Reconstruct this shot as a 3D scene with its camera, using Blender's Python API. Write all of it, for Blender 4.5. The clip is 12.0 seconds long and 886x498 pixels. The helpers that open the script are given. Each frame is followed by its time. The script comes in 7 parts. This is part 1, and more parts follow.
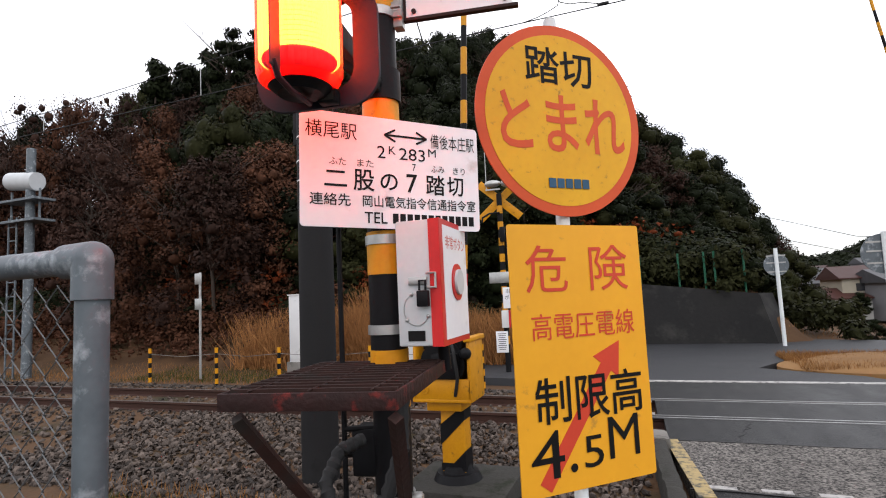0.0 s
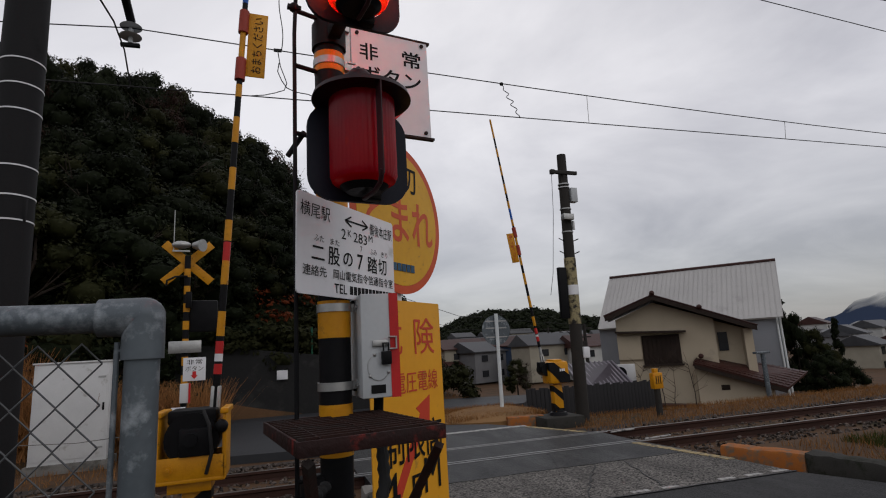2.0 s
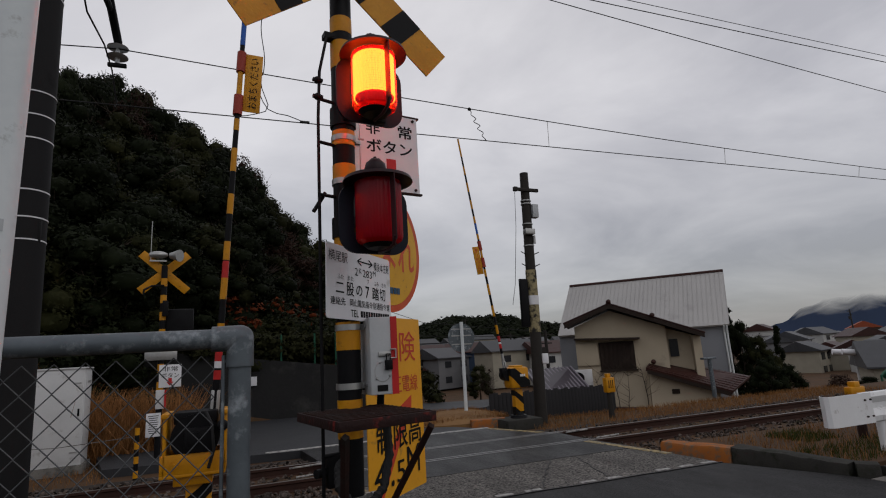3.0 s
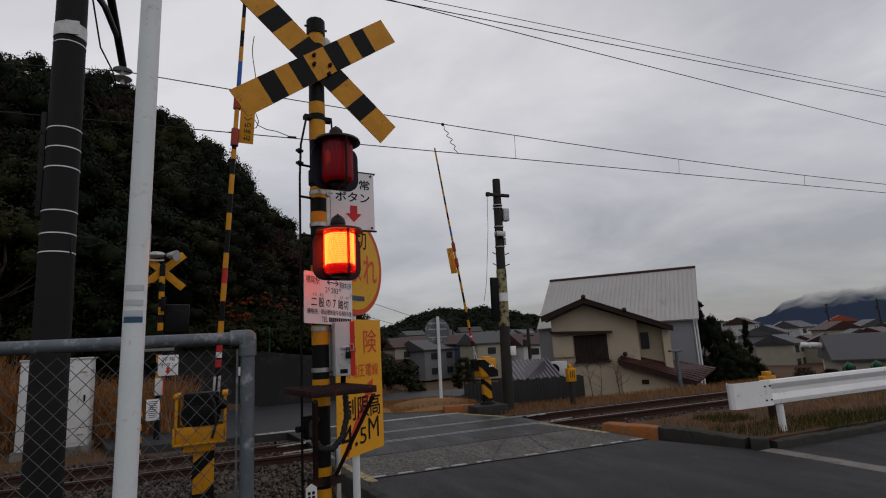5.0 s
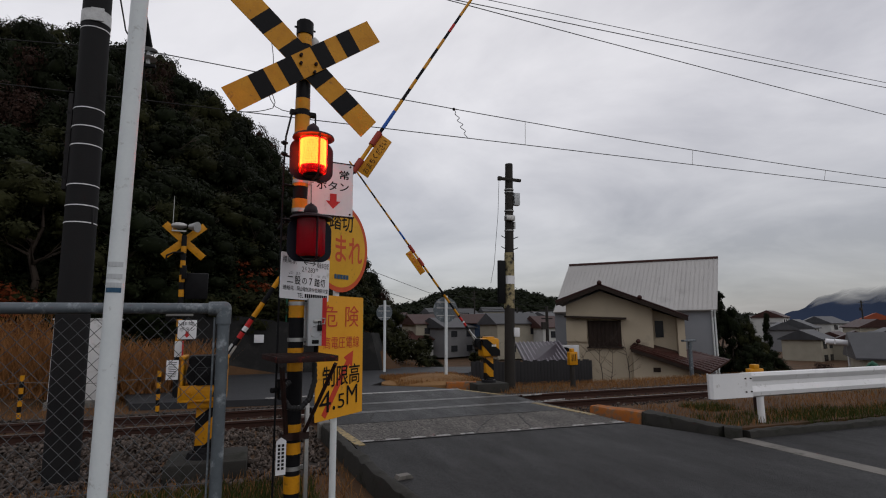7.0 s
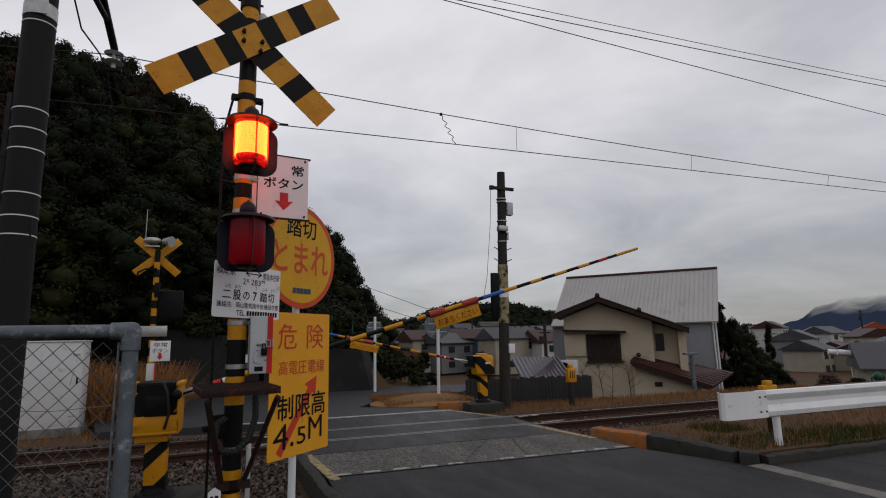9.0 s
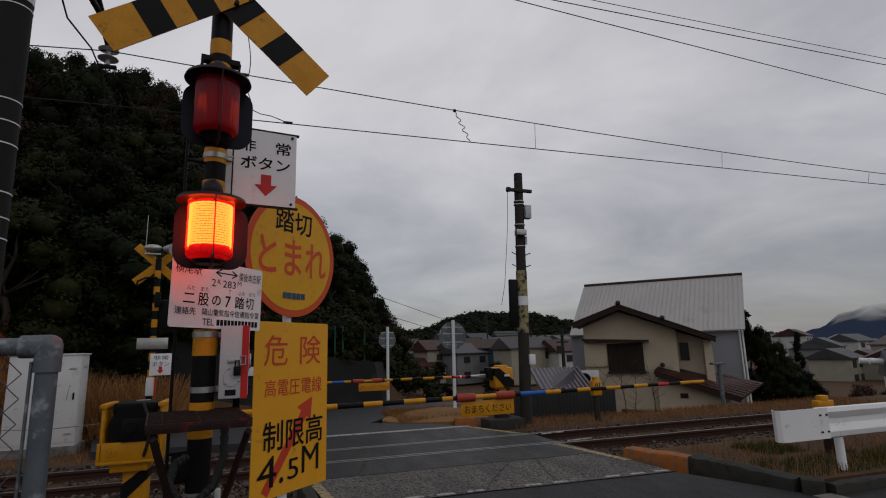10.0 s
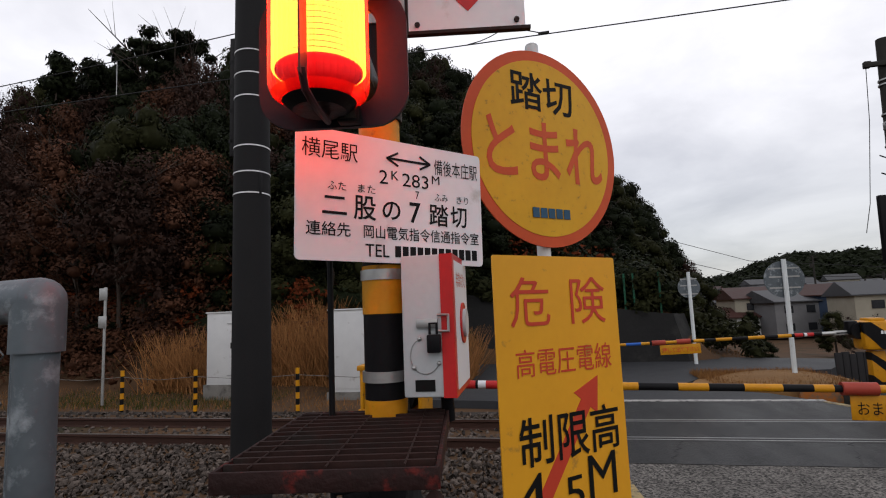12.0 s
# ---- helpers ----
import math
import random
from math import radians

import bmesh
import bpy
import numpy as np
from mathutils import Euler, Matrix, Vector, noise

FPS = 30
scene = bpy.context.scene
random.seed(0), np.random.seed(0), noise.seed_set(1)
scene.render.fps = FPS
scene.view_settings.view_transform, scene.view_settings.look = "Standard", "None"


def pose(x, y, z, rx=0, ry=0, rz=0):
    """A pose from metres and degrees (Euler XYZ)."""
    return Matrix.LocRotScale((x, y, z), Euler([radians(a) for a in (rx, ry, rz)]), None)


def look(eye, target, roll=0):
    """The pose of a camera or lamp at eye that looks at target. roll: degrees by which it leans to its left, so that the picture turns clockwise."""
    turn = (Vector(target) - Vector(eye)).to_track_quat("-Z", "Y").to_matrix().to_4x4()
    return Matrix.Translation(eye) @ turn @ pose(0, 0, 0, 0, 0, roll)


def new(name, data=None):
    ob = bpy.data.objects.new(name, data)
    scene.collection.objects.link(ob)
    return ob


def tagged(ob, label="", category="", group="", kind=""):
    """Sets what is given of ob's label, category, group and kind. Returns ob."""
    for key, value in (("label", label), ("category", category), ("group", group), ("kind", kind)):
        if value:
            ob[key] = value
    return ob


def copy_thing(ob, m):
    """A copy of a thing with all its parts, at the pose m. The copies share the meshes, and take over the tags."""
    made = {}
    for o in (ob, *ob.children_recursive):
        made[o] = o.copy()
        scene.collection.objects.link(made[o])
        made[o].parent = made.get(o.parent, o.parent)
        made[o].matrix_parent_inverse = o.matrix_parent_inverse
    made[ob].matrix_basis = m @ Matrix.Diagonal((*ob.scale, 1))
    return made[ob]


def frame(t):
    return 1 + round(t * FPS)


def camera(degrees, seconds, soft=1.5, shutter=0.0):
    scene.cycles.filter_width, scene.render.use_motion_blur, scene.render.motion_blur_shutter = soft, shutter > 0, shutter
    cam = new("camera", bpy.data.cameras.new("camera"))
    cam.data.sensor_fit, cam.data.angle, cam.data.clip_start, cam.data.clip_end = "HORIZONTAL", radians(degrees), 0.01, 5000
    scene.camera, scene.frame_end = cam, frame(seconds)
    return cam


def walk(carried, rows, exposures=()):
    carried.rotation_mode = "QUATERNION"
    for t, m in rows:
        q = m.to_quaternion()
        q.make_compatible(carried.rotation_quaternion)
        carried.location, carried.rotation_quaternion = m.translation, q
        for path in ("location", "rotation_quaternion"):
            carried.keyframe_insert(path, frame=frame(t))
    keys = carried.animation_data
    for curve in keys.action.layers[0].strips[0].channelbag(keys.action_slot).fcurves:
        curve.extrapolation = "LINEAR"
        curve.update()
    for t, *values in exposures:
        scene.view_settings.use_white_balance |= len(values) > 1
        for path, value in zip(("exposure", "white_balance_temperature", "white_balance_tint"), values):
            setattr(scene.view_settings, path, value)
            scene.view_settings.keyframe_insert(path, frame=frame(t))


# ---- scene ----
cam = camera(79.6, 12.0, 1.1)
PATH = [
    (0, (0.19, -0.923, 1.526), (-0.508, 0.942, 1.709), -2.7),
    (0.5, (-0.052, -1.091, 1.535), (-0.345, 0.875, 1.754), -2.3),
    (1, (-0.309, -1.241, 1.529), (-0.226, 0.739, 1.793), -2.5),
    (1.5, (-0.54, -1.276, 1.534), (-0.158, 0.661, 1.857), -2.9),
    (2, (-0.723, -1.401, 1.54), (-0.147, 0.477, 1.914), -3.4),
    (2.5, (-0.951, -1.701, 1.572), (-0.277, 0.142, 1.959), -3.7),
    (3, (-1.02, -2.009, 1.559), (-0.317, -0.177, 1.947), -3.5),
    (5, (-1.121, -3.141, 1.555), (-0.378, -1.318, 1.911), -3.3),
    (5.5, (-1.103, -3.385, 1.552), (-0.363, -1.555, 1.875), -2.3),
    (6, (-1.1, -3.53, 1.549), (-0.372, -1.693, 1.86), -1.7),
    (6.5, (-0.985, -3.683, 1.548), (-0.317, -1.821, 1.846), -0.4),
    (8.3, (-0.585, -3.438, 1.552), (0.045, -1.558, 1.814), -0.8),
    (8.5, (-0.571, -3.385, 1.558), (0.067, -1.511, 1.845), -1.3),
    (9, (-0.444, -3.106, 1.578), (0.214, -1.248, 1.913), -1.3),
    (9.5, (-0.378, -2.793, 1.593), (0.259, -0.934, 1.968), -1.5),
    (10, (-0.232, -2.435, 1.602), (0.375, -0.566, 1.974), -1.6),
    (10.5, (-0.12, -2.153, 1.602), (0.424, -0.258, 1.937), -1.6),
    (11, (-0.055, -1.754, 1.594), (0.316, 0.19, 1.885), -1.9),
    (11.5, (0.008, -1.296, 1.596), (0.078, 0.688, 1.844), -2.3),
    (12, (-0.075, -0.855, 1.607), (-0.492, 1.088, 1.837), -2.3),
]
EXPOSURES = [(0.0, 1.5), (0.5, 1.18), (1.0, 0.8), (1.5, 0.48), (2.0, 0.1), (2.5, -0.03), (3.0, -0.12), (5.0, -0.12), (5.5, -0.1), (6.5, 0.02), (8.5, 0.13), (9.0, 0.0), (9.5, -0.32), (10.5, -0.28), (11.0, -0.15), (11.5, 0.0), (12.0, 0.52)]
walk(cam, [(t, look(eye, target, roll)) for t, eye, target, roll in PATH], EXPOSURES)

# ---- world and light ----
world = bpy.data.worlds.new("overcast_sky")
scene.world = world
world.use_nodes = True
wn, wl = world.node_tree.nodes, world.node_tree.links
wn.clear()
w_out = wn.new("ShaderNodeOutputWorld")
w_bg = wn.new("ShaderNodeBackground")
w_sky = wn.new("ShaderNodeTexSky")
w_sky.sky_type, w_sky.sun_disc = "NISHITA", False
w_sky.sun_elevation, w_sky.sun_rotation = radians(38), radians(150)
w_co = wn.new("ShaderNodeTexCoord")
w_sep = wn.new("ShaderNodeSeparateXYZ")
w_abs = wn.new("ShaderNodeMath"); w_abs.operation = "ABSOLUTE"
w_add = wn.new("ShaderNodeMath"); w_add.operation = "ADD"; w_add.inputs[1].default_value = 0.22
w_div = wn.new("ShaderNodeVectorMath"); w_div.operation = "DIVIDE"
w_comb = wn.new("ShaderNodeCombineXYZ")
w_n1 = wn.new("ShaderNodeTexNoise"); w_n1.inputs["Scale"].default_value = 1.15; w_n1.inputs["Detail"].default_value = 7; w_n1.inputs["Roughness"].default_value = 0.55; w_n1.inputs["Distortion"].default_value = 0.35
w_ramp = wn.new("ShaderNodeValToRGB")
w_ramp.color_ramp.elements[0].position, w_ramp.color_ramp.elements[0].color = 0.34, (0.47, 0.458, 0.482, 1)
w_ramp.color_ramp.elements[1].position, w_ramp.color_ramp.elements[1].color = 0.67, (0.74, 0.72, 0.735, 1)
w_hor = wn.new("ShaderNodeMapRange"); w_hor.inputs["From Min"].default_value = 0.0; w_hor.inputs["From Max"].default_value = 0.36; w_hor.inputs["To Min"].default_value = 0.46; w_hor.inputs["To Max"].default_value = 1.0
w_mul = wn.new("ShaderNodeMix"); w_mul.data_type, w_mul.blend_type = "RGBA", "MULTIPLY"; w_mul.inputs[0].default_value = 1.0
w_mix = wn.new("ShaderNodeMix"); w_mix.data_type, w_mix.blend_type = "RGBA", "ADD"; w_mix.inputs[0].default_value = 0.02
wl.new(w_co.outputs["Generated"], w_sep.inputs[0])
wl.new(w_sep.outputs["Z"], w_abs.inputs[0]); wl.new(w_abs.outputs[0], w_add.inputs[0])
for k in range(3):
    wl.new(w_add.outputs[0], w_comb.inputs[k])
wl.new(w_co.outputs["Generated"], w_div.inputs[0]); wl.new(w_comb.outputs[0], w_div.inputs[1])
wl.new(w_div.outputs[0], w_n1.inputs["Vector"]); wl.new(w_n1.outputs["Fac"], w_ramp.inputs[0])
wl.new(w_abs.outputs[0], w_hor.inputs["Value"])
wl.new(w_ramp.outputs["Color"], w_mul.inputs[6]); wl.new(w_hor.outputs[0], w_mul.inputs[7])
wl.new(w_mul.outputs[2], w_mix.inputs[6]); wl.new(w_sky.outputs[0], w_mix.inputs[7])
wl.new(w_mix.outputs[2], w_bg.inputs["Color"]); w_bg.inputs["Strength"].default_value = 1.0
wl.new(w_bg.outputs[0], w_out.inputs[0])

sun_data = bpy.data.lights.new("sun", "SUN")
sun_data.energy, sun_data.angle, sun_data.color = 0.5 * 0.3, radians(25), (1.0, 0.97, 0.93)
sun = new("sun", sun_data)
sun.matrix_world = look((6, -14, 16), (0, 0, 0))


# ---- materials ----
def pbr(name, a, b=None, rough=0.6, metal=0.0, scale=6.0, fine=60.0, bump=0.15, dirt=None, dirt_amount=0.0, dirt_scale=3.0, islands=0.0, objects=0.0, spec=0.22):
    """A surface that wanders between the colours a and b at two scales, with bump and stains."""
    m = bpy.data.materials.new(name)
    m.use_nodes = True
    n, l = m.node_tree.nodes, m.node_tree.links
    p = n["Principled BSDF"]
    b = b or tuple(c * 0.8 for c in a)
    co = n.new("ShaderNodeTexCoord")
    n1 = n.new("ShaderNodeTexNoise"); n1.inputs["Scale"].default_value = scale; n1.inputs["Detail"].default_value = 5
    n2 = n.new("ShaderNodeTexNoise"); n2.inputs["Scale"].default_value = fine; n2.inputs["Detail"].default_value = 3
    mixf = n.new("ShaderNodeMath"); mixf.operation = "MULTIPLY_ADD"; mixf.inputs[1].default_value = 0.45; mixf.use_clamp = True
    ramp = n.new("ShaderNodeValToRGB")
    ramp.color_ramp.elements[0].position, ramp.color_ramp.elements[0].color = 0.38, (*a, 1)
    ramp.color_ramp.elements[1].position, ramp.color_ramp.elements[1].color = 0.98, (*b, 1)
    l.new(co.outputs["Object"], n1.inputs["Vector"]); l.new(co.outputs["Object"], n2.inputs["Vector"])
    l.new(n2.outputs["Fac"], mixf.inputs[0]); l.new(n1.outputs["Fac"], mixf.inputs[2])
    l.new(mixf.outputs[0], ramp.inputs[0])
    col = ramp.outputs["Color"]
    if dirt:
        n3 = n.new("ShaderNodeTexNoise"); n3.inputs["Scale"].default_value = dirt_scale; n3.inputs["Detail"].default_value = 8; n3.inputs["Roughness"].default_value = 0.65
        r3 = n.new("ShaderNodeValToRGB")
        r3.color_ramp.elements[0].position = 0.62 - 0.3 * dirt_amount
        r3.color_ramp.elements[1].position = 0.76 - 0.3 * dirt_amount
        mx = n.new("ShaderNodeMix"); mx.data_type = "RGBA"; mx.inputs[7].default_value = (*dirt, 1)
        l.new(co.outputs["Object"], n3.inputs["Vector"]); l.new(n3.outputs["Fac"], r3.inputs[0])
        l.new(r3.outputs["Color"], mx.inputs[0]); l.new(col, mx.inputs[6])
        col = mx.outputs[2]
    for amount, kind, out in ((islands, "ShaderNodeNewGeometry", "Random Per Island"), (objects, "ShaderNodeObjectInfo", "Random")):
        if amount:
            g = n.new(kind)
            mr = n.new("ShaderNodeMapRange"); mr.inputs["To Min"].default_value = 1 - amount; mr.inputs["To Max"].default_value = 1 + amount
            hv = n.new("ShaderNodeHueSaturation")
            l.new(g.outputs[out], mr.inputs["Value"]); l.new(mr.outputs[0], hv.inputs["Value"]); l.new(col, hv.inputs["Color"])
            col = hv.outputs["Color"]
    l.new(col, p.inputs["Base Color"])
    rr = n.new("ShaderNodeMapRange"); rr.inputs["To Min"].default_value = max(0.02, rough - 0.12); rr.inputs["To Max"].default_value = min(1.0, rough + 0.12)
    l.new(n1.outputs["Fac"], rr.inputs["Value"]); l.new(rr.outputs[0], p.inputs["Roughness"])
    p.inputs["Metallic"].default_value = metal
    p.inputs["Specular IOR Level"].default_value = spec
    if bump:
        bp = n.new("ShaderNodeBump"); bp.inputs["Strength"].default_value = bump; bp.inputs["Distance"].default_value = 0.01
        l.new(n2.outputs["Fac"], bp.inputs["Height"]); l.new(bp.outputs[0], p.inputs["Normal"])
    return m


def leaf_mat(name, a, b, rough=0.6, spread=0.14):
    m = pbr(name, a, b, rough, scale=7.0, fine=70.0, bump=0.9, islands=spread, objects=0.3, spec=0.04)
    m.node_tree.nodes["Principled BSDF"].inputs["Subsurface Weight"].default_value = 0.0
    return m


YELLOW = pbr("yellow_paint", (0.62, 0.28, 0.008), (0.48, 0.2, 0.007), 0.42, scale=9, dirt=(0.12, 0.06, 0.02), dirt_amount=0.08, dirt_scale=14)
SIGN_YELLOW = pbr("sign_yellow", (0.78, 0.37, 0.024), (0.7, 0.32, 0.02), 0.38, scale=3, fine=25, bump=0.03, dirt=(0.26, 0.14, 0.05), dirt_amount=0.03, dirt_scale=9)
ROUND_YELLOW = pbr("round_sign_yellow", (0.72, 0.38, 0.012), (0.62, 0.31, 0.012), 0.4, scale=4, fine=30, bump=0.03, dirt=(0.2, 0.11, 0.03), dirt_amount=0.05, dirt_scale=30)
ORANGE_RED = pbr("orange_red_paint", (0.62, 0.09, 0.022), (0.52, 0.07, 0.02), 0.45, scale=6, bump=0.03)
LETTER_RED = pbr("red_letter_paint", (0.58, 0.06, 0.03), (0.5, 0.05, 0.025), 0.45, bump=0.02)
RED = pbr("red_paint", (0.55, 0.025, 0.025), (0.42, 0.02, 0.02), 0.4, bump=0.03)
ELEMENT_CORE = pbr("dark_red_core", (0.12, 0.006, 0.004), None, 0.6, bump=0)
DULL_RED = pbr("dull_red_sleeve", (0.36, 0.05, 0.03), (0.28, 0.04, 0.025), 0.5, bump=0.05)
BLUE = pbr("blue_sleeve", (0.02, 0.11, 0.45), (0.02, 0.09, 0.36), 0.45, bump=0.03)
BLACK = pbr("black_paint", (0.006, 0.006, 0.007), (0.011, 0.011, 0.012), 0.45, scale=7, bump=0.1, spec=0.08)
LETTER_BLACK = pbr("black_letter_paint", (0.006, 0.006, 0.006), (0.01, 0.01, 0.01), 0.55, bump=0.02, spec=0.1)
LETTER_BLUE = pbr("blue_letter_paint", (0.03, 0.09, 0.16), None, 0.5, bump=0.02)
HOOD = pbr("dark_lamp_hood", (0.013, 0.004, 0.007), (0.02, 0.007, 0.01), 0.5, scale=8, bump=0.08)
# dark guard blade, with red lamplight on its flank mixed into the colour
GUARD_DARK = pbr("lamp_tinted_guard", (0.05, 0.014, 0.017), (0.035, 0.011, 0.014), 0.5, bump=0.05)
NAVY = pbr("dark_steel_plate", (0.009, 0.011, 0.018), (0.014, 0.016, 0.025), 0.5, scale=5, bump=0.08, spec=0.12)
WHITE = pbr("white_enamel", (0.76, 0.76, 0.77), (0.66, 0.66, 0.68), 0.4, scale=3, fine=30, bump=0.03, dirt=(0.45, 0.43, 0.4), dirt_amount=0.02, dirt_scale=6)
WHITE_POST = pbr("white_post_paint", (0.7, 0.73, 0.73), (0.6, 0.64, 0.65), 0.35, scale=4, bump=0.03, dirt=(0.3, 0.3, 0.28), dirt_amount=0.04, dirt_scale=18)
GUARD_WHITE = pbr("guard_rail_paint", (0.8, 0.8, 0.8), (0.7, 0.7, 0.7), 0.35, scale=3, bump=0.03, dirt=(0.36, 0.33, 0.3), dirt_amount=0.03, dirt_scale=9)
BOX_GREY = pbr("grey_box_paint", (0.5, 0.52, 0.53), (0.43, 0.45, 0.46), 0.4, bump=0.03)
CABINET = pbr("cabinet_paint", (0.62, 0.62, 0.61), (0.53, 0.53, 0.53), 0.45, scale=3, bump=0.03, dirt=(0.3, 0.28, 0.25), dirt_amount=0.04, dirt_scale=4)
STEEL = pbr("worn_steel", (0.45, 0.45, 0.44), (0.34, 0.34, 0.33), 0.42, 0.8, scale=15, bump=0.05)
GALV = pbr("galvanised_steel", (0.085, 0.1, 0.112), (0.125, 0.145, 0.16), 0.5, 0.3, scale=10, fine=45, bump=0.04, dirt=(0.3, 0.33, 0.35), dirt_amount=0.3, dirt_scale=11)
WIRE_MESH = pbr("fence_wire", (0.12, 0.125, 0.13), (0.075, 0.078, 0.08), 0.5, 0.4, scale=14, bump=0.05)
POLE_DARK = pbr("dark_concrete_pole", (0.012, 0.012, 0.013), (0.019, 0.0185, 0.019), 0.7, scale=2, fine=70, bump=0.12, dirt=(0.009, 0.009, 0.009), dirt_amount=0.1, dirt_scale=2, spec=0.1)
WOOD_POLE = pbr("tarred_wood_pole", (0.02, 0.018, 0.016), (0.034, 0.03, 0.026), 0.75, scale=5, bump=0.3)
CONCRETE = pbr("old_concrete", (0.2, 0.19, 0.17), (0.13, 0.12, 0.11), 0.8, scale=4, bump=0.3, dirt=(0.06, 0.06, 0.05), dirt_amount=0.3, dirt_scale=3)
DARK_CONCRETE = pbr("mossy_dark_concrete", (0.022, 0.021, 0.019), (0.04, 0.038, 0.033), 0.85, scale=4, bump=0.4, dirt=(0.014, 0.016, 0.009), dirt_amount=0.3, dirt_scale=5)
RUST_RED = pbr("rusty_red_paint", (0.014, 0.006, 0.005), (0.026, 0.009, 0.008), 0.7, scale=12, bump=0.4, dirt=(0.16, 0.016, 0.012), dirt_amount=0.2, dirt_scale=16)
RUST = pbr("rusty_steel", (0.014, 0.0072, 0.006), (0.032, 0.0125, 0.0095), 0.75, scale=12, bump=0.3, dirt=(0.02, 0.016, 0.014), dirt_amount=0.3, dirt_scale=8)
RAIL_SIDE = pbr("rail_rust", (0.032, 0.015, 0.0115), (0.05, 0.023, 0.016), 0.8, scale=5, bump=0.25)
RAIL_TOP = pbr("rail_head", (0.09, 0.075, 0.068), (0.2, 0.18, 0.165), 0.4, 0.6, scale=3, bump=0.02)
RUBBER = pbr("black_rubber", (0.013, 0.013, 0.014), (0.02, 0.02, 0.02), 0.6, bump=0.05)
def asphalt(name, dark, light, chips, rough, spec, lo, hi, patch=(0.55, 1.25)):
    """Rolled stone chips in tar: fine light chips, worn lanes along y and damp patches."""
    m = bpy.data.materials.new(name)
    m.use_nodes = True
    n, l = m.node_tree.nodes, m.node_tree.links
    p = n["Principled BSDF"]
    co = n.new("ShaderNodeTexCoord")
    vo = n.new("ShaderNodeTexVoronoi"); vo.inputs["Scale"].default_value = chips
    fi = n.new("ShaderNodeTexNoise"); fi.inputs["Scale"].default_value = chips * 0.6; fi.inputs["Detail"].default_value = 3
    ad = n.new("ShaderNodeMath"); ad.operation = "MULTIPLY_ADD"; ad.inputs[1].default_value = 0.5
    se = n.new("ShaderNodeSeparateColor")
    rp = n.new("ShaderNodeValToRGB")
    rp.color_ramp.elements[0].position, rp.color_ramp.elements[0].color = lo, (*dark, 1)
    rp.color_ramp.elements[1].position, rp.color_ramp.elements[1].color = hi, (*light, 1)
    l.new(co.outputs["Object"], vo.inputs["Vector"]); l.new(co.outputs["Object"], fi.inputs["Vector"])
    l.new(vo.outputs["Color"], se.inputs[0]); l.new(se.outputs[0], ad.inputs[0]); l.new(fi.outputs["Fac"], ad.inputs[2]); l.new(ad.outputs[0], rp.inputs[0])
    mp = n.new("ShaderNodeMapping"); mp.inputs["Scale"].default_value = (1.5, 0.45, 1)
    pa = n.new("ShaderNodeTexNoise"); pa.inputs["Scale"].default_value = 1.4; pa.inputs["Detail"].default_value = 7; pa.inputs["Roughness"].default_value = 0.62
    mr = n.new("ShaderNodeMapRange"); mr.inputs["From Min"].default_value = 0.32; mr.inputs["From Max"].default_value = 0.68; mr.inputs["To Min"].default_value = patch[0]; mr.inputs["To Max"].default_value = patch[1]
    hv = n.new("ShaderNodeHueSaturation")
    l.new(co.outputs["Object"], mp.inputs["Vector"]); l.new(mp.outputs[0], pa.inputs["Vector"]); l.new(pa.outputs["Fac"], mr.inputs["Value"])
    l.new(mr.outputs[0], hv.inputs["Value"]); l.new(rp.outputs["Color"], hv.inputs["Color"]); l.new(hv.outputs["Color"], p.inputs["Base Color"])
    rr = n.new("ShaderNodeMapRange"); rr.inputs["From Min"].default_value = 0.35; rr.inputs["From Max"].default_value = 0.65; rr.inputs["To Min"].default_value = rough - 0.08; rr.inputs["To Max"].default_value = rough + 0.07
    l.new(pa.outputs["Fac"], rr.inputs["Value"]); l.new(rr.outputs[0], p.inputs["Roughness"])
    p.inputs["Specular IOR Level"].default_value = spec
    bp = n.new("ShaderNodeBump"); bp.inputs["Strength"].default_value = 0.7; bp.inputs["Distance"].default_value = 0.006
    l.new(ad.outputs[0], bp.inputs["Height"]); l.new(bp.outputs[0], p.inputs["Normal"])
    return m


ASPHALT = asphalt("wet_asphalt", (0.0062, 0.0063, 0.007), (0.034, 0.033, 0.033), 95, 0.56, 0.13, 0.6, 1.0, (0.78, 1.12))
ASPHALT_DARK = asphalt("crossing_asphalt", (0.0052, 0.0054, 0.006), (0.03, 0.03, 0.031), 95, 0.5, 0.18, 0.62, 1.02)
ASPHALT_WORN = asphalt("worn_asphalt", (0.022, 0.021, 0.02), (0.2, 0.185, 0.17), 60, 0.8, 0.12, 0.52, 0.98, (0.6, 1.2))
ASPHALT_FAR = pbr("far_road_asphalt", (0.024, 0.025, 0.028), (0.036, 0.037, 0.04), 0.65, scale=1, fine=100, bump=0.3)
ROAD_WHITE = pbr("road_marking", (0.42, 0.41, 0.39), (0.26, 0.25, 0.24), 0.6, scale=12, bump=0.15, dirt=(0.07, 0.07, 0.07), dirt_amount=0.38, dirt_scale=12)
ROAD_YELLOW = pbr("faded_yellow_marking", (0.4, 0.29, 0.11), (0.28, 0.22, 0.12), 0.65, scale=14, bump=0.15, dirt=(0.06, 0.06, 0.055), dirt_amount=0.5, dirt_scale=12)
KERB_ORANGE = pbr("orange_kerb_paint", (0.34, 0.11, 0.015), (0.26, 0.085, 0.02), 0.75, scale=8, bump=0.3, dirt=(0.13, 0.095, 0.065), dirt_amount=0.45, dirt_scale=9)
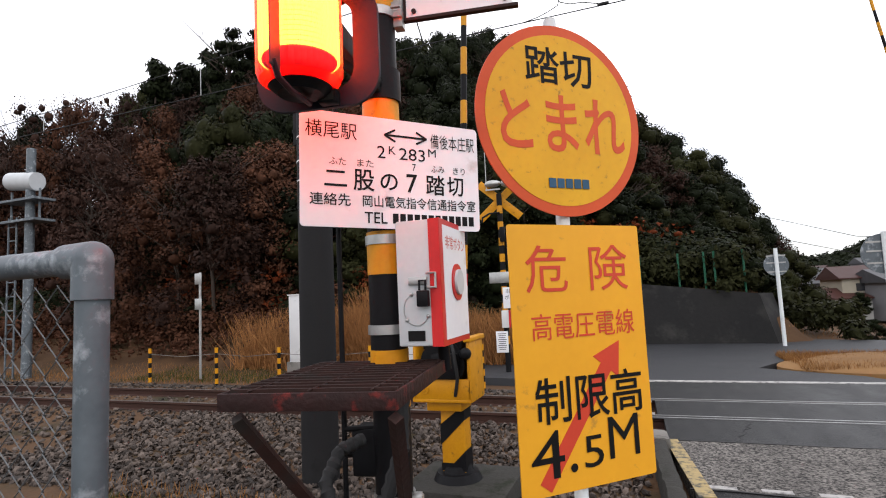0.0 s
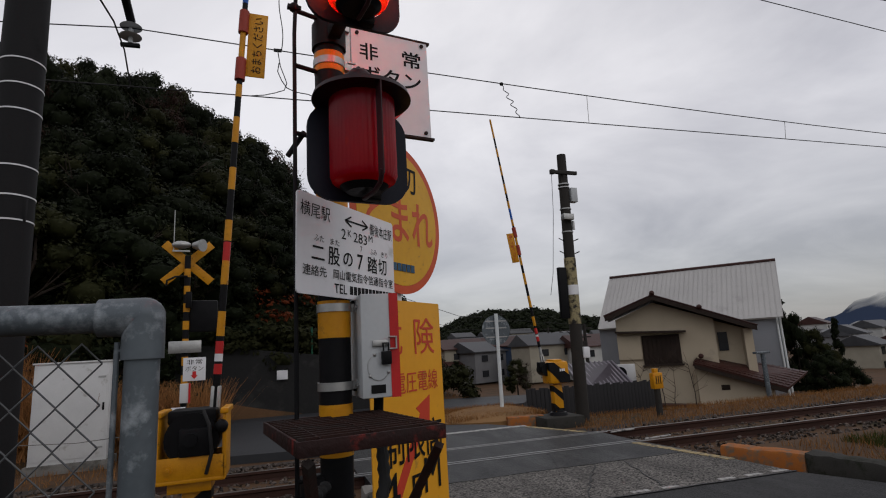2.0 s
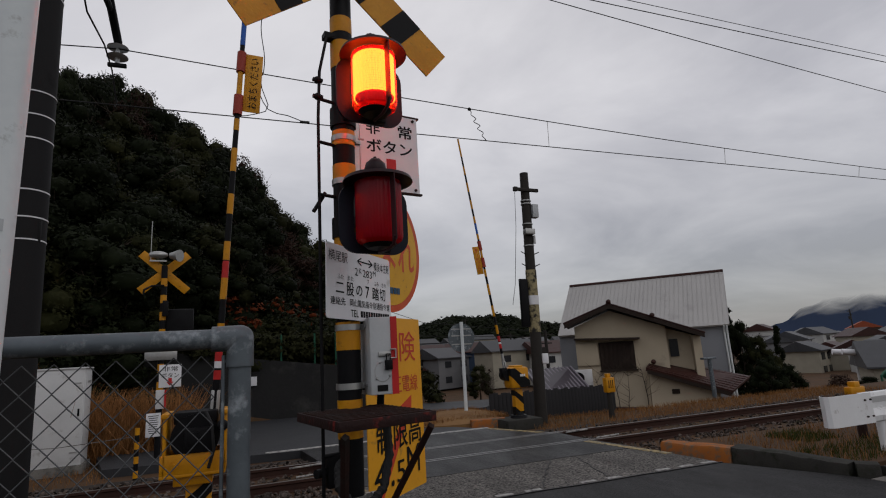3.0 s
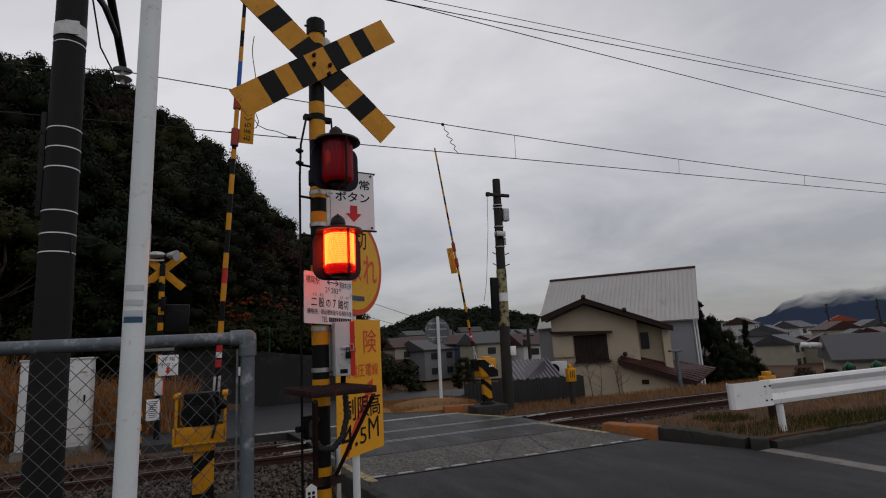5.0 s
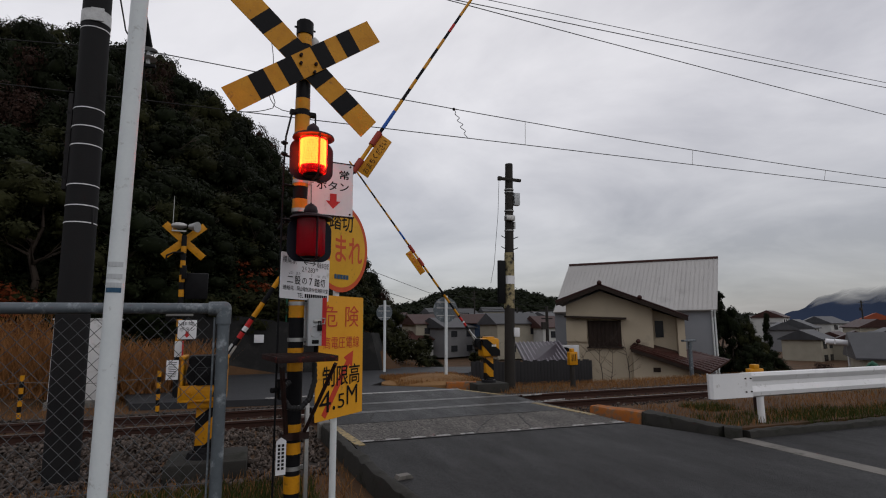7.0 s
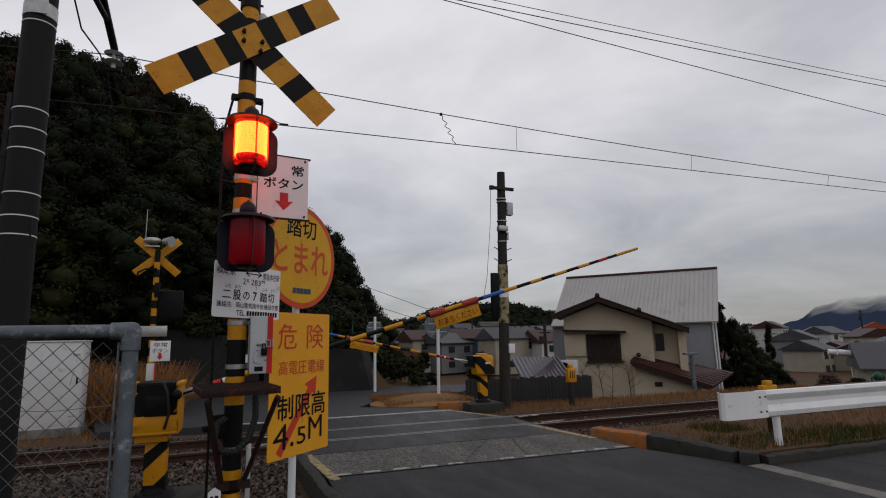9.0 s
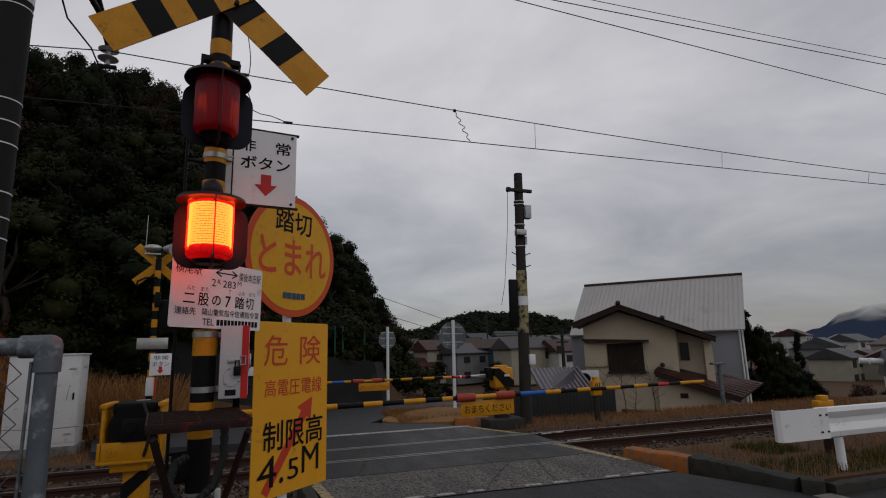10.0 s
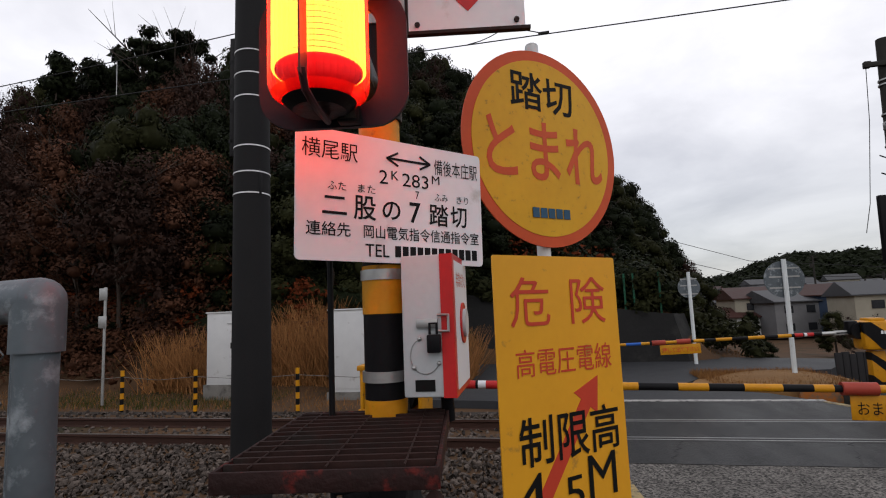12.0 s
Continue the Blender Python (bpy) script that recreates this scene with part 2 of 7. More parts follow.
SOIL = pbr("soil_and_dead_grass", (0.045, 0.025, 0.013), (0.095, 0.05, 0.023), 0.95, scale=0.9, fine=22, bump=0.8, dirt=(0.02, 0.021, 0.009), dirt_amount=0.3, dirt_scale=0.5)
LAWN = pbr("dry_lawn", (0.25, 0.135, 0.05), (0.16, 0.085, 0.034), 0.95, scale=1.4, fine=30, bump=0.7, dirt=(0.09, 0.07, 0.025), dirt_amount=0.2, dirt_scale=0.8)
STONE = pbr("ballast_stone", (0.056, 0.044, 0.037), (0.094, 0.074, 0.062), 0.85, scale=5, fine=60, bump=0.3, islands=0.62)
BALLAST_BED = pbr("ballast_bed", (0.022, 0.019, 0.017), (0.05, 0.042, 0.037), 0.95, scale=16, fine=50, bump=1.0)
PLASTER = pbr("cream_plaster", (0.5, 0.425, 0.315), (0.42, 0.355, 0.26), 0.85, scale=1.0, bump=0.1, dirt=(0.3, 0.26, 0.2), dirt_amount=0.06, dirt_scale=0.7)
GREY_WALL = pbr("grey_cladding", (0.25, 0.26, 0.28), (0.21, 0.22, 0.24), 0.6, scale=1, bump=0.05)
METAL_ROOF = pbr("light_metal_roof", (0.42, 0.41, 0.395), (0.36, 0.35, 0.34), 0.5, scale=0.5, fine=8, bump=0.05, dirt=(0.3, 0.29, 0.28), dirt_amount=0.1, dirt_scale=0.6)
TILE_BROWN = pbr("brown_roof_tile", (0.03, 0.0115, 0.0095), (0.05, 0.019, 0.015), 0.5, scale=3, bump=0.1, objects=0.2)
TILE_GREY = pbr("grey_roof_tile", (0.03, 0.031, 0.034), (0.055, 0.056, 0.06), 0.5, scale=1.5, bump=0.1, objects=0.3)
DARK_WOOD = pbr("dark_weathered_wood", (0.016, 0.0105, 0.008), (0.03, 0.019, 0.014), 0.75, scale=5, bump=0.2)
DARK_BOARD = pbr("dark_board_fence", (0.012, 0.0115, 0.0125), (0.02, 0.019, 0.02), 0.75, scale=4, bump=0.2)
TIN_PURPLE = pbr("old_tin_roof", (0.03, 0.024, 0.032), (0.05, 0.04, 0.05), 0.5, scale=1, bump=0.05)
WALL_DARK = pbr("dark_retaining_wall", (0.008, 0.008, 0.0082), (0.017, 0.0165, 0.016), 0.8, scale=0.7, fine=12, bump=0.5, dirt=(0.035, 0.034, 0.031), dirt_amount=0.28, dirt_scale=0.9)
TIN_RIB = pbr("tin_roof_rib", (0.2, 0.18, 0.2), (0.13, 0.12, 0.14), 0.5, scale=1, bump=0.05)
GLASS_DARK = pbr("dark_window", (0.02, 0.022, 0.026), (0.03, 0.032, 0.036), 0.12, bump=0)
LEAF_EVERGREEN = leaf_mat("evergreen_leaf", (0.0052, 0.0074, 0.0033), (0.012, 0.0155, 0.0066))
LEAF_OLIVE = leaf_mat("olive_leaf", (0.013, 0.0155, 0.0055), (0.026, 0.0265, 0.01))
LEAF_BROWN = leaf_mat("dead_brown_leaf", (0.085, 0.035, 0.019), (0.048, 0.023, 0.0145))
LEAF_DARKBROWN = leaf_mat("bare_twig_brown", (0.026, 0.0145, 0.0112), (0.04, 0.0215, 0.016))
GRASS_TAN = leaf_mat("dry_grass", (0.31, 0.155, 0.055), (0.21, 0.1, 0.038), 0.8, 0.35)
GRASS_TALL = leaf_mat("tall_dry_grass", (0.42, 0.2, 0.075), (0.3, 0.14, 0.055), 0.8, 0.3)
LEAF_RUSSET = leaf_mat("russet_leaf", (0.16, 0.032, 0.01), (0.1, 0.026, 0.01))
GRASS_GREEN = leaf_mat("green_grass", (0.035, 0.05, 0.012), (0.06, 0.07, 0.02), 0.8)
BARK = pbr("bark", (0.04, 0.03, 0.024), (0.065, 0.05, 0.04), 0.9, scale=6, bump=0.4)
ROCK = pbr("bare_rock", (0.24, 0.19, 0.14), (0.16, 0.12, 0.09), 0.9, scale=0.6, fine=5, bump=0.5)
RIDGE = pbr("far_wooded_ridge", (0.02, 0.022, 0.018), (0.036, 0.032, 0.024), 0.95, scale=0.12, fine=0.9, bump=0)
WATER = pbr("pond_water", (0.05, 0.055, 0.06), None, 0.08, bump=0.02)
GREEN_NET = pbr("green_frame_paint", (0.015, 0.09, 0.05), None, 0.5, bump=0)
TOWN_WALLS = [pbr("town_wall_" + c, a, None, 0.8, scale=0.8, bump=0.05) for c, a in (("white", (0.5, 0.5, 0.48)), ("cream", (0.36, 0.33, 0.26)), ("grey", (0.19, 0.19, 0.195)), ("blue", (0.045, 0.07, 0.12)), ("brown", (0.09, 0.07, 0.055)))]
TOWN_ORANGE = pbr("orange_roof", (0.3, 0.07, 0.03), None, 0.7, bump=0)


def mountain_mat():
    """Wooded mountain with distance haze put into its colour; the top fades out in place of cloud."""
    m = bpy.data.materials.new("far_haze_blue_mountain")
    m.use_nodes = True
    n, l = m.node_tree.nodes, m.node_tree.links
    p, out = n["Principled BSDF"], n["Material Output"]
    # blue of the hazy distance, painted as the base colour
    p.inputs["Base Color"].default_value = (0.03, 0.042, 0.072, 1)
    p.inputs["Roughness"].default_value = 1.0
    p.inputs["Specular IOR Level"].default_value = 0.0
    co = n.new("ShaderNodeTexCoord")
    sep = n.new("ShaderNodeSeparateXYZ")
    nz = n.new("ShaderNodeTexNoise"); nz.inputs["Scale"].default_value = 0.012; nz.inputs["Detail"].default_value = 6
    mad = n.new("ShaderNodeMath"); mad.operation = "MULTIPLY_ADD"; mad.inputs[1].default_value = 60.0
    # cloud imitated by fading to transparent with height and noise
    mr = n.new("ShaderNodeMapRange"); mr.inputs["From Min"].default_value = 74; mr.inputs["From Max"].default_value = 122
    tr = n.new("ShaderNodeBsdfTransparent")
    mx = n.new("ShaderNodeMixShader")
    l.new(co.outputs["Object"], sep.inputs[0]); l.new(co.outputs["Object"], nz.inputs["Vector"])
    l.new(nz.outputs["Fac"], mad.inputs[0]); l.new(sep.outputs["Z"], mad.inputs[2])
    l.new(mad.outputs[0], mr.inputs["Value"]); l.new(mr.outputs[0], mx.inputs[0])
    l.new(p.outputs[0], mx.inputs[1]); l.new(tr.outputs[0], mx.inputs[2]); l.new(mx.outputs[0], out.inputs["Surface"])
    return m


def lens_mat():
    """Red ribbed lamp glass that lets the light of the insert through."""
    m = bpy.data.materials.new("red_lamp_glass")
    m.use_nodes = True
    n, l = m.node_tree.nodes, m.node_tree.links
    p, out = n["Principled BSDF"], n["Material Output"]
    p.inputs["Base Color"].default_value = (0.4, 0.008, 0.03, 1)
    p.inputs["Roughness"].default_value = 0.2
    tr = n.new("ShaderNodeBsdfTransparent"); tr.inputs["Color"].default_value = (1.0, 0.25, 0.075, 1)
    mx = n.new("ShaderNodeMixShader"); mx.inputs[0].default_value = 0.62
    tl = n.new("ShaderNodeBsdfTranslucent"); tl.inputs["Color"].default_value = (0.72, 0.012, 0.03, 1)
    m2 = n.new("ShaderNodeMixShader"); m2.inputs[0].default_value = 0.5
    l.new(tl.outputs[0], m2.inputs[1]); l.new(p.outputs[0], m2.inputs[2])
    l.new(tr.outputs[0], mx.inputs[1]); l.new(m2.outputs[0], mx.inputs[2]); l.new(mx.outputs[0], out.inputs["Surface"])
    return m


def glow_mat(name, colour, strength):
    m = bpy.data.materials.new(name)
    m.use_nodes = True
    p = m.node_tree.nodes["Principled BSDF"]
    p.inputs["Base Color"].default_value = (0.1, 0.02, 0.01, 1)
    p.inputs["Emission Color"].default_value = (*colour, 1)
    p.inputs["Emission Strength"].default_value = strength
    return m


MOUNTAIN = mountain_mat()
LENS = lens_mat()
GLOW = glow_mat("lit_signal_element", (1.0, 0.28, 0.08), 30.0)


# ---- mesh helpers ----
def box(bm, c, s, m=None, bevel=0.0):
    r = bmesh.ops.create_cube(bm, size=1.0, matrix=(m or Matrix()) @ Matrix.Translation(c) @ Matrix.Diagonal((*s, 1)))
    if bevel:
        edges = list({e for v in r["verts"] for e in v.link_edges})
        bmesh.ops.bevel(bm, geom=edges, offset=bevel, segments=2, affect="EDGES", profile=0.5)
    return bm


def rod(bm, p0, p1, r0, r1=None, seg=12):
    p0, p1 = Vector(p0), Vector(p1)
    d = p1 - p0
    m = Matrix.Translation((p0 + p1) / 2) @ d.to_track_quat("Z", "Y").to_matrix().to_4x4()
    bmesh.ops.create_cone(bm, cap_ends=True, segments=seg, radius1=r0, radius2=r0 if r1 is None else r1, depth=d.length, matrix=m)
    return bm


def tube(bm, pts, r, seg=8):
    """One bent pipe through the points."""
    pts = [Vector(p) for p in pts]
    last, u = None, None
    for i, p in enumerate(pts):
        a, b = pts[max(i - 1, 0)], pts[min(i + 1, len(pts) - 1)]
        d = (b - a).normalized()
        if u is None:
            u = d.cross(Vector((0.31, 0.17, 0.93)) if abs(d.z) < 0.9 else Vector((1, 0.2, 0))).normalized()
        u = (u - d * u.dot(d)).normalized()
        v = d.cross(u)
        ring = [bm.verts.new(p + (u * math.cos(2 * math.pi * k / seg) + v * math.sin(2 * math.pi * k / seg)) * r) for k in range(seg)]
        if last:
            for k in range(seg):
                bm.faces.new((last[k], last[(k + 1) % seg], ring[(k + 1) % seg], ring[k]))
        else:
            bm.faces.new(ring[::-1])
        last = ring
    bm.faces.new(last)


def ball(bm, c, r, s=(1, 1, 1), sub=2):
    bmesh.ops.create_icosphere(bm, subdivisions=sub, radius=r, matrix=Matrix.Translation(c) @ Matrix.Diagonal((*s, 1)))
    return bm


def prism(bm, outline, y0, y1, m=None):
    """An outline in x and z, drawn out from y0 to y1."""
    m = m or Matrix()
    a = [bm.verts.new(m @ Vector((x, y0, z))) for x, z in outline]
    b = [bm.verts.new(m @ Vector((x, y1, z))) for x, z in outline]
    bm.faces.new(a); bm.faces.new(b[::-1])
    for i in range(len(a)):
        j = (i + 1) % len(a)
        bm.faces.new((a[j], a[i], b[i], b[j]))
    bmesh.ops.recalc_face_normals(bm, faces=bm.faces[:])
    return bm


def slab(bm, outline, z0, z1):
    """An outline in x and y, drawn out from z0 to z1."""
    a = [bm.verts.new((x, y, z0)) for x, y in outline]
    b = [bm.verts.new((x, y, z1)) for x, y in outline]
    bm.faces.new(a); bm.faces.new(b[::-1])
    for i in range(len(a)):
        j = (i + 1) % len(a)
        bm.faces.new((a[j], a[i], b[i], b[j]))
    bmesh.ops.recalc_face_normals(bm, faces=bm.faces[:])
    return bm


def rounded(w, h, r, seg=5):
    pts = []
    for cx, cz, a0 in ((w / 2 - r, h / 2 - r, 0), (-w / 2 + r, h / 2 - r, 90), (-w / 2 + r, -h / 2 + r, 180), (w / 2 - r, -h / 2 + r, 270)):
        for k in range(seg + 1):
            a = radians(a0 + 90 * k / seg)
            pts.append((cx + r * math.cos(a), cz + r * math.sin(a)))
    return pts


def circle(r, n=48):
    return [(r * math.cos(2 * math.pi * k / n), r * math.sin(2 * math.pi * k / n)) for k in range(n)]


def mesh_of(name, bm, material, smooth=35):
    me = bpy.data.meshes.new(name)
    bm.to_mesh(me)
    bm.free()
    me.materials.append(material)
    if smooth:
        me.shade_smooth()
        me.set_sharp_from_angle(angle=radians(smooth))
    return me


def part(name, bm, material, parent, label="", m=None):
    me = bm if isinstance(bm, bpy.types.Mesh) else mesh_of(name, bm, material)
    ob = new(name, me)
    ob.parent = parent
    if m is not None:
        ob.matrix_basis = m
    return tagged(ob, label)


def thing(name, label, category, m=None, group=""):
    ob = new(name)
    ob.empty_display_size = 0.1
    ob.matrix_basis = m or Matrix()
    return tagged(ob, label, category, group)


def solid(name, bm, material, label="", category="", kind="", group="", smooth=35):
    return tagged(new(name, mesh_of(name, bm, material, smooth)), label, category, group, kind)


def raw_mesh(name, verts, faces, material):
    me = bpy.data.meshes.new(name)
    me.from_pydata(verts, [], faces)
    me.materials.append(material)
    me.update()
    return me


def smooth_mesh(name, verts, faces, material):
    me = raw_mesh(name, verts, faces, material)
    me.shade_smooth()
    return me


def B():
    return bmesh.new()


def lettering(name, body, material, parent, cx, cz, w, h, y=-0.004, spread=1.0, label="", bold=0.0):
    """Words in the built-in font, fitted into w x h about (cx, cz) on the face that looks along -y."""
    cu = bpy.data.curves.new(name, "FONT")
    cu.body, cu.size, cu.space_character, cu.resolution_u, cu.offset = body, 1.0, spread, 3, bold
    tmp = new("tmp", cu)
    me = bpy.data.meshes.new_from_object(tmp.evaluated_get(bpy.context.evaluated_depsgraph_get()))
    bpy.data.objects.remove(tmp)
    bpy.data.curves.remove(cu)
    co = np.array([v.co[:] for v in me.vertices])
    lo, hi = co.min(0), co.max(0)
    for v in me.vertices:
        v.co = (cx + ((v.co.x - lo[0]) / (hi[0] - lo[0]) - 0.5) * w, y, cz + ((v.co.y - lo[1]) / (hi[1] - lo[1]) - 0.5) * h)
    me.materials.clear()
    me.materials.append(material)
    me.name = name
    ob = new(name, me)
    ob.parent = parent
    return tagged(ob, label)


def bars(name, material, parent, cx, cz, w, h, n, y=-0.003, gap=0.25):
    step = w / n
    for k in range(n):
        bm = B(); box(bm, (cx - w / 2 + step * (k + 0.5), y, cz), (step * (1 - gap), 0.002, h))
        part(name, bm, material, parent)


# ---- ground, roads, track ----
def smooth01(v, a, b):
    t = max(0.0, min(1.0, (v - a) / (b - a)))
    return t * t * (3 - 2 * t)


def ground_height(x, y):
    z = -0.14
    low = smooth01(x, 5.0, 8.5) * smooth01(y, 9.6, 13.0)
    z -= 1.6 * low
    z -= 2.2 * smooth01(math.hypot(x, y), 30, 60) * smooth01(x, 4, 12)
    wide = smooth01(-x, -4.0, 6.0)
    z += (0.5 * smooth01(y, 9.8, 12.0) * smooth01(-x, 3.5, 6.0))
    start = 11.5 + 4.2 * smooth01(x, -6.0, -3.0)
    rise = max(0.0, min(y, 42) - start) * 0.52
    z += rise * (0.28 + 0.72 * wide) * (1 - smooth01(x, 3.0, 6.5)) * (1 - 0.35 * smooth01(-x, 30, 60))
    z += 1.6 * smooth01(y, 14.85, 15.4) * smooth01(x, -6, -3) * (1 - smooth01(x, 2.6, 4.5))
    return z + 0.05 * noise.noise(Vector((x * 0.7, y * 0.7, 0))) * smooth01(abs(y - 5.5), 4.5, 7)


def build_ground():
    xs = [-2500, -900, -300, -140, -90] + [-70 + 2.5 * k for k in range(20)] + [-20 + 0.5 * k for k in range(65)] + [13 + 2 * k for k in range(25)] + [75, 120, 300, 900, 2500]
    ys = [-2500, -700, -200, -60, -25, -15] + [-10 + 1.0 * k for k in range(18)] + [8 + 0.4 * k for k in range(25)] + [18.5 + 1.5 * k for k in range(20)] + [50, 60, 80, 120, 200, 500, 1200, 2500]
    verts = [(x, y, ground_height(x, y)) for y in ys for x in xs]
    n = len(xs)
    faces = [(j * n + i, j * n + i + 1, (j + 1) * n + i + 1, (j + 1) * n + i) for j in range(len(ys) - 1) for i in range(n - 1)]
    me = raw_mesh("ground", verts, faces, SOIL)
    me.shade_smooth()
    return tagged(new("ground", me), "brown soil with dead grass, rising into a wooded hill", "ground", "", "structure")


build_ground()


def sheet(name, outline, z, material, label, category="road", thick=0.3):
    bm = B()
    slab(bm, outline, z - thick, z)
    return solid(name, bm, material, label, category, "structure", smooth=0)


sheet("road", [(0.42, 3.62), (4.7, 3.52), (5.2, 2.2), (5.2, -30), (-30, -30), (-30, -1.2), (-0.6, -0.9), (0.5, 0.8)], 0.0, ASPHALT, "dark wet asphalt road before the crossing")
sheet("road_band", [(0.3, 5.0), (4.62, 5.0), (4.7, 3.525), (0.42, 3.625)], 0.004, ASPHALT_WORN, "worn coarse grey asphalt band at the crossing")
sheet("crossing_apron", [(0.28, 5.925), (4.5, 5.925), (4.62, 5.005), (0.3, 5.005)], 0.006, ASPHALT_DARK, "dark smooth asphalt up to the rail")
sheet("crossing_panel", [(0.2, 6.99), (4.5, 6.99), (4.5, 6.075), (0.22, 6.075)], 0.006, ASPHALT_DARK, "dark asphalt between the rails of the crossing")
sheet("crossing_panel_far", [(0.0, 8.5), (3.7, 8.5), (4.45, 7.14), (0.15, 7.14)], 0.006, ASPHALT_DARK, "dark asphalt beyond the rails of the crossing")
sheet("far_road", [(-3.2, 8.9), (-0.2, 8.504), (3.75, 8.504), (3.3, 9.3), (2.0, 10.2), (3.2, 12.2), (5.6, 12.5), (7.0, 14.6), (4.2, 15.6), (3.2, 14.58), (-3.2, 15.9), (-4, 12)], 0.0, ASPHALT_FAR, "grey asphalt road bending away beyond the crossing")
sheet("side_road", [(5.46, 2.0), (40, 2.0), (40, -30), (5.46, -30)], -0.01, ASPHALT, "dark wet asphalt side road")
sheet("gutter", [(5.205, 2.05), (5.455, 2.05), (5.455, -30), (5.205, -30)], 0.003, CONCRETE, "pale concrete gutter strip between the roads", "gutter")
sheet("verge", [(5.3, 4.6), (5.45, 2.32), (60, 2.2), (60, 4.4)], 0.06, SOIL, "low strip of soil and dry grass beside the track", "verge", 0.4)

bm = B()
for k in range(16):
    x = 0.52 + 0.36 * k
    if x < 4.5 and k not in (5, 8):
        slab(bm, [(x, 3.66 - 0.02 * x), (x + 0.2, 3.655 - 0.02 * x), (x + 0.2, 3.72 - 0.02 * x), (x, 3.725 - 0.02 * x)], 0.0, 0.008)
solid("stop_line", bm, ROAD_WHITE, "worn dashed white line across the road", "road marking", "structure", smooth=0)
bm = B()
slab(bm, [(-0.6, 8.56), (3.8, 8.5), (3.8, 8.64), (-0.6, 8.7)], 0.0, 0.011)
solid("edge_line", bm, ROAD_WHITE, "faded white edge line beyond the rails", "road marking", "structure", smooth=0)
bm = B()
for a, b in (((4.35, 5.9), (4.62, 4.3)), ((3.75, 8.45), (4.3, 7.2)), ((0.32, 5.0), (0.5, 3.45))):
    d = Vector((b[0] - a[0], b[1] - a[1])).normalized() * 0.06
    slab(bm, [(a[0] - d.y, a[1] + d.x), (b[0] - d.y, b[1] + d.x), (b[0] + d.y, b[1] - d.x), (a[0] + d.y, a[1] - d.x)], 0.0, 0.0105)
solid("edge_marking", bm, ROAD_YELLOW, "worn yellowish edge lines of the crossing", "road marking", "structure", smooth=0)


def kerb(name, pts, w, h, material, label):
    bm = B()
    for a, b in zip(pts, pts[1:]):
        a, b = Vector((*a, 0)), Vector((*b, 0))
        d = b - a
        side = Vector((-d.y, d.x, 0)).normalized()
        n = max(2, min(90, int(d.length / 0.09)))
        last = None
        for k in range(n + 1):
            c = a + d * (k / n)
            ring = []
            for u, z in ((-0.52, -0.25), (-0.5, h * 0.55), (-0.43, h * 0.9), (-0.22, h), (0.1, h * 1.03), (0.3, h), (0.44, h * 0.88), (0.5, h * 0.5), (0.52, -0.25)):
                q = c + side * (u * w)
                j = noise.noise(Vector((q.x * 7, q.y * 7, z * 9)))
                ring.append(bm.verts.new(q + side * (0.016 * j) + Vector((0, 0, z + (0.02 * j - 0.012 * abs(noise.noise(q * 19)) if z > 0 else 0)))))
            if last:
                for i in range(8):
                    bm.faces.new((last[i], last[i + 1], ring[i + 1], ring[i]))
                if k == n:
                    bm.faces.new(ring)
            else:
                bm.faces.new(ring[::-1])
            last = ring
        bmesh.ops.recalc_face_normals(bm, faces=bm.faces[:])
    return solid(name, bm, material, label, "kerb", "structure")


kerb("kerb_orange", [(4.93, 4.72), (5.25, 3.78)], 0.28, 0.1, KERB_ORANGE, "low kerb with flaking orange paint")
kerb("kerb_dark", [(5.27, 3.76), (5.33, 2.9), (5.36, 2.3), (5.5, 2.14)], 0.26, 0.12, DARK_CONCRETE, "dark mossy concrete kerb")
kerb("kerb_side", [(5.55, 2.13), (10, 2.1), (40, 2.0)], 0.16, 0.07, DARK_CONCRETE, "low dark concrete kerb of the side road")
kerb("kerb_near", [(0.2, 4.65), (0.28, 3.4), (0.36, 2.2), (0.45, 1.3), (0.5, 0.9)], 0.14, 0.09, DARK_CONCRETE, "dark stained concrete kerb edging the road")
kerb("kerb_stub", [(0.2, 5.0), (0.2, 4.66)], 0.2, 0.1, CONCRETE, "broken pale kerb end with yellow paint")
kerb("kerb_far", [(3.75, 9.35), (4.5, 9.2)], 0.2, 0.1, KERB_ORANGE, "low orange painted kerb under the mirror")


def rail_profile():
    half = [(0.0, 0.0), (0.032, 0.0), (0.034, -0.03), (0.009, -0.045), (0.008, -0.115), (0.062, -0.135), (0.062, -0.15)]
    return half + [(-x, z) for x, z in half[::-1] if x > 0]


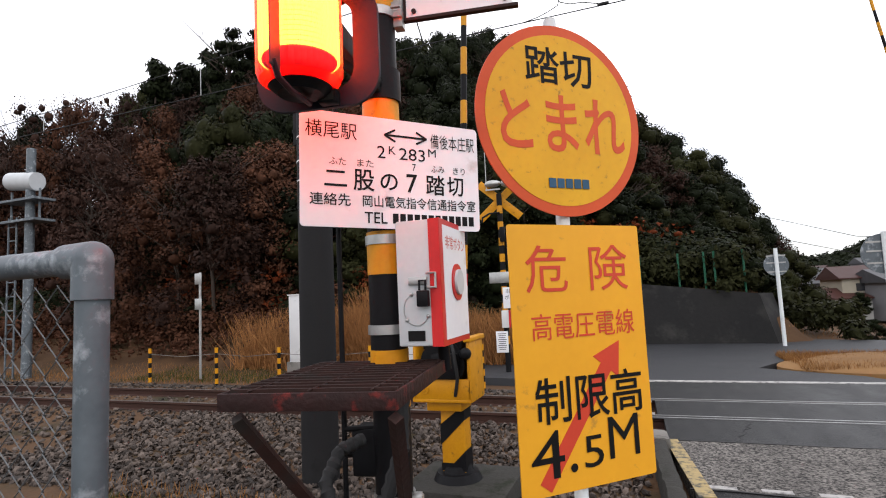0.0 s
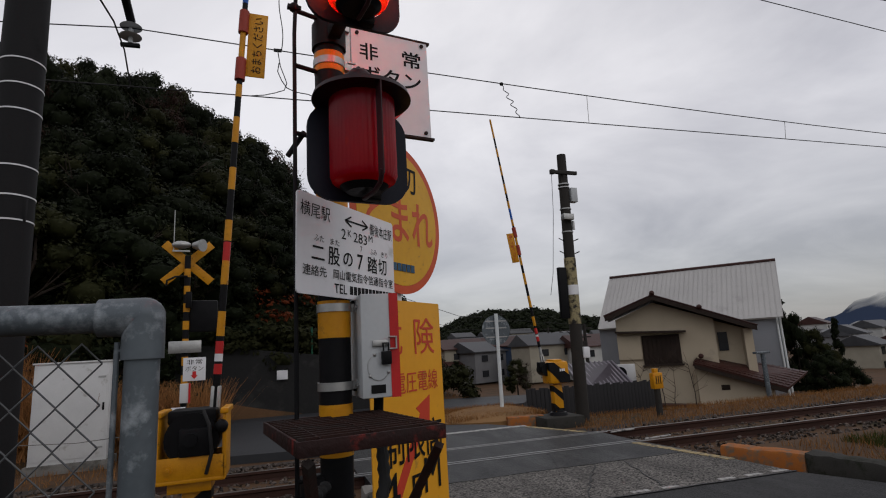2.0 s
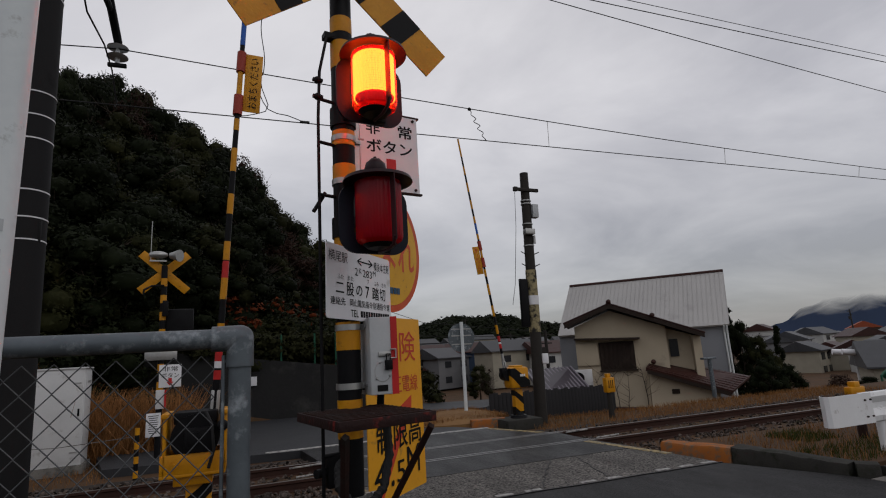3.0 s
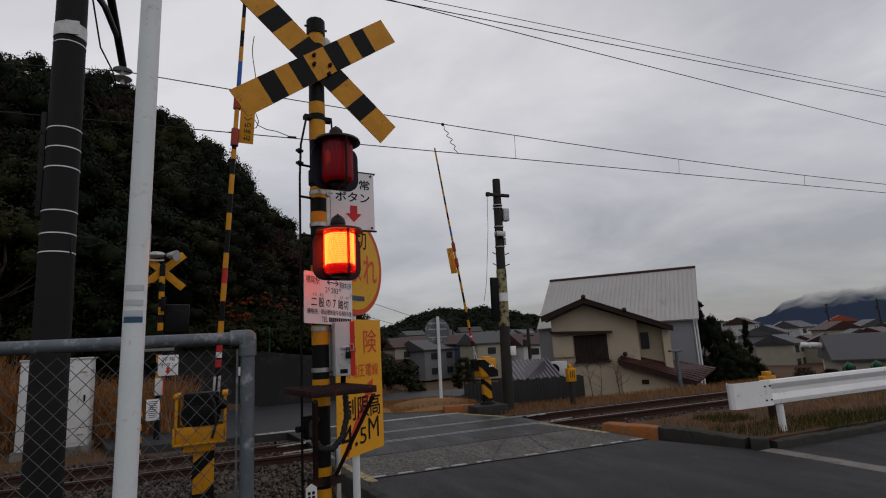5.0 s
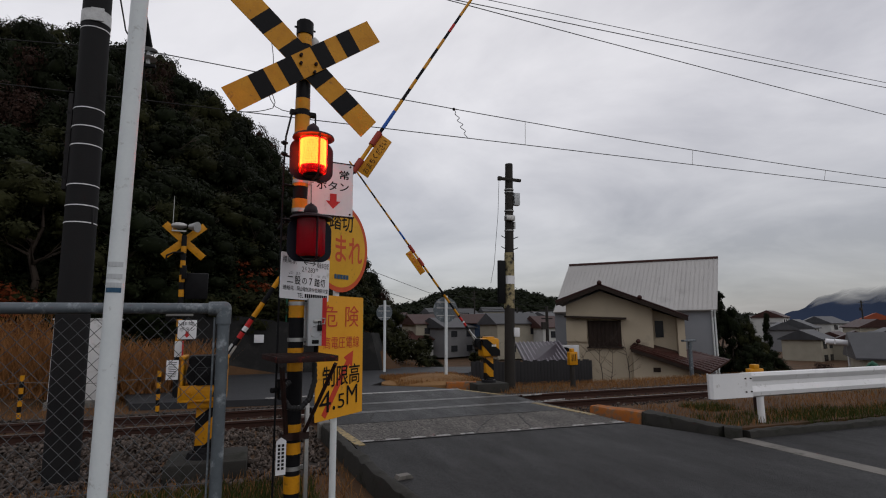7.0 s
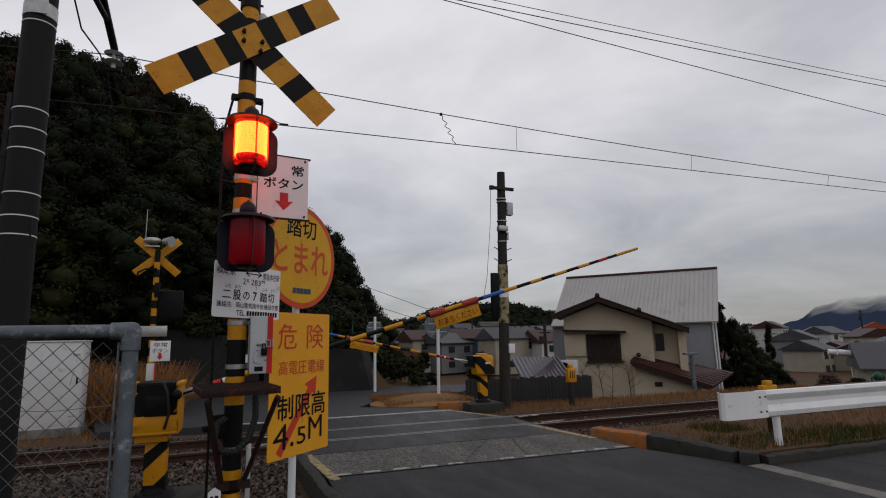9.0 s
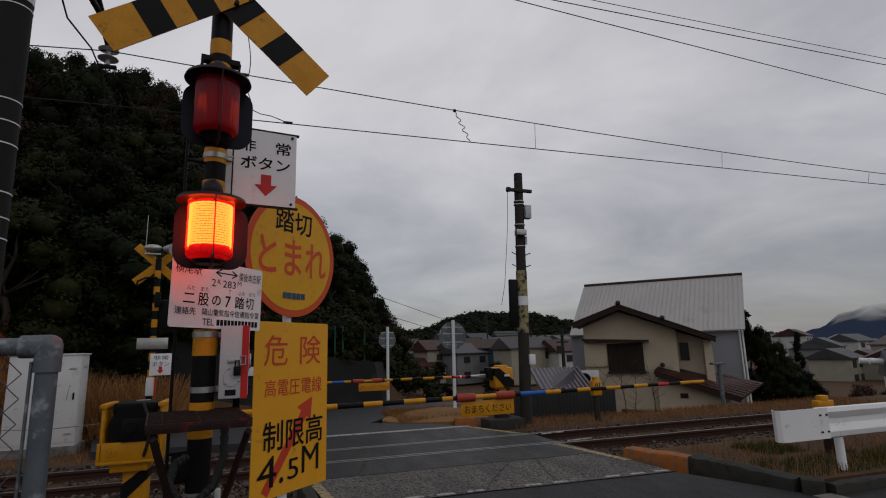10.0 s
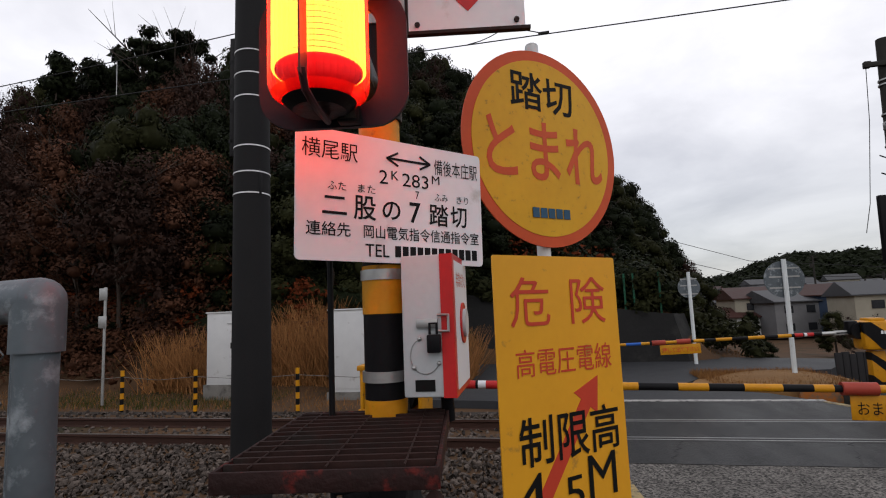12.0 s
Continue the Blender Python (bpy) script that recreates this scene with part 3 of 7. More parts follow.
def build_track():
    track = thing("railway_track", "single railway track with rusty rails on stone ballast", "railway track")
    for y in (6.0, 7.067):
        yy = y - 0.033 if y < 6.5 else y + 0.033
        m = pose(0, 0, 0, 0, 0, -90)
        bm = B()
        prism(bm, rail_profile(), -60, 120, Matrix.Translation((0, yy, 0)) @ m)
        r = part("rail", bm, RAIL_SIDE, track, "rust-brown steel rail")
        bm = B()
        box(bm, (30, yy, 0.0015), (180, 0.052, 0.003))
        part("rail_head", bm, RAIL_TOP, r, "dull polished rail head")
    bm = B()
    box(bm, (0, 0, 0), (0.22, 2.1, 0.14), None, 0.012)
    me = mesh_of("sleeper", bm, DARK_CONCRETE)
    for i in range(-32, 46):
        x = i * 0.64 + 0.2
        if not 0.0 < x < 4.7:
            part("sleeper", me, None, track, "", pose(x, 6.53, -0.235))
    for x, y in ((-0.05, 6.16), (-0.08, 6.9), (4.95, 6.12), (4.9, 6.98)):
        bm = B()
        tube(bm, [(x - 0.24, y, -0.005), (x + 0.24, y + 0.01, 0.004)], 0.014)
        part("guard_rail_end", bm, ROAD_WHITE, track, "white-painted guard rail end")
    return track


build_track()

for name, x0, x1 in (("ballast_bed_west", -60, 0.12), ("ballast_bed_east", 4.75, 60)):
    bm = B()
    prism(bm, [(2.8, -0.4), (2.8, -0.13), (4.9, -0.16), (5.3, -0.17), (7.8, -0.17), (8.3, -0.12), (8.3, -0.4)], x0, x1, Matrix(((0, 1, 0, 0), (1, 0, 0, 0), (0, 0, 1, 0), (0, 0, 0, 1))))
    solid(name, bm, BALLAST_BED, "bed of the stone ballast under the track", "ballast", "structure", smooth=0)


def build_stones():
    rng = np.random.default_rng(5)
    base = np.array([[0, 0, 1], [0.9, 0, 0.35], [0.28, 0.85, 0.35], [-0.72, 0.53, 0.3], [-0.72, -0.53, 0.35], [0.28, -0.85, 0.3], [0.72, 0.5, -0.4], [-0.28, 0.85, -0.4], [-0.9, 0, -0.4], [-0.28, -0.85, -0.4], [0.72, -0.5, -0.4]])
    tri = [(0, 1, 2), (0, 2, 3), (0, 3, 4), (0, 4, 5), (0, 5, 1), (1, 6, 2), (2, 7, 3), (3, 8, 4), (4, 9, 5), (5, 10, 1), (2, 6, 7), (3, 7, 8), (4, 8, 9), (5, 9, 10), (1, 10, 6)]
    tri = np.array(tri)
    spots = []
    for x0, x1, y0, y1, n in ((-7, 0.1, 2.7, 5.95, 7600), (-7, 0.1, 5.95, 8.2, 2600), (-16, -7, 2.7, 8.3, 4200), (-40, -16, 3.0, 8.2, 1600), (4.75, 12, 4.3, 8.0, 3000), (12, 30, 4.3, 8.0, 1500)):
        p = np.column_stack((rng.uniform(x0, x1, n), rng.uniform(y0, y1, n)))
        spots.append(p)
    p = np.vstack(spots)
    keep = ~((np.abs(p[:, 1] - 5.967) < 0.06) | (np.abs(p[:, 1] - 7.1) < 0.06))
    keep &= ~((np.abs(p[:, 0] + 2.9) < 0.2) & (np.abs(p[:, 1] - 3.6) < 0.2))
    keep &= ~((np.abs(p[:, 0] + 1.3) < 0.42) & (np.abs(p[:, 1] - 3.3) < 0.4))
    p = p[keep]
    n = len(p)
    verts = np.empty((n, 11, 3))
    size = rng.uniform(0.018, 0.042, n) * (1 + 0.6 * (np.abs(p[:, 0]) > 12))
    for k in range(n):
        q = Euler(rng.uniform(0, 6.28, 3)).to_matrix()
        s = size[k] * rng.uniform(0.7, 1.25, 3)
        v = (base * s * (1 + rng.normal(0, 0.1, (11, 1)))) @ np.array(q)
        between = 5.95 < p[k, 1] < 7.1
        v += (p[k, 0], p[k, 1], -0.15 + rng.uniform(0, 0.045) - (0.02 if between else 0))
        verts[k] = v
    faces = (tri[None] + 11 * np.arange(n)[:, None, None]).reshape(-1, 3)
    me = raw_mesh("ballast_stones", verts.reshape(-1, 3).tolist(), faces.tolist(), STONE)
    return tagged(new("ballast_stones", me), "grey and brown crushed stones round the rails", "ballast", "", "stuff")


build_stones()


# ---- warning signal: post with crossed boards, two lamps, plates and shelf ----
PX, PY = -0.548, 0.545
signal = thing("crossing_signal", "black and yellow warning post with crossed boards and red lamps", "crossing signal", pose(PX, PY, 0, 0, 0, 10))
bm = B(); rod(bm, (0, 0, -0.1), (0, 0, 3.9), 0.056, 0.056, 24)
part("post", bm, BLACK, signal, "round black post")
for z0, z1 in ((0.35, 0.47), (0.62, 0.70), (0.77, 0.83), (1.21, 1.38), (1.605, 1.735), (2.05, 2.2), (2.62, 2.7), (2.42, 2.52), (3.05, 3.2), (3.25, 3.34), (3.8, 3.895)):
    bm = B(); rod(bm, (0, 0, z0), (0, 0, z1), 0.058, 0.058, 24)
    part("band", bm, YELLOW, signal, "worn yellow band")
for z in (1.44, 1.71, 2.43, 2.66, 0.52, 0.95):
    bm = B(); rod(bm, (0, 0, z - 0.014), (0, 0, z + 0.014), 0.062, 0.062, 20); box(bm, (0.07, -0.01, z), (0.03, 0.02, 0.028)); rod(bm, (0.06, -0.05, z), (0.09, -0.05, z), 0.006, None, 6)
    part("clamp", bm, STEEL, signal, "steel pipe clamp with bolt")
bm = B(); rod(bm, (0, 0, 3.89), (0, 0, 4.0), 0.068, 0.068, 20); ball(bm, (0, 0, 4.0), 0.067, (1, 1, 0.35)); rod(bm, (-0.085, 0, 3.95), (0.085, 0, 3.95), 0.009, None, 6)
part("post_cap", bm, BLACK, signal, "black post cap")

# crossed boards
for ang, y in ((40.5, -0.078), (-37.0, -0.09)):
    m = Matrix.Translation((0.0, y, 3.615)) @ Matrix.Rotation(radians(ang), 4, "Y")
    bm = B(); prism(bm, [(-0.70, -0.1), (0.70, -0.1), (0.70, 0.1), (-0.70, 0.1)], -0.004, 0.004)
    board = part("crossed_board", bm, YELLOW, signal, "yellow and black crossing board", m)
    for x in (-0.42, -0.13, 0.13, 0.42) if ang > 0 else (-0.42, -0.16, 0.16, 0.42):
        bm = B(); prism(bm, [(x - 0.075, -0.0995), (x + 0.06, -0.0995), (x + 0.075, 0.0995), (x - 0.06, 0.0995)], -0.0065, -0.003)
        part("black_stripe", bm, BLACK, board)
for x, z in ((-0.05, 0.05), (-0.05, -0.02), (0.07, 0.0), (0.06, -0.07)):
    bm = B(); rod(bm, (x, -0.095, 3.615 + z), (x, -0.12, 3.615 + z), 0.014, 0.012, 8)
    part("bolt", bm, RUST, signal, "dark bolt head")
bm = B(); box(bm, (0, -0.05, 3.7), (0.2, 0.05, 0.04)); box(bm, (0, -0.05, 3.6), (0.2, 0.05, 0.04))
part("board_bracket", bm, BLACK, signal)
bm = B(); ball(bm, (0.09, 0.06, 3.86), 0.06, (0.9, 0.8, 1.2)); rod(bm, (0.0, 0.0, 3.9), (0.09, 0.05, 3.88), 0.012)
part("loudspeaker", bm, BOX_GREY, signal, "small grey loudspeaker behind the boards")


def local(x, y):
    """World place to the signal's own axes."""
    a = radians(-10)
    dx, dy = x - PX, y - PY
    return dx * math.cos(a) - dy * math.sin(a), dx * math.sin(a) + dy * math.cos(a)


LAMP_X, LAMP_Y = local(-0.5, 0.055)
LOW_Z, HIGH_Z = 2.145, 2.725


def hole_plate(bm, outer, inner, m, t=0.006):
    """A plate with a cut-out; both outlines have as many points."""
    lay = [[bm.verts.new(m @ Vector((px, py, pz))) for px, pz in ring] for ring in (outer, inner) for py in (-t, t)]
    n = len(outer)
    for k in range(n):
        j = (k + 1) % n
        for a, b in ((0, 1), (3, 2), (2, 0), (1, 3)):
            bm.faces.new((lay[a][k], lay[a][j], lay[b][j], lay[b][k]))
    bmesh.ops.recalc_face_normals(bm, faces=bm.faces[:])


def build_lamp(zc):
    x, y = LAMP_X, LAMP_Y
    bm = B()
    n = 96
    prof = [(0.04, -0.132), (0.072, -0.13), (0.088, -0.12), (0.094, -0.105), (0.094, 0.125)]
    rings = []
    for r, z in prof:
        rings.append([bm.verts.new((x + (r + (0.002 if k % 2 else 0)) * math.cos(2 * math.pi * k / n), y + (r + (0.002 if k % 2 else 0)) * math.sin(2 * math.pi * k / n), zc + z)) for k in range(n)])
    for a, b in zip(rings, rings[1:]):
        for k in range(n):
            bm.faces.new((a[k], a[(k + 1) % n], b[(k + 1) % n], b[k]))
    lamp = part("lamp_lens", bm, LENS, signal, "ribbed red lamp glass")
    bm = B(); rod(bm, (x, y, zc - 0.116), (x, y, zc - 0.085), 0.06, 0.07, 24); rod(bm, (x, y, zc - 0.085), (x, y, zc + 0.13), 0.045, 0.045, 20)
    part("lamp_core", bm, DULL_RED, signal, "dull red core inside the lamp")
    bm = B()
    rod(bm, (x, y, zc + 0.128), (x, y, zc + 0.142), 0.145, 0.14, 48)
    rod(bm, (x, y, zc + 0.142), (x, y, zc + 0.165), 0.11, 0.06, 32)
    ball(bm, (x, y + 0.02, zc + 0.19), 0.048, (1, 1, 1.15)); rod(bm, (x, y + 0.02, zc + 0.23), (x, y + 0.02, zc + 0.25), 0.012, 0.006, 8)
    part("lamp_hood", bm, HOOD, signal, "black round lamp hood with a knob")
    bm = B()
    rod(bm, (x, y, zc - 0.15), (x, y, zc - 0.1335), 0.05, 0.07, 32)
    part("lamp_base", bm, BLACK, signal, "small black lamp base")
    bm = B(); hole_plate(bm, rounded(0.31, 0.298, 0.075, 6), [(px_, pz_ + 0.006) for px_, pz_ in rounded(0.185, 0.225, 0.05, 6)], Matrix.Translation((x + 0.01, y + 0.075, zc - 0.01)))
    part("background_plate", bm, NAVY, signal, "dark rounded background plate behind the lamp")
    bm = B()
    box(bm, (x + 0.006, y - 0.128, zc - 0.005), (0.003, 0.04, 0.27)); tube(bm, [(x + 0.006, y - 0.135, zc - 0.125), (x + 0.006, y - 0.115, zc - 0.155), (x + 0.008, y - 0.06, zc - 0.165), (x + 0.008, y + 0.03, zc - 0.16)], 0.007, 8)
    part("guard_strap", bm, GUARD_DARK, signal, "dark guard blade before the lamp")
    bm = B(); box(bm, (x + 0.045, y + 0.055, zc - 0.14), (0.045, 0.03, 0.035), None, 0.004)
    tag = part("terminal_box", bm, BLACK, signal)
    bm = B(); box(bm, (x + 0.045, y + 0.0385, zc - 0.14), (0.034, 0.002, 0.024))
    part("name_tag", bm, DARK_CONCRETE, tag, "small dark tag")
    bm = B()
    tube(bm, [(0, 0, zc + 0.05), (0.01, -0.2, zc + 0.03), (x, y + 0.09, zc + 0.02)], 0.024, 12)
    rod(bm, (0, 0, zc), (0, 0, zc + 0.1), 0.066, 0.066, 20)
    box(bm, (0.0, y * 0.55, zc + 0.04), (0.05, abs(y) * 0.8, 0.06), None, 0.006)
    part("lamp_arm", bm, BLACK, signal, "black bracket that carries the lamp")


for z in (LOW_Z, HIGH_Z):
    build_lamp(z)

bm = B()
for k in range(17):
    rod(bm, (0, 0, -0.072 + 0.0111 * k), (0, 0, -0.0658 + 0.0111 * k), 0.0895, 0.0895, 48)
glow = part("light_element", bm, GLOW, signal, "lit orange light element of the flashing lamps", pose(LAMP_X, LAMP_Y, LOW_Z))
bm = B(); rod(bm, (0, 0, -0.076), (0, 0, 0.118), 0.083, 0.083, 40)
part("element_core", bm, ELEMENT_CORE, glow, "dark red core of the light element")

# conduit and step rack beside the post
bm = B()
tube(bm, [(-0.14, -0.03, 0.0), (-0.14, -0.03, 2.75), (-0.13, -0.03, 3.0), (-0.09, -0.03, 3.2), (-0.05, -0.03, 3.22)], 0.008, 8)
for z in (2.35, 2.62, 2.85, 1.15, 0.6, 0.3):
    rod(bm, (-0.14, -0.03, z), (0, 0, z), 0.009, None, 8)
tube(bm, [(-0.16, 0.0, 2.27), (-0.1, 0.0, 2.37)], 0.01)
part("conduit_rack", bm, BLACK, signal, "thin black conduit with stand-off rungs")
bm = B(); box(bm, (0, -0.01, 3.22), (0.2, 0.05, 0.03)); tube(bm, [(0.1, -0.02, 3.22), (0.09, -0.06, 3.1), (0.07, -0.12, 2.95)], 0.007)
part("top_bracket", bm, BLACK, signal, "black cross bracket with cable")
for z in (2.86, 2.95):
    bm = B(); ball(bm, (-0.14, -0.03, z), 0.02); box(bm, (-0.14, -0.03, z), (0.05, 0.02, 0.014))
    part("cable_clip", bm, BLACK, signal, "black cable clip")

# shelf of steel grating under the box
SH = pose(-0.035, -0.25, 1.335, 0, 0, 0)
bm = B()
for k in range(12):
    box(bm, (0, -0.225 + 0.043 * k, 0), (0.385, 0.008, 0.02), SH)
for k in range(3):
    rod(bm, SH @ Vector((-0.14 + 0.14 * k, -0.25, 0.008)), SH @ Vector((-0.14 + 0.14 * k, 0.27, 0.008)), 0.0022, None, 5)
part("grating", bm, RUST, signal, "rusty steel grating")
bm = B()
for c, s in (((0, -0.262, -0.012), (0.4, 0.008, 0.038)), ((0, 0.285, -0.012), (0.4, 0.008, 0.038)), ((-0.198, 0.01, -0.012), (0.008, 0.55, 0.038)), ((0.198, 0.01, -0.012), (0.008, 0.55, 0.038))):
    box(bm, c, s, SH, 0.002)
part("shelf_frame", bm, RUST_RED, signal, "angle-iron frame with flaking red paint")
for x in (-0.17, 0.19):
    bm = B()
    m = SH
    a, b = m @ Vector((x, -0.24, -0.05)), Vector((x * 0.3, -0.02, 0.72))
    rod(bm, a, b, 0.017, 0.017, 4); box(bm, (x * 0.2, -0.03, 0.75), (0.12, 0.1, 0.05))
    part("shelf_brace", bm, RUST, signal, "rusty slanting brace")
bm = B()
loop = [(0.09, -0.2, 1.28), (0.09, -0.22, 1.15), (0.05, -0.24, 1.03), (-0.02, -0.25, 0.97), (-0.09, -0.24, 0.98), (-0.13, -0.2, 1.05), (-0.11, -0.14, 1.12), (-0.05, -0.08, 1.14)]
sp = [Vector(p) for p in loop]
pts = []
for i in range(len(sp) - 1):
    for k in range(7):
        pts.append(sp[i].lerp(sp[i + 1], k / 7))
rings = []
for i, p in enumerate(pts):
    d = (pts[min(i + 1, len(pts) - 1)] - pts[max(i - 1, 0)]).normalized()
    u = d.cross(Vector((0.3, 0.9, 0.2))).normalized()
    v = d.cross(u)
    r = 0.021 if i % 2 else 0.0165
    rings.append([bm.verts.new(p + (u * math.cos(a) + v * math.sin(a)) * r) for a in [0.628 * k for k in range(10)]])
for a, b in zip(rings, rings[1:]):
    for k in range(10):
        bm.faces.new((a[k], a[(k + 1) % 10], b[(k + 1) % 10], b[k]))
part("flexible_conduit", bm, RUBBER, signal, "black corrugated cable hose hanging in a loop")
bm = B(); box(bm, (-0.07, 0.02, 1.08), (0.1, 0.1, 0.14), None, 0.01); rod(bm, (-0.12, 0, 1.08), (-0.17, -0.02, 1.08), 0.02)
part("junction_box", bm, BLACK, signal, "black junction box")
bm = B(); box(bm, (0.085, -0.055, 0.5), (0.03, 0.03, 0.95), None, 0.004)
part("cable_duct", bm, STEEL, signal, "grey steel cable duct down the post")
bm = B(); prism(bm, [(-0.135, 0.5), (-0.065, 0.5), (-0.065, 0.73), (-0.1, 0.755), (-0.135, 0.73)], -0.083, -0.077)
tag = part("number_plate", bm, WHITE, signal, "small white marker plate with dark characters")
bm = B()
for k in range(7):
    box(bm, (-0.115, -0.0845, 0.70 - 0.026 * k), (0.016, 0.002, 0.018)); box(bm, (-0.088, -0.0845, 0.70 - 0.026 * k), (0.018, 0.002, 0.018))
part("character_bars", bm, LETTER_BLACK, tag)

# crossing name plate
plate = thing("crossing_name_plate", "white enamel plate with black lettering naming the crossing", "sign", pose(-0.4875, 0.5085, 1.905, 0, 1.0, 46.5))
bm = B(); prism(bm, rounded(0.57, 0.336, 0.012, 3), -0.0025, 0.0025)
part("board", bm, WHITE, plate)
bm = B(); box(bm, (0, 0.02, 0.1), (0.3, 0.02, 0.03)); box(bm, (0, 0.02, -0.1), (0.3, 0.02, 0.03))
part("back_rail", bm, STEEL, plate)
lettering("station_name", "横尾駅", LETTER_BLACK, plate, -0.195, 0.115, 0.15, 0.05)
lettering("station_name", "備後本庄駅", LETTER_BLACK, plate, 0.195, 0.113, 0.155, 0.047)
bm = B(); box(bm, (0.035, -0.004, 0.117), (0.13, 0.001, 0.006))
for s in (-1, 1):
    for q in (-1, 1):
        box(bm, (0, 0, 0), (0.04, 0.001, 0.006), Matrix.Translation((0.035 + s * 0.052, -0.004, 0.117 + q * 0.009)) @ Matrix.Rotation(radians(s * q * 28), 4, "Y"))
part("double_arrow", bm, LETTER_BLACK, plate)
for body, x, z, w, h in (("2", -0.045, 0.063, 0.026, 0.037), ("K", -0.01, 0.071, 0.022, 0.025), ("283", 0.055, 0.063, 0.085, 0.037), ("M", 0.122, 0.074, 0.026, 0.025)):
    lettering("distance_mark", body, LETTER_BLACK, plate, x, z, w, h)
for body, x, w in (("ふた", -0.178, 0.05), ("また", -0.095, 0.05), ("7", 0.06, 0.012), ("ふみ", 0.14, 0.046), ("きり", 0.215, 0.042)):
    lettering("reading_aid", body, LETTER_BLACK, plate, x, 0.024, w, 0.022)
for body, x, w, h in (("二", -0.184, 0.066, 0.046), ("股", -0.1, 0.064, 0.064), ("の", -0.022, 0.055, 0.05), ("7", 0.052, 0.036, 0.058), ("踏", 0.131, 0.066, 0.064), ("切", 0.2, 0.058, 0.062)):
    lettering("crossing_name", body, LETTER_BLACK, plate, x, -0.027, w, h, bold=0.012)
lettering("contact_line", "連絡先", LETTER_BLACK, plate, -0.2, -0.088, 0.118, 0.036, bold=0.006)
lettering("contact_line", "岡山電気指令信通指令室", LETTER_BLACK, plate, 0.083, -0.088, 0.375, 0.036, bold=0.006)
lettering("contact_line", "TEL", LETTER_BLACK, plate, -0.065, -0.137, 0.07, 0.033, bold=0.006)
bars("number_bar", LETTER_BLACK, plate, 0.125, -0.137, 0.28, 0.03, 12)

# emergency button sign
em = thing("emergency_button_sign", "white board pointing down to the emergency button, rusty edge", "sign", pose(-0.285, 0.605, 2.64, 0, 0, 10))
bm = B(); prism(bm, [(-0.175, -0.218), (0.165, -0.218), (0.165, 0.218), (-0.175, 0.218)], -0.003, 0.003)
part("board", bm, WHITE, em)
bm = B(); box(bm, (-0.005, 0.006, 0.222), (0.37, 0.02, 0.01)); box(bm, (-0.005, 0.006, -0.222), (0.37, 0.02, 0.01)); box(bm, (-0.182, 0.008, 0), (0.01, 0.02, 0.44))
part("edge_angle", bm, RUST, em, "rusty angle-iron edge")
bm = B(); box(bm, (-0.2, 0.0, 0.0), (0.03, 0.04, 0.5)); 
for z in (-0.19, 0.19):
    box(bm, (-0.24, -0.02, z), (0.1, 0.03, 0.03))
part("bracket", bm, STEEL, em)
for x in (-0.15, 0.14):
    for z in (-0.2, 0.2):
        bm = B(); rod(bm, (x, -0.01, z), (x, 0.0, z), 0.008, None, 8)
        part("bolt", bm, RUST, em)
lettering("sign_text", "非", LETTER_BLACK, em, -0.1, 0.125, 0.08, 0.075, bold=0.016)
lettering("sign_text", "常", LETTER_BLACK, em, 0.09, 0.125, 0.085, 0.075, bold=0.016)
lettering("sign_text", "ボタン", LETTER_BLACK, em, -0.005, 0.025, 0.27, 0.075, bold=0.016)
bm = B(); prism(bm, [(-0.028, -0.04), (-0.028, -0.1), (-0.062, -0.1), (0, -0.165), (0.062, -0.1), (0.028, -0.1), (0.028, -0.04)], -0.0045, -0.0035)
part("down_arrow", bm, RED, em, "red downward arrow")

# emergency button box
bx = thing("emergency_button_box", "grey steel box with red and white face and padlocked latch", "switch box", pose(-0.41, 0.585, 1.572, 0, 0, 3))
bm = B(); box(bm, (0, 0, 0), (0.13, 0.27, 0.355), None, 0.006)
part("case", bm, BOX_GREY, bx)
bm = B(); prism(bm, [(0.036, -0.178), (0.067, -0.178), (0.067, 0.178), (0.036, 0.178)], -0.138, -0.1345); box(bm, (0.0665, 0, 0), (0.004, 0.272, 0.358))
part("red_face", bm, RED, bx, "red painted face and edge")
bm = B(); box(bm, (0.0695, 0.01, 0.0), (0.002, 0.235, 0.325))
face = part("white_face", bm, WHITE, bx, "white face panel")
RIGHT = pose(0.071, 0.01, 0, 0, 0, 90)
for ob in (lettering("face_text", "非常ボタン", LETTER_RED, bx, 0, 0.115, 0.2, 0.04, 0),):
    ob.matrix_basis = RIGHT
bm = B(); prism(bm, circle(0.055, 32), -0.004, 0.0, RIGHT @ Matrix.Translation((0, 0, 0.0)))
part("button_ring", bm, RED, bx, "red button ring")
bm = B(); prism(bm, circle(0.038, 32), -0.012, 0.0, RIGHT)
part("button", bm, BOX_GREY, bx, "pale push button")
bm = B(); box(bm, (0.0, -0.139, 0.005), (0.055, 0.01, 0.022), None, 0.002); tube(bm, [(0.028, -0.145, 0.025), (0.055, -0.147, 0.025), (0.055, -0.147, -0.015), (0.028, -0.145, -0.015)], 0.004)
part("latch", bm, STEEL, bx, "bright steel latch")
bm = B(); box(bm, (0.018, -0.15, -0.045), (0.034, 0.02, 0.045), None, 0.004); tube(bm, [(0.008, -0.15, -0.022), (0.008, -0.15, 0.005), (0.026, -0.15, 0.005), (0.026, -0.15, -0.022)], 0.0035)
part("padlock", bm, BLACK, bx, "black padlock")
bm = B()
pts = [(-0.008 + 0.038 * math.cos(a), -0.1365, -0.075 + 0.045 * math.sin(a)) for a in [radians(110 + 12 * k) for k in range(20)]]
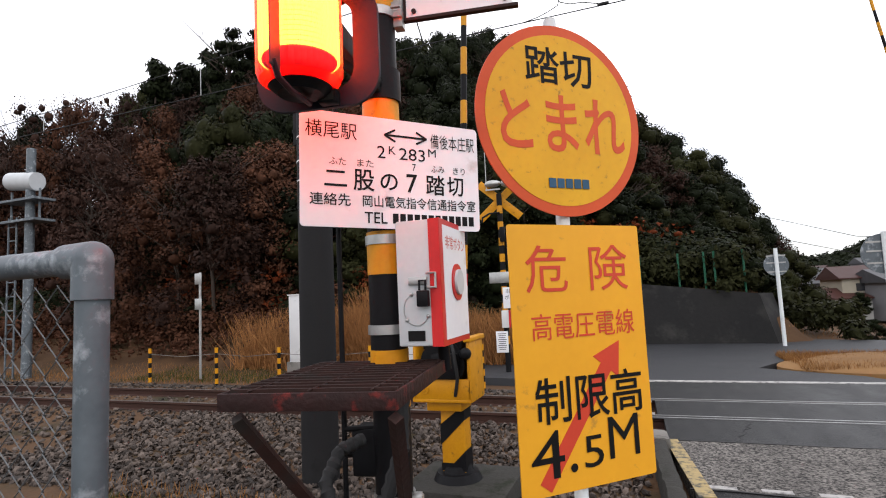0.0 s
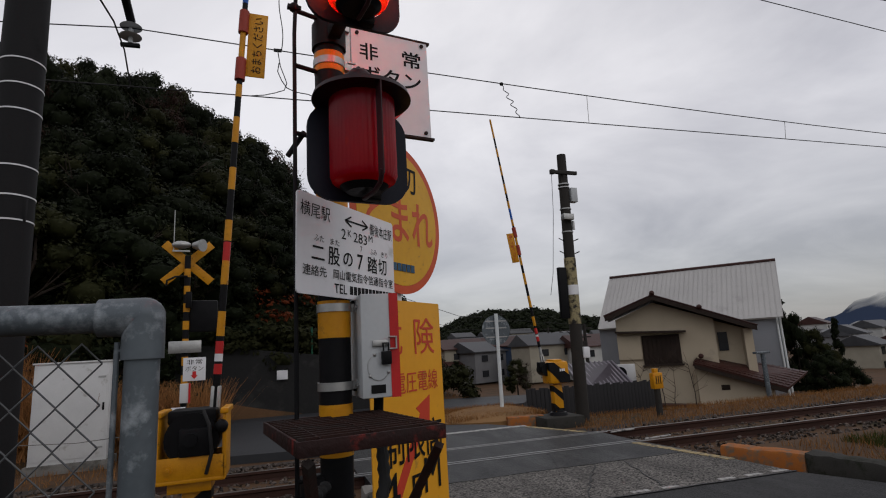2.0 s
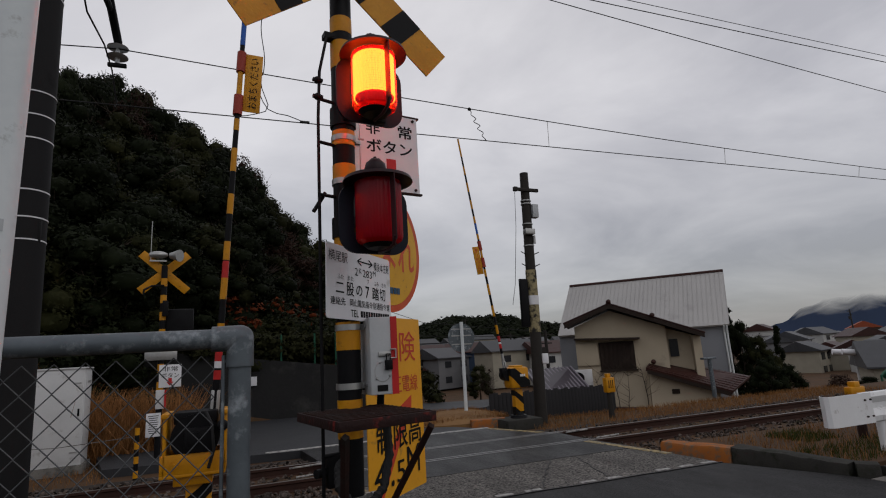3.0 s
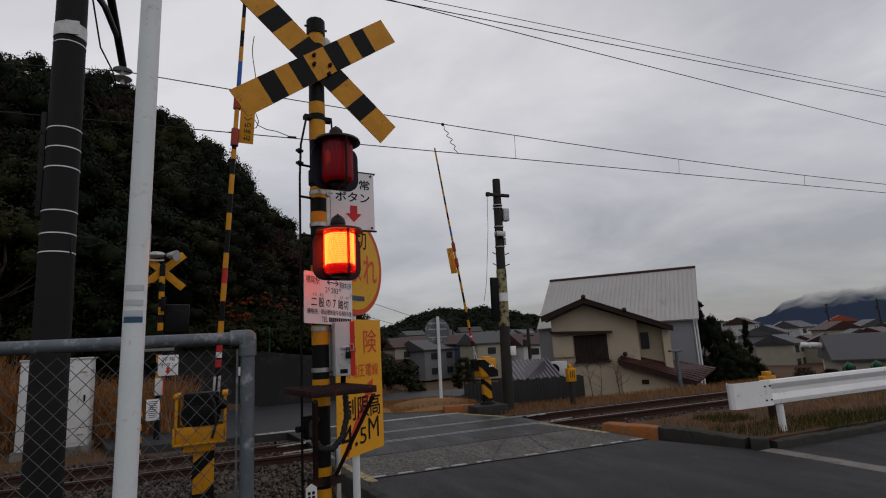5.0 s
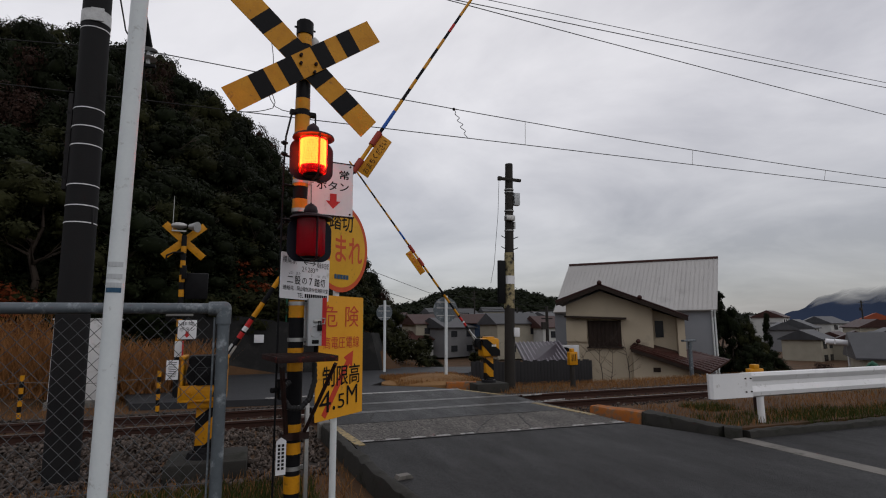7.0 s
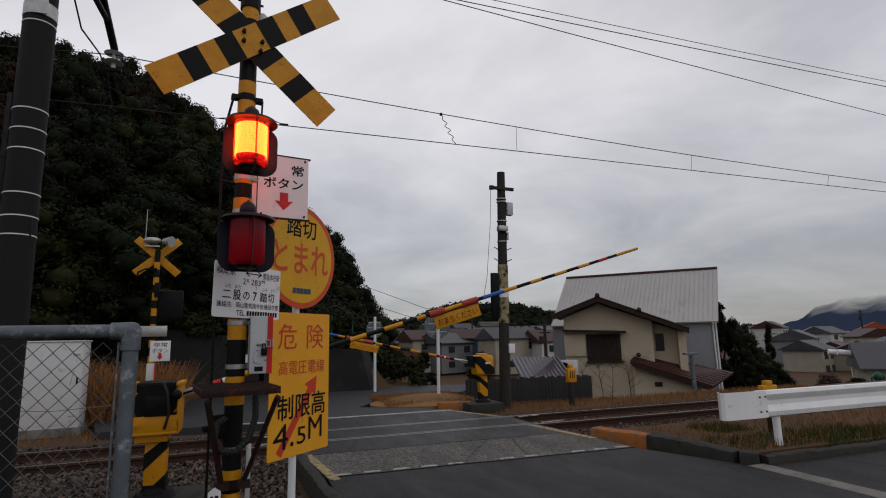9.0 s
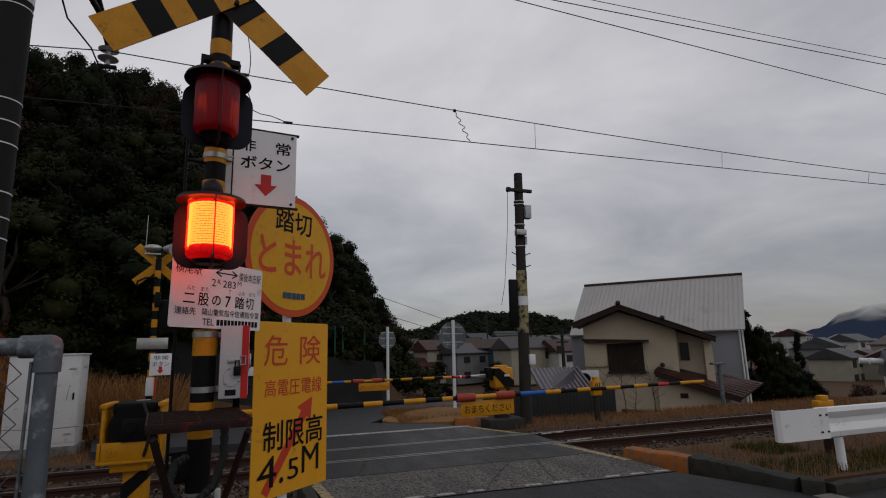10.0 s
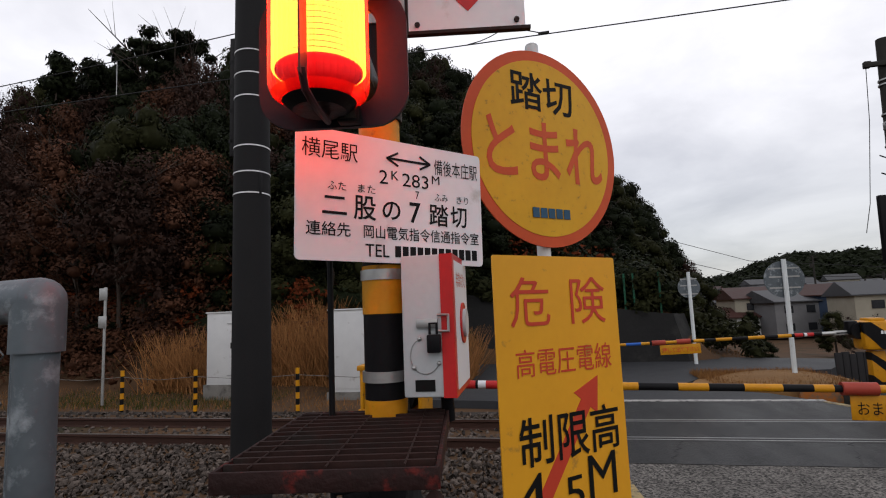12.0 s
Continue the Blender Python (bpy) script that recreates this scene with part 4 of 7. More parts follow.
tube(bm, pts, 0.0012, 5)
for a in (110, 220, 335):
    ball(bm, (-0.008 + 0.038 * math.cos(radians(a)), -0.137, -0.075 + 0.045 * math.sin(radians(a))), 0.006)
part("lock_wire", bm, STEEL, bx, "thin wire with rivets")
bm = B(); box(bm, (-0.01, -0.136, -0.148), (0.05, 0.003, 0.028))
part("serial_plate", bm, LETTER_BLACK, bx, "small black serial plate")
bm = B(); rod(bm, (0.02, 0, -0.17), (0.02, 0.02, -0.26), 0.018)
part("cable_entry", bm, BLACK, bx)
for z in (0.15, -0.14):
    bm = B(); box(bm, (-0.06, 0.0, z), (0.03, 0.05, 0.03))
    part("mount", bm, BLACK, bx)


# ---- stop sign and height limit board on their white post ----
st = thing("stop_and_height_sign", "round yellow stop sign and height limit board on white post", "road sign", pose(-0.09, 1.44, 0, 0, 0, 43.8))
bm = B(); rod(bm, (-0.01, 0.045, -0.2), (-0.01, 0.045, 2.77), 0.03, 0.03, 20)
part("post", bm, WHITE_POST, st, "white painted post")
bm = B(); ball(bm, (-0.01, 0.045, 2.77), 0.03, (1, 1, 0.6))
part("post_cap", bm, STEEL, st)
bm = B(); prism(bm, circle(0.434, 72), -0.003, 0.003, Matrix.Translation((-0.01, 0, 2.288)))
disc = part("round_board", bm, ORANGE_RED, st, "round board with an orange-red rim")
bm = B(); prism(bm, circle(0.388, 72), -0.005, -0.0032, Matrix.Translation((-0.01, 0, 2.288)))
part("yellow_field", bm, ROUND_YELLOW, disc, "scratched yellow field")
lettering("stop_text", "踏切", LETTER_BLACK, st, -0.012, 2.53, 0.36, 0.17, -0.0065, bold=0.012)
lettering("stop_text", "とまれ", ORANGE_RED, st, 0.0, 2.27, 0.66, 0.26, -0.0065, bold=0.014)
for k in range(5):
    bars("company_bar", LETTER_BLUE, st, -0.088 + 0.044 * k, 2.0, 0.036, 0.042, 1, -0.0085, 0.0)
bm = B(); prism(bm, rounded(0.695, 1.11, 0.01, 2), -0.003, 0.003, Matrix.Translation((0.022, 0.003, 1.262)))
board = part("limit_board", bm, SIGN_YELLOW, st, "rectangular yellow-orange board")
bm = B(); m = Matrix.Translation((0.01, -0.003, 1.035)) @ Matrix.Rotation(radians(37), 4, "Y")
prism(bm, [(-0.032, -0.37), (0.032, -0.37), (0.032, 0.2), (0.082, 0.2), (0.0, 0.335), (-0.082, 0.2), (-0.032, 0.2)], 0.0012, 0.004, m)
part("red_arrow", bm, LETTER_RED, board, "red slanting arrow")
lettering("limit_text", "危", LETTER_RED, st, -0.145, 1.628, 0.21, 0.2, -0.003)
lettering("limit_text", "険", LETTER_RED, st, 0.185, 1.628, 0.21, 0.2, -0.003)
lettering("limit_text", "高電圧電線", LETTER_RED, st, 0.035, 1.385, 0.54, 0.11, -0.003)
lettering("limit_text", "制限高", LETTER_BLACK, st, 0.04, 1.083, 0.56, 0.19, -0.004, bold=0.009)
for body, x, z, w, h in (("4", -0.195, 0.868, 0.16, 0.19), (".", -0.07, 0.8, 0.036, 0.036), ("5", 0.035, 0.852, 0.1, 0.13), ("M", 0.2, 0.893, 0.165, 0.175)):
    lettering("limit_number", body, LETTER_BLACK, st, x, z, w, h, -0.004)
for z in (2.5, 2.1, 1.7, 0.85):
    bm = B(); rod(bm, (-0.01, 0.045, z - 0.015), (-0.01, 0.045, z + 0.015), 0.034, None, 16); box(bm, (-0.01, 0.008, z), (0.12, 0.008, 0.03))
    part("clamp", bm, STEEL, st)


# ---- barriers ----
def barrier(name, m, label):
    """Gate machine on a column with a swinging arm; its own axes: the arm points along +x when down."""
    g = thing(name, label, "crossing barrier", m, "crossing barriers")
    bm = B(); box(bm, (-0.05, 0.02, -0.14), (0.85, 0.75, 0.4), None, 0.02)
    part("footing", bm, DARK_CONCRETE, g, "mossy concrete footing")
    bm = B(); rod(bm, (-0.1, 0, 0.06), (-0.1, 0, 0.12), 0.2, 0.17, 20); rod(bm, (-0.1, 0, 0.12), (-0.1, 0, 0.17), 0.13, 0.11, 20)
    part("base_flange", bm, BLACK, g, "black base flange")
    bm = B(); box(bm, (-0.1, 0, 0.4), (0.2, 0.17, 0.56), None, 0.012)
    col = part("column", bm, YELLOW, g, "yellow column")
    bm = B(); prism(bm, [(-0.204, 0.34), (0.004, 0.54), (0.004, 0.66), (-0.204, 0.5)], -0.089, 0.089)
    part("black_stripe", bm, BLACK, col)
    bm = B(); prism(bm, [(-0.204, 0.14), (0.004, 0.14), (0.004, 0.3), (-0.1, 0.2), (-0.204, 0.2)], -0.089, 0.089)
    part("black_stripe", bm, BLACK, col)
    return g


def barrier_arm(g, pivot, length, bands, plate_at, plate_text, turned=False):
    bm = B(); rod(bm, (-0.1, 0, 0), (length, 0, 0), 0.031, 0.019, 14)
    arm = part("barrier_arm", bm, BLACK, g, "black arm with coloured sleeves", pivot)
    bm = B(); box(bm, (0.16, 0, 0), (0.34, 0.055, 0.075), None, 0.008)
    part("arm_socket", bm, STEEL, arm, "bare steel arm socket")
    for a, b, mt in bands:
        ra, rb = (0.0325 - 0.012 * a / length, 0.0325 - 0.012 * b / length)
        big = 0.018 if mt is DULL_RED else 0.0
        bm = B(); rod(bm, (a, 0, 0), (b, 0, 0), ra + big, rb + big, 14)
        part("sleeve", bm, mt, arm)
    a, b = plate_at
    bm = B(); box(bm, ((a + b) / 2, 0.01, -0.125), (b - a, 0.008, 0.165), None, 0.003)
    part("hanging_plate", bm, YELLOW, arm, "yellow plate asking to wait")
    ob = lettering("plate_text", plate_text, LETTER_RED if turned else LETTER_BLACK, arm, 0 if turned else (a + b) / 2, -0.13, (b - a) * 0.88, 0.085, -0.008 if turned else 0.003)
    if turned:
        ob.matrix_basis = pose((a + b) / 2, 0.01, 0, 0, 0, 180)
    return arm


near_gate = barrier("crossing_barrier", pose(-1.25, 3.3, 0), "yellow and black barrier machine with a long striped arm")
# trough-shaped head of the near machine
bm = B()
box(bm, (-0.14, -0.02, 0.71), (0.5, 0.36, 0.03), None, 0.006); box(bm, (-0.14, -0.02, 0.66), (0.3, 0.26, 0.08), None, 0.008)
box(bm, (-0.14, -0.19, 0.8), (0.5, 0.02, 0.16), None, 0.005); box(bm, (-0.14, 0.15, 0.8), (0.5, 0.02, 0.16), None, 0.005)
for x in (-0.36, 0.1):
    box(bm, (x, -0.02, 0.95), (0.03, 0.36, 0.5), None, 0.012); box(bm, (x, -0.02, 1.19), (0.06, 0.4, 0.04), None, 0.008)
part("head_frame", bm, YELLOW, near_gate, "yellow steel head frame")
bm = B(); rod(bm, (-0.13, -0.17, 1.0), (-0.13, 0.13, 1.0), 0.19, None, 24); box(bm, (-0.13, -0.02, 1.16), (0.34, 0.28, 0.1), None, 0.015); box(bm, (-0.1, -0.19, 0.98), (0.22, 0.06, 0.2), None, 0.012)
rod(bm, (-0.13, -0.2, 1.0), (-0.13, -0.24, 1.0), 0.05); ball(bm, (0.08, -0.2, 1.08), 0.05)
part("drive", bm, BLACK, near_gate, "black greasy drive unit")
bm = B(); tube(bm, [(-0.05, -0.19, 1.2), (0.0, -0.25, 1.1), (0.02, -0.24, 0.9), (-0.02, -0.2, 0.75)], 0.014)
part("drive_cable", bm, RUBBER, near_gate)
bm = B(); rod(bm, (-0.28, -0.21, 0.8), (-0.28, -0.205, 0.8), 0.035, None, 14); rod(bm, (-0.28, -0.205, 0.8), (-0.28, -0.225, 0.8), 0.014, None, 8)
part("cover_bolt", bm, YELLOW, near_gate)
NEAR_PIVOT = (0.0, 0.0, 1.04)
YB = [(0.42, 0.5, RED), (0.52, 0.58, WHITE), (0.58, 0.68, RED), (0.72, 0.92, YELLOW), (1.14, 1.34, YELLOW), (1.34, 1.5, RED), (1.51, 1.69, YELLOW), (1.96, 2.16, YELLOW), (2.39, 2.63, YELLOW), (2.82, 2.94, YELLOW), (2.99, 3.2, DULL_RED), (3.2, 3.46, YELLOW), (3.46, 3.68, DULL_RED), (3.76, 4.08, BLUE), (4.08, 4.28, YELLOW), (4.5, 4.68, YELLOW), (4.9, 5.1, YELLOW), (5.3, 5.5, YELLOW), (5.66, 5.82, RED), (6.0, 6.38, YELLOW)]
near_arm = barrier_arm(near_gate, pose(*NEAR_PIVOT, 0, -87, 0), 6.4, YB, (3.04, 3.68), "おまちください")

far_gate = barrier("crossing_barrier", pose(4.68, 9.02, 0.02, 0, 0, 180), "yellow and black hooded barrier machine beyond the rails")
bm = B(); box(bm, (-0.1, 0.02, 0.93), (0.46, 0.4, 0.46), Matrix.Identity(4), 0.06); box(bm, (-0.1, 0.02, 1.17), (0.22, 0.3, 0.06), None, 0.02)
hood = part("hood", bm, YELLOW, far_gate, "rounded yellow machine hood")
bm = B(); prism(bm, [(-0.33, 0.72), (-0.1, 0.72), (0.13, 0.98), (0.13, 1.14), (0.02, 1.14), (-0.33, 0.86)], 0.1, 0.226)
part("black_stripe", bm, BLACK, hood)
bars("maker_bar", WHITE, far_gate, -0.16, 0.98, 0.13, 0.05, 3, 0.228)
bm = B(); rod(bm, (0.12, -0.14, 1.0), (0.12, 0.12, 1.0), 0.13, None, 20); box(bm, (0.2, 0, 1.05), (0.14, 0.16, 0.22), None, 0.02)
part("drive", bm, BLACK, far_gate, "black drive unit")
FB = [(0.3, 0.5, STEEL), (0.62, 0.72, RED), (0.72, 0.76, WHITE), (0.78, 0.9, RED), (0.95, 1.15, YELLOW), (1.35, 1.6, YELLOW), (1.85, 2.1, YELLOW), (2.28, 2.45, YELLOW), (2.5, 2.72, DULL_RED), (2.72, 2.9, YELLOW), (2.9, 3.12, DULL_RED), (3.16, 3.3, YELLOW), (3.3, 3.55, BLUE), (3.55, 3.72, YELLOW), (3.9, 4.12, YELLOW), (4.32, 4.55, YELLOW), (4.75, 4.95, YELLOW), (5.2, 5.65, YELLOW)]
FAR_PIVOT = (0.13, 0.0, 0.98)
far_arm = barrier_arm(far_gate, pose(*FAR_PIVOT, 0, -82, 0), 5.65, FB, (2.35, 3.0), "押して出て下さい", True)


# ---- poles ----
def ringed_pole():
    p = thing("utility_pole", "thick dark concrete pole with thin white rings", "utility pole", pose(-2.8, 3.5, 0, -1.5, -0.9, 0))
    bm = B(); rod(bm, (0, 0, -0.3), (0, 0, 8.6), 0.176, 0.146, 32)
    part("shaft", bm, POLE_DARK, p)
    for z in (4.15, 3.92, 3.69, 3.2, 2.95, 2.748, 5.2):
        r = 0.176 - 0.03 * (z + 0.3) / 8.9 + 0.001
        bm = B(); rod(bm, (0, 0, z - 0.006), (0, 0, z + 0.006), r + 0.003, r + 0.003, 32)
        part("wire_ring", bm, WHITE, p, "thin pale wire ring")
    r = 0.158
    bm = B(); rod(bm, (0, 0, 5.28), (0, 0, 5.44), r + 0.005, r + 0.005, 32); box(bm, (0.05, -0.163, 5.36), (0.14, 0.02, 0.17))
    part("steel_band", bm, STEEL, p, "wide steel band with a buckle")
    bm = B(); box(bm, (-0.185, 0.05, 3.75), (0.05, 0.2, 1.2), None, 0.006)
    for z in (4.1, 3.85, 3.6, 3.3):
        box(bm, (-0.19, 0.0, z), (0.06, 0.1, 0.03))
    part("guard_board", bm, DARK_BOARD, p, "dark board strapped to the pole")
    bm = B(); box(bm, (0.13, -0.07, 2.84), (0.04, 0.06, 0.2), None, 0.004)
    part("small_tag", bm, POLE_DARK, p)
    # cantilever that carries the contact wire
    bm = B()
    tube(bm, [(0.1, 0.18, 7.9), (0.02, 1.6, 7.3), (0.0, 3.1, 6.75)], 0.06, 10); rod(bm, (0.1, 0.15, 7.9), (0.1, 0.22, 7.9), 0.08)
    tube(bm, [(0.05, 0.16, 6.3), (0.0, 1.6, 6.85), (0.0, 2.6, 6.95)], 0.045, 8)
    part("bracket_arm", bm, BLACK, p, "black steel bracket arm over the track")
    for k in range(4):
        bm = B(); rod(bm, (0.1, 0.2 + 0.06 * k, 6.3 + 0.02 * k), (0.1, 0.23 + 0.06 * k, 6.31 + 0.02 * k), 0.085, 0.05, 16)
        part("insulator", bm, WHITE, p, "white insulator disc")
    for k in range(2):
        bm = B(); rod(bm, (0.0, 3.1, 6.7 - 0.16 * k), (0.0, 3.1, 6.66 - 0.16 * k), 0.05, 0.15, 24); rod(bm, (0.0, 3.1, 6.66 - 0.16 * k), (0.0, 3.1, 6.645 - 0.16 * k), 0.15, 0.12, 24); rod(bm, (0.0, 3.1, 6.65 - 0.16 * k), (0.0, 3.1, 6.55 - 0.16 * k), 0.035, 0.035, 12)
        part("insulator", bm, BOX_GREY, p, "pale glazed insulator disc")
    bm = B(); box(bm, (0.0, 3.1, 6.36), (0.26, 0.06, 0.06), None, 0.012)
    part("wire_clamp", bm, BLACK, p, "black wire clamp")
    bm = B(); tube(bm, [(0.1, 0.25, 6.3), (0.05, 1.2, 5.95), (0.0, 2.3, 6.2), (-0.02, 2.9, 6.15), (0.0, 3.2, 5.75), (0.0, 3.05, 5.63)], 0.012, 6)
    part("jumper_cable", bm, RUBBER, p)
    return p


ringed_pole()

wp = thing("white_post", "slim white painted steel post with small stickers", "post", pose(-1.462, -0.86, 0, 0, 0.4, 0))
bm = B(); rod(bm, (0, 0, -0.2), (0, 0, 4.4), 0.0385, 0.0385, 24)
part("shaft", bm, WHITE_POST, wp)
for z, mt, dx in ((1.83, BOX_GREY, 0.0), (1.735, BOX_GREY, 0.0), (1.712, LETTER_BLUE, 0.008), (1.775, BOX_GREY, 0)):
    bm = B()
    for k in range(5):
        a = radians(-130 + 20 * k)
        box(bm, (0, 0, 0), (0.014, 0.001, 0.022), Matrix.Translation((0.0392 * math.cos(a), 0.0392 * math.sin(a), z)) @ Matrix.Rotation(a + radians(90), 4, "Z"))
    part("sticker", bm, mt, wp, "worn sticker")

fp = thing("signal_pole", "old pole with flaking yellow wrap, cross arm and boxes", "utility pole", pose(5.5, 9.3, -0.3, 0, 1.3, 0))
bm = B(); rod(bm, (0, 0, -0.5), (0, 0, 6.25), 0.15, 0.105, 24)
part("shaft", bm, WOOD_POLE, fp)
bm = B(); rod(bm, (0, 0, 2.25), (0, 0, 3.75), 0.1405, 0.132, 24)
part("yellow_wrap", bm, pbr("flaking_pale_wrap", (0.36, 0.3, 0.16), (0.26, 0.22, 0.12), 0.7, scale=8, bump=0.3, dirt=(0.02, 0.018, 0.016), dirt_amount=0.5, dirt_scale=7), fp, "flaking pale yellow wrap")
for z in (2.9,):
    bm = B(); rod(bm, (0, 0, z), (0, 0, z + 0.22), 0.1435, 0.142, 24)
    part("white_wrap", bm, WHITE, fp)
for z in (4.35, 4.9, 5.5, 5.42, 1.55):
    bm = B(); rod(bm, (0, 0, z), (0, 0, z + 0.025), 0.133, 0.133, 20)
    part("band", bm, STEEL, fp)
bm = B(); box(bm, (-0.02, -0.1, 5.78), (0.66, 0.07, 0.08), None, 0.006); box(bm, (-0.33, -0.1, 5.78), (0.1, 0.09, 0.11), None, 0.01)
part("cross_arm", bm, WOOD_POLE, fp)
bm = B(); box(bm, (0.2, -0.04, 5.25), (0.16, 0.16, 0.34), None, 0.008)
part("meter_box", bm, BOX_GREY, fp, "grey box on the pole")
bm = B(); box(bm, (-0.06, -0.16, 4.68), (0.26, 0.16, 0.14), None, 0.012); rod(bm, (0.1, -0.12, 4.6), (0.1, -0.12, 4.4), 0.03)
part("camera_box", bm, STEEL, fp)
bm = B(); box(bm, (-0.25, -0.03, 2.95), (0.2, 0.1, 1.15), None, 0.01)
part("signal_back_board", bm, BLACK, fp, "black back board of a lamp")
bm = B(); box(bm, (0.14, -0.12, 1.62), (0.16, 0.1, 0.24), None, 0.02)
part("switch_box", bm, WHITE, fp)
bm = B(); tube(bm, [(-0.36, -0.12, 5.72), (-0.38, -0.1, 4.8), (-0.45, 0, 3.4), (-0.55, 0, 2.9)], 0.006, 5)
for z in (4.15, 3.85):
    rod(bm, (-0.26, -0.05, z + 0.05), (0.0, 0, z - 0.05), 0.012, None, 6); rod(bm, (0.24, -0.05, z + 0.05), (0.0, 0, z - 0.05), 0.012, None, 6)
part("step_bolts", bm, BLACK, fp)


def mirror_post(x, y, z, r, lean, label):
    p = thing("traffic_mirror", label, "traffic mirror", pose(x, y, z, 0, lean, 0), "traffic mirrors")
    bm = B(); rod(bm, (0, 0, -0.4), (0, 0, 2.6), 0.045, 0.045, 16)
    part("post", bm, WHITE_POST, p, "white post")
    bm = B(); prism(bm, circle(r, 40), 0.05, 0.07, Matrix.Translation((0.0, 0, 2.2)))
    part("mirror_back", bm, GALV, p, "grey back of the round mirror")
    for dz in (-0.17, 0.05, 0.22):
        bm = B(); box(bm, (0, 0.045, 2.2 + dz), (r * 1.5, 0.012, 0.03))
        part("stiffener", bm, STEEL, p)
    return p


mirror_post(4.32, 10.97, -0.24, 0.37, 0.5, "round traffic mirror on a white post, seen from behind")
mirror_post(3.22, 14.0, -0.25, 0.27, 0.0, "small round traffic mirror on a white post")

# ---- far crossing sign ----
fx = thing("crossing_signal", "slim yellow and black warning post with plain yellow crossed boards", "crossing signal", pose(-2.47, 9.6, 0, 0, 0, 6))
bm = B(); rod(bm, (0, 0, -0.2), (0, 0, 3.6), 0.055, 0.055, 16)
part("post", bm, BLACK, fx)
for k in range(9):
    z = 0.55 + 0.33 * k
    bm = B(); rod(bm, (0, 0, z), (0, 0, z + 0.16), 0.057, 0.057, 16)
    part("band", bm, YELLOW, fx)
for ang, y in ((42, 0.07), (-42, 0.084)):
    bm = B(); box(bm, (0, 0, 0), (1.12, 0.008, 0.16), None, 0.002)
    part("crossed_board", bm, YELLOW, fx, "plain yellow back of a crossing board", Matrix.Translation((0.0, y, 3.48)) @ Matrix.Rotation(radians(ang), 4, "Y"))
bm = B(); ball(bm, (-0.12, 0, 3.82), 0.11, (1.6, 0.8, 0.7)); rod(bm, (0.1, -0.05, 3.8), (0.26, -0.18, 3.78), 0.06, 0.12, 20)
part("loudspeaker", bm, STEEL, fx, "grey horn loudspeaker")
bm = B(); rod(bm, (-0.25, 0, 3.7), (-0.25, 0, 4.5), 0.008, None, 6); box(bm, (-0.12, 0, 3.7), (0.3, 0.03, 0.03))
part("antenna", bm, STEEL, fx)
bm = B(); tube(bm, [(0, -0.06, 3.2), (-0.2, -0.15, 3.18), (-0.33, -0.2, 3.1), (-0.34, -0.2, 3.0)], 0.02)
part("lamp_bracket", bm, BLACK, fx)
bm = B(); box(bm, (0.04, -0.1, 2.75), (0.1, 0.1, 0.3), None, 0.01)
part("terminal_box", bm, BLACK, fx)
for z in (2.45,):
    bm = B(); box(bm, (0.3, 0.05, z), (0.5, 0.06, 0.6), None, 0.03)
    part("lamp_back", bm, BLACK, fx, "black back of a lamp")
bm = B(); box(bm, (0.0, -0.08, 1.88), (0.55, 0.02, 0.22), None, 0.004)
part("plate_back", bm, STEEL, fx)
bm = B(); box(bm, (0.17, -0.09, 1.47), (0.38, 0.008, 0.42), None, 0.002)
sp = part("button_sign", bm, WHITE, fx, "small white emergency button sign")
lettering("sign_text", "非常", LETTER_BLACK, fx, 0.17, 1.6, 0.26, 0.09, -0.098)
lettering("sign_text", "ボタン", LETTER_BLACK, fx, 0.17, 1.48, 0.3, 0.09, -0.098)
bm = B(); prism(bm, [(-0.03, 0.07), (-0.03, 0), (-0.06, 0), (0, -0.07), (0.06, 0), (0.03, 0), (0.03, 0.07)], -0.099, -0.096, Matrix.Translation((0.17, 0, 1.36)))
part("down_arrow", bm, RED, fx)
bm = B(); box(bm, (0.02, -0.1, 1.05), (0.16, 0.1, 0.34), None, 0.005)
part("button_box", bm, CABINET, fx, "small grey box")
bm = B(); box(bm, (0.1, -0.12, 1.05), (0.03, 0.1, 0.34))
part("red_edge", bm, RED, fx)
bm = B(); box(bm, (-0.08, -0.1, 0.6), (0.24, 0.008, 0.42), None, 0.002)
nt = part("notice", bm, WHITE, fx, "white notice board with fine print")
bm = B()
for k in range(9):
    box(bm, (-0.08, -0.106, 0.76 - 0.038 * k), (0.17 - 0.02 * (k % 3), 0.002, 0.012))
part("print_bars", bm, LETTER_BLACK, nt)


# ---- fence ----
fence = thing("chain_link_fence", "galvanised pipe fence with chain-link mesh", "fence", pose(-1.026, -0.04, 0, 0, 0, 0))
bm = B(); rod(bm, (0, 0, -0.3), (0, 0, 1.6), 0.036, 0.036, 24)
part("corner_post", bm, GALV, fence, "blotchy galvanised corner post")
bm = B(); rod(bm, (0, 0, 1.56), (0, 0, 1.655), 0.044, 0.044, 24); ball(bm, (0, 0, 1.655), 0.044, (1, 1, 1), 3); rod(bm, (0, 0, 1.655), (-0.09, 0, 1.655), 0.044, 0.042, 24)
part("elbow", bm, GALV, fence, "pipe elbow fitting")
bm = B(); rod(bm, (-0.08, 0, 1.655), (-5.6, 0, 1.655), 0.033, 0.033, 20)
part("top_rail", bm, GALV, fence, "galvanised top rail")
bm = B(); rod(bm, (-0.052, 0.0, 0.1), (-0.052, 0.0, 1.6), 0.006, 0.006, 12); rod(bm, (-0.052, 0, 1.58), (-0.02, 0, 1.58), 0.005)
part("stretcher_bar", bm, GALV, fence, "thin tension bar")
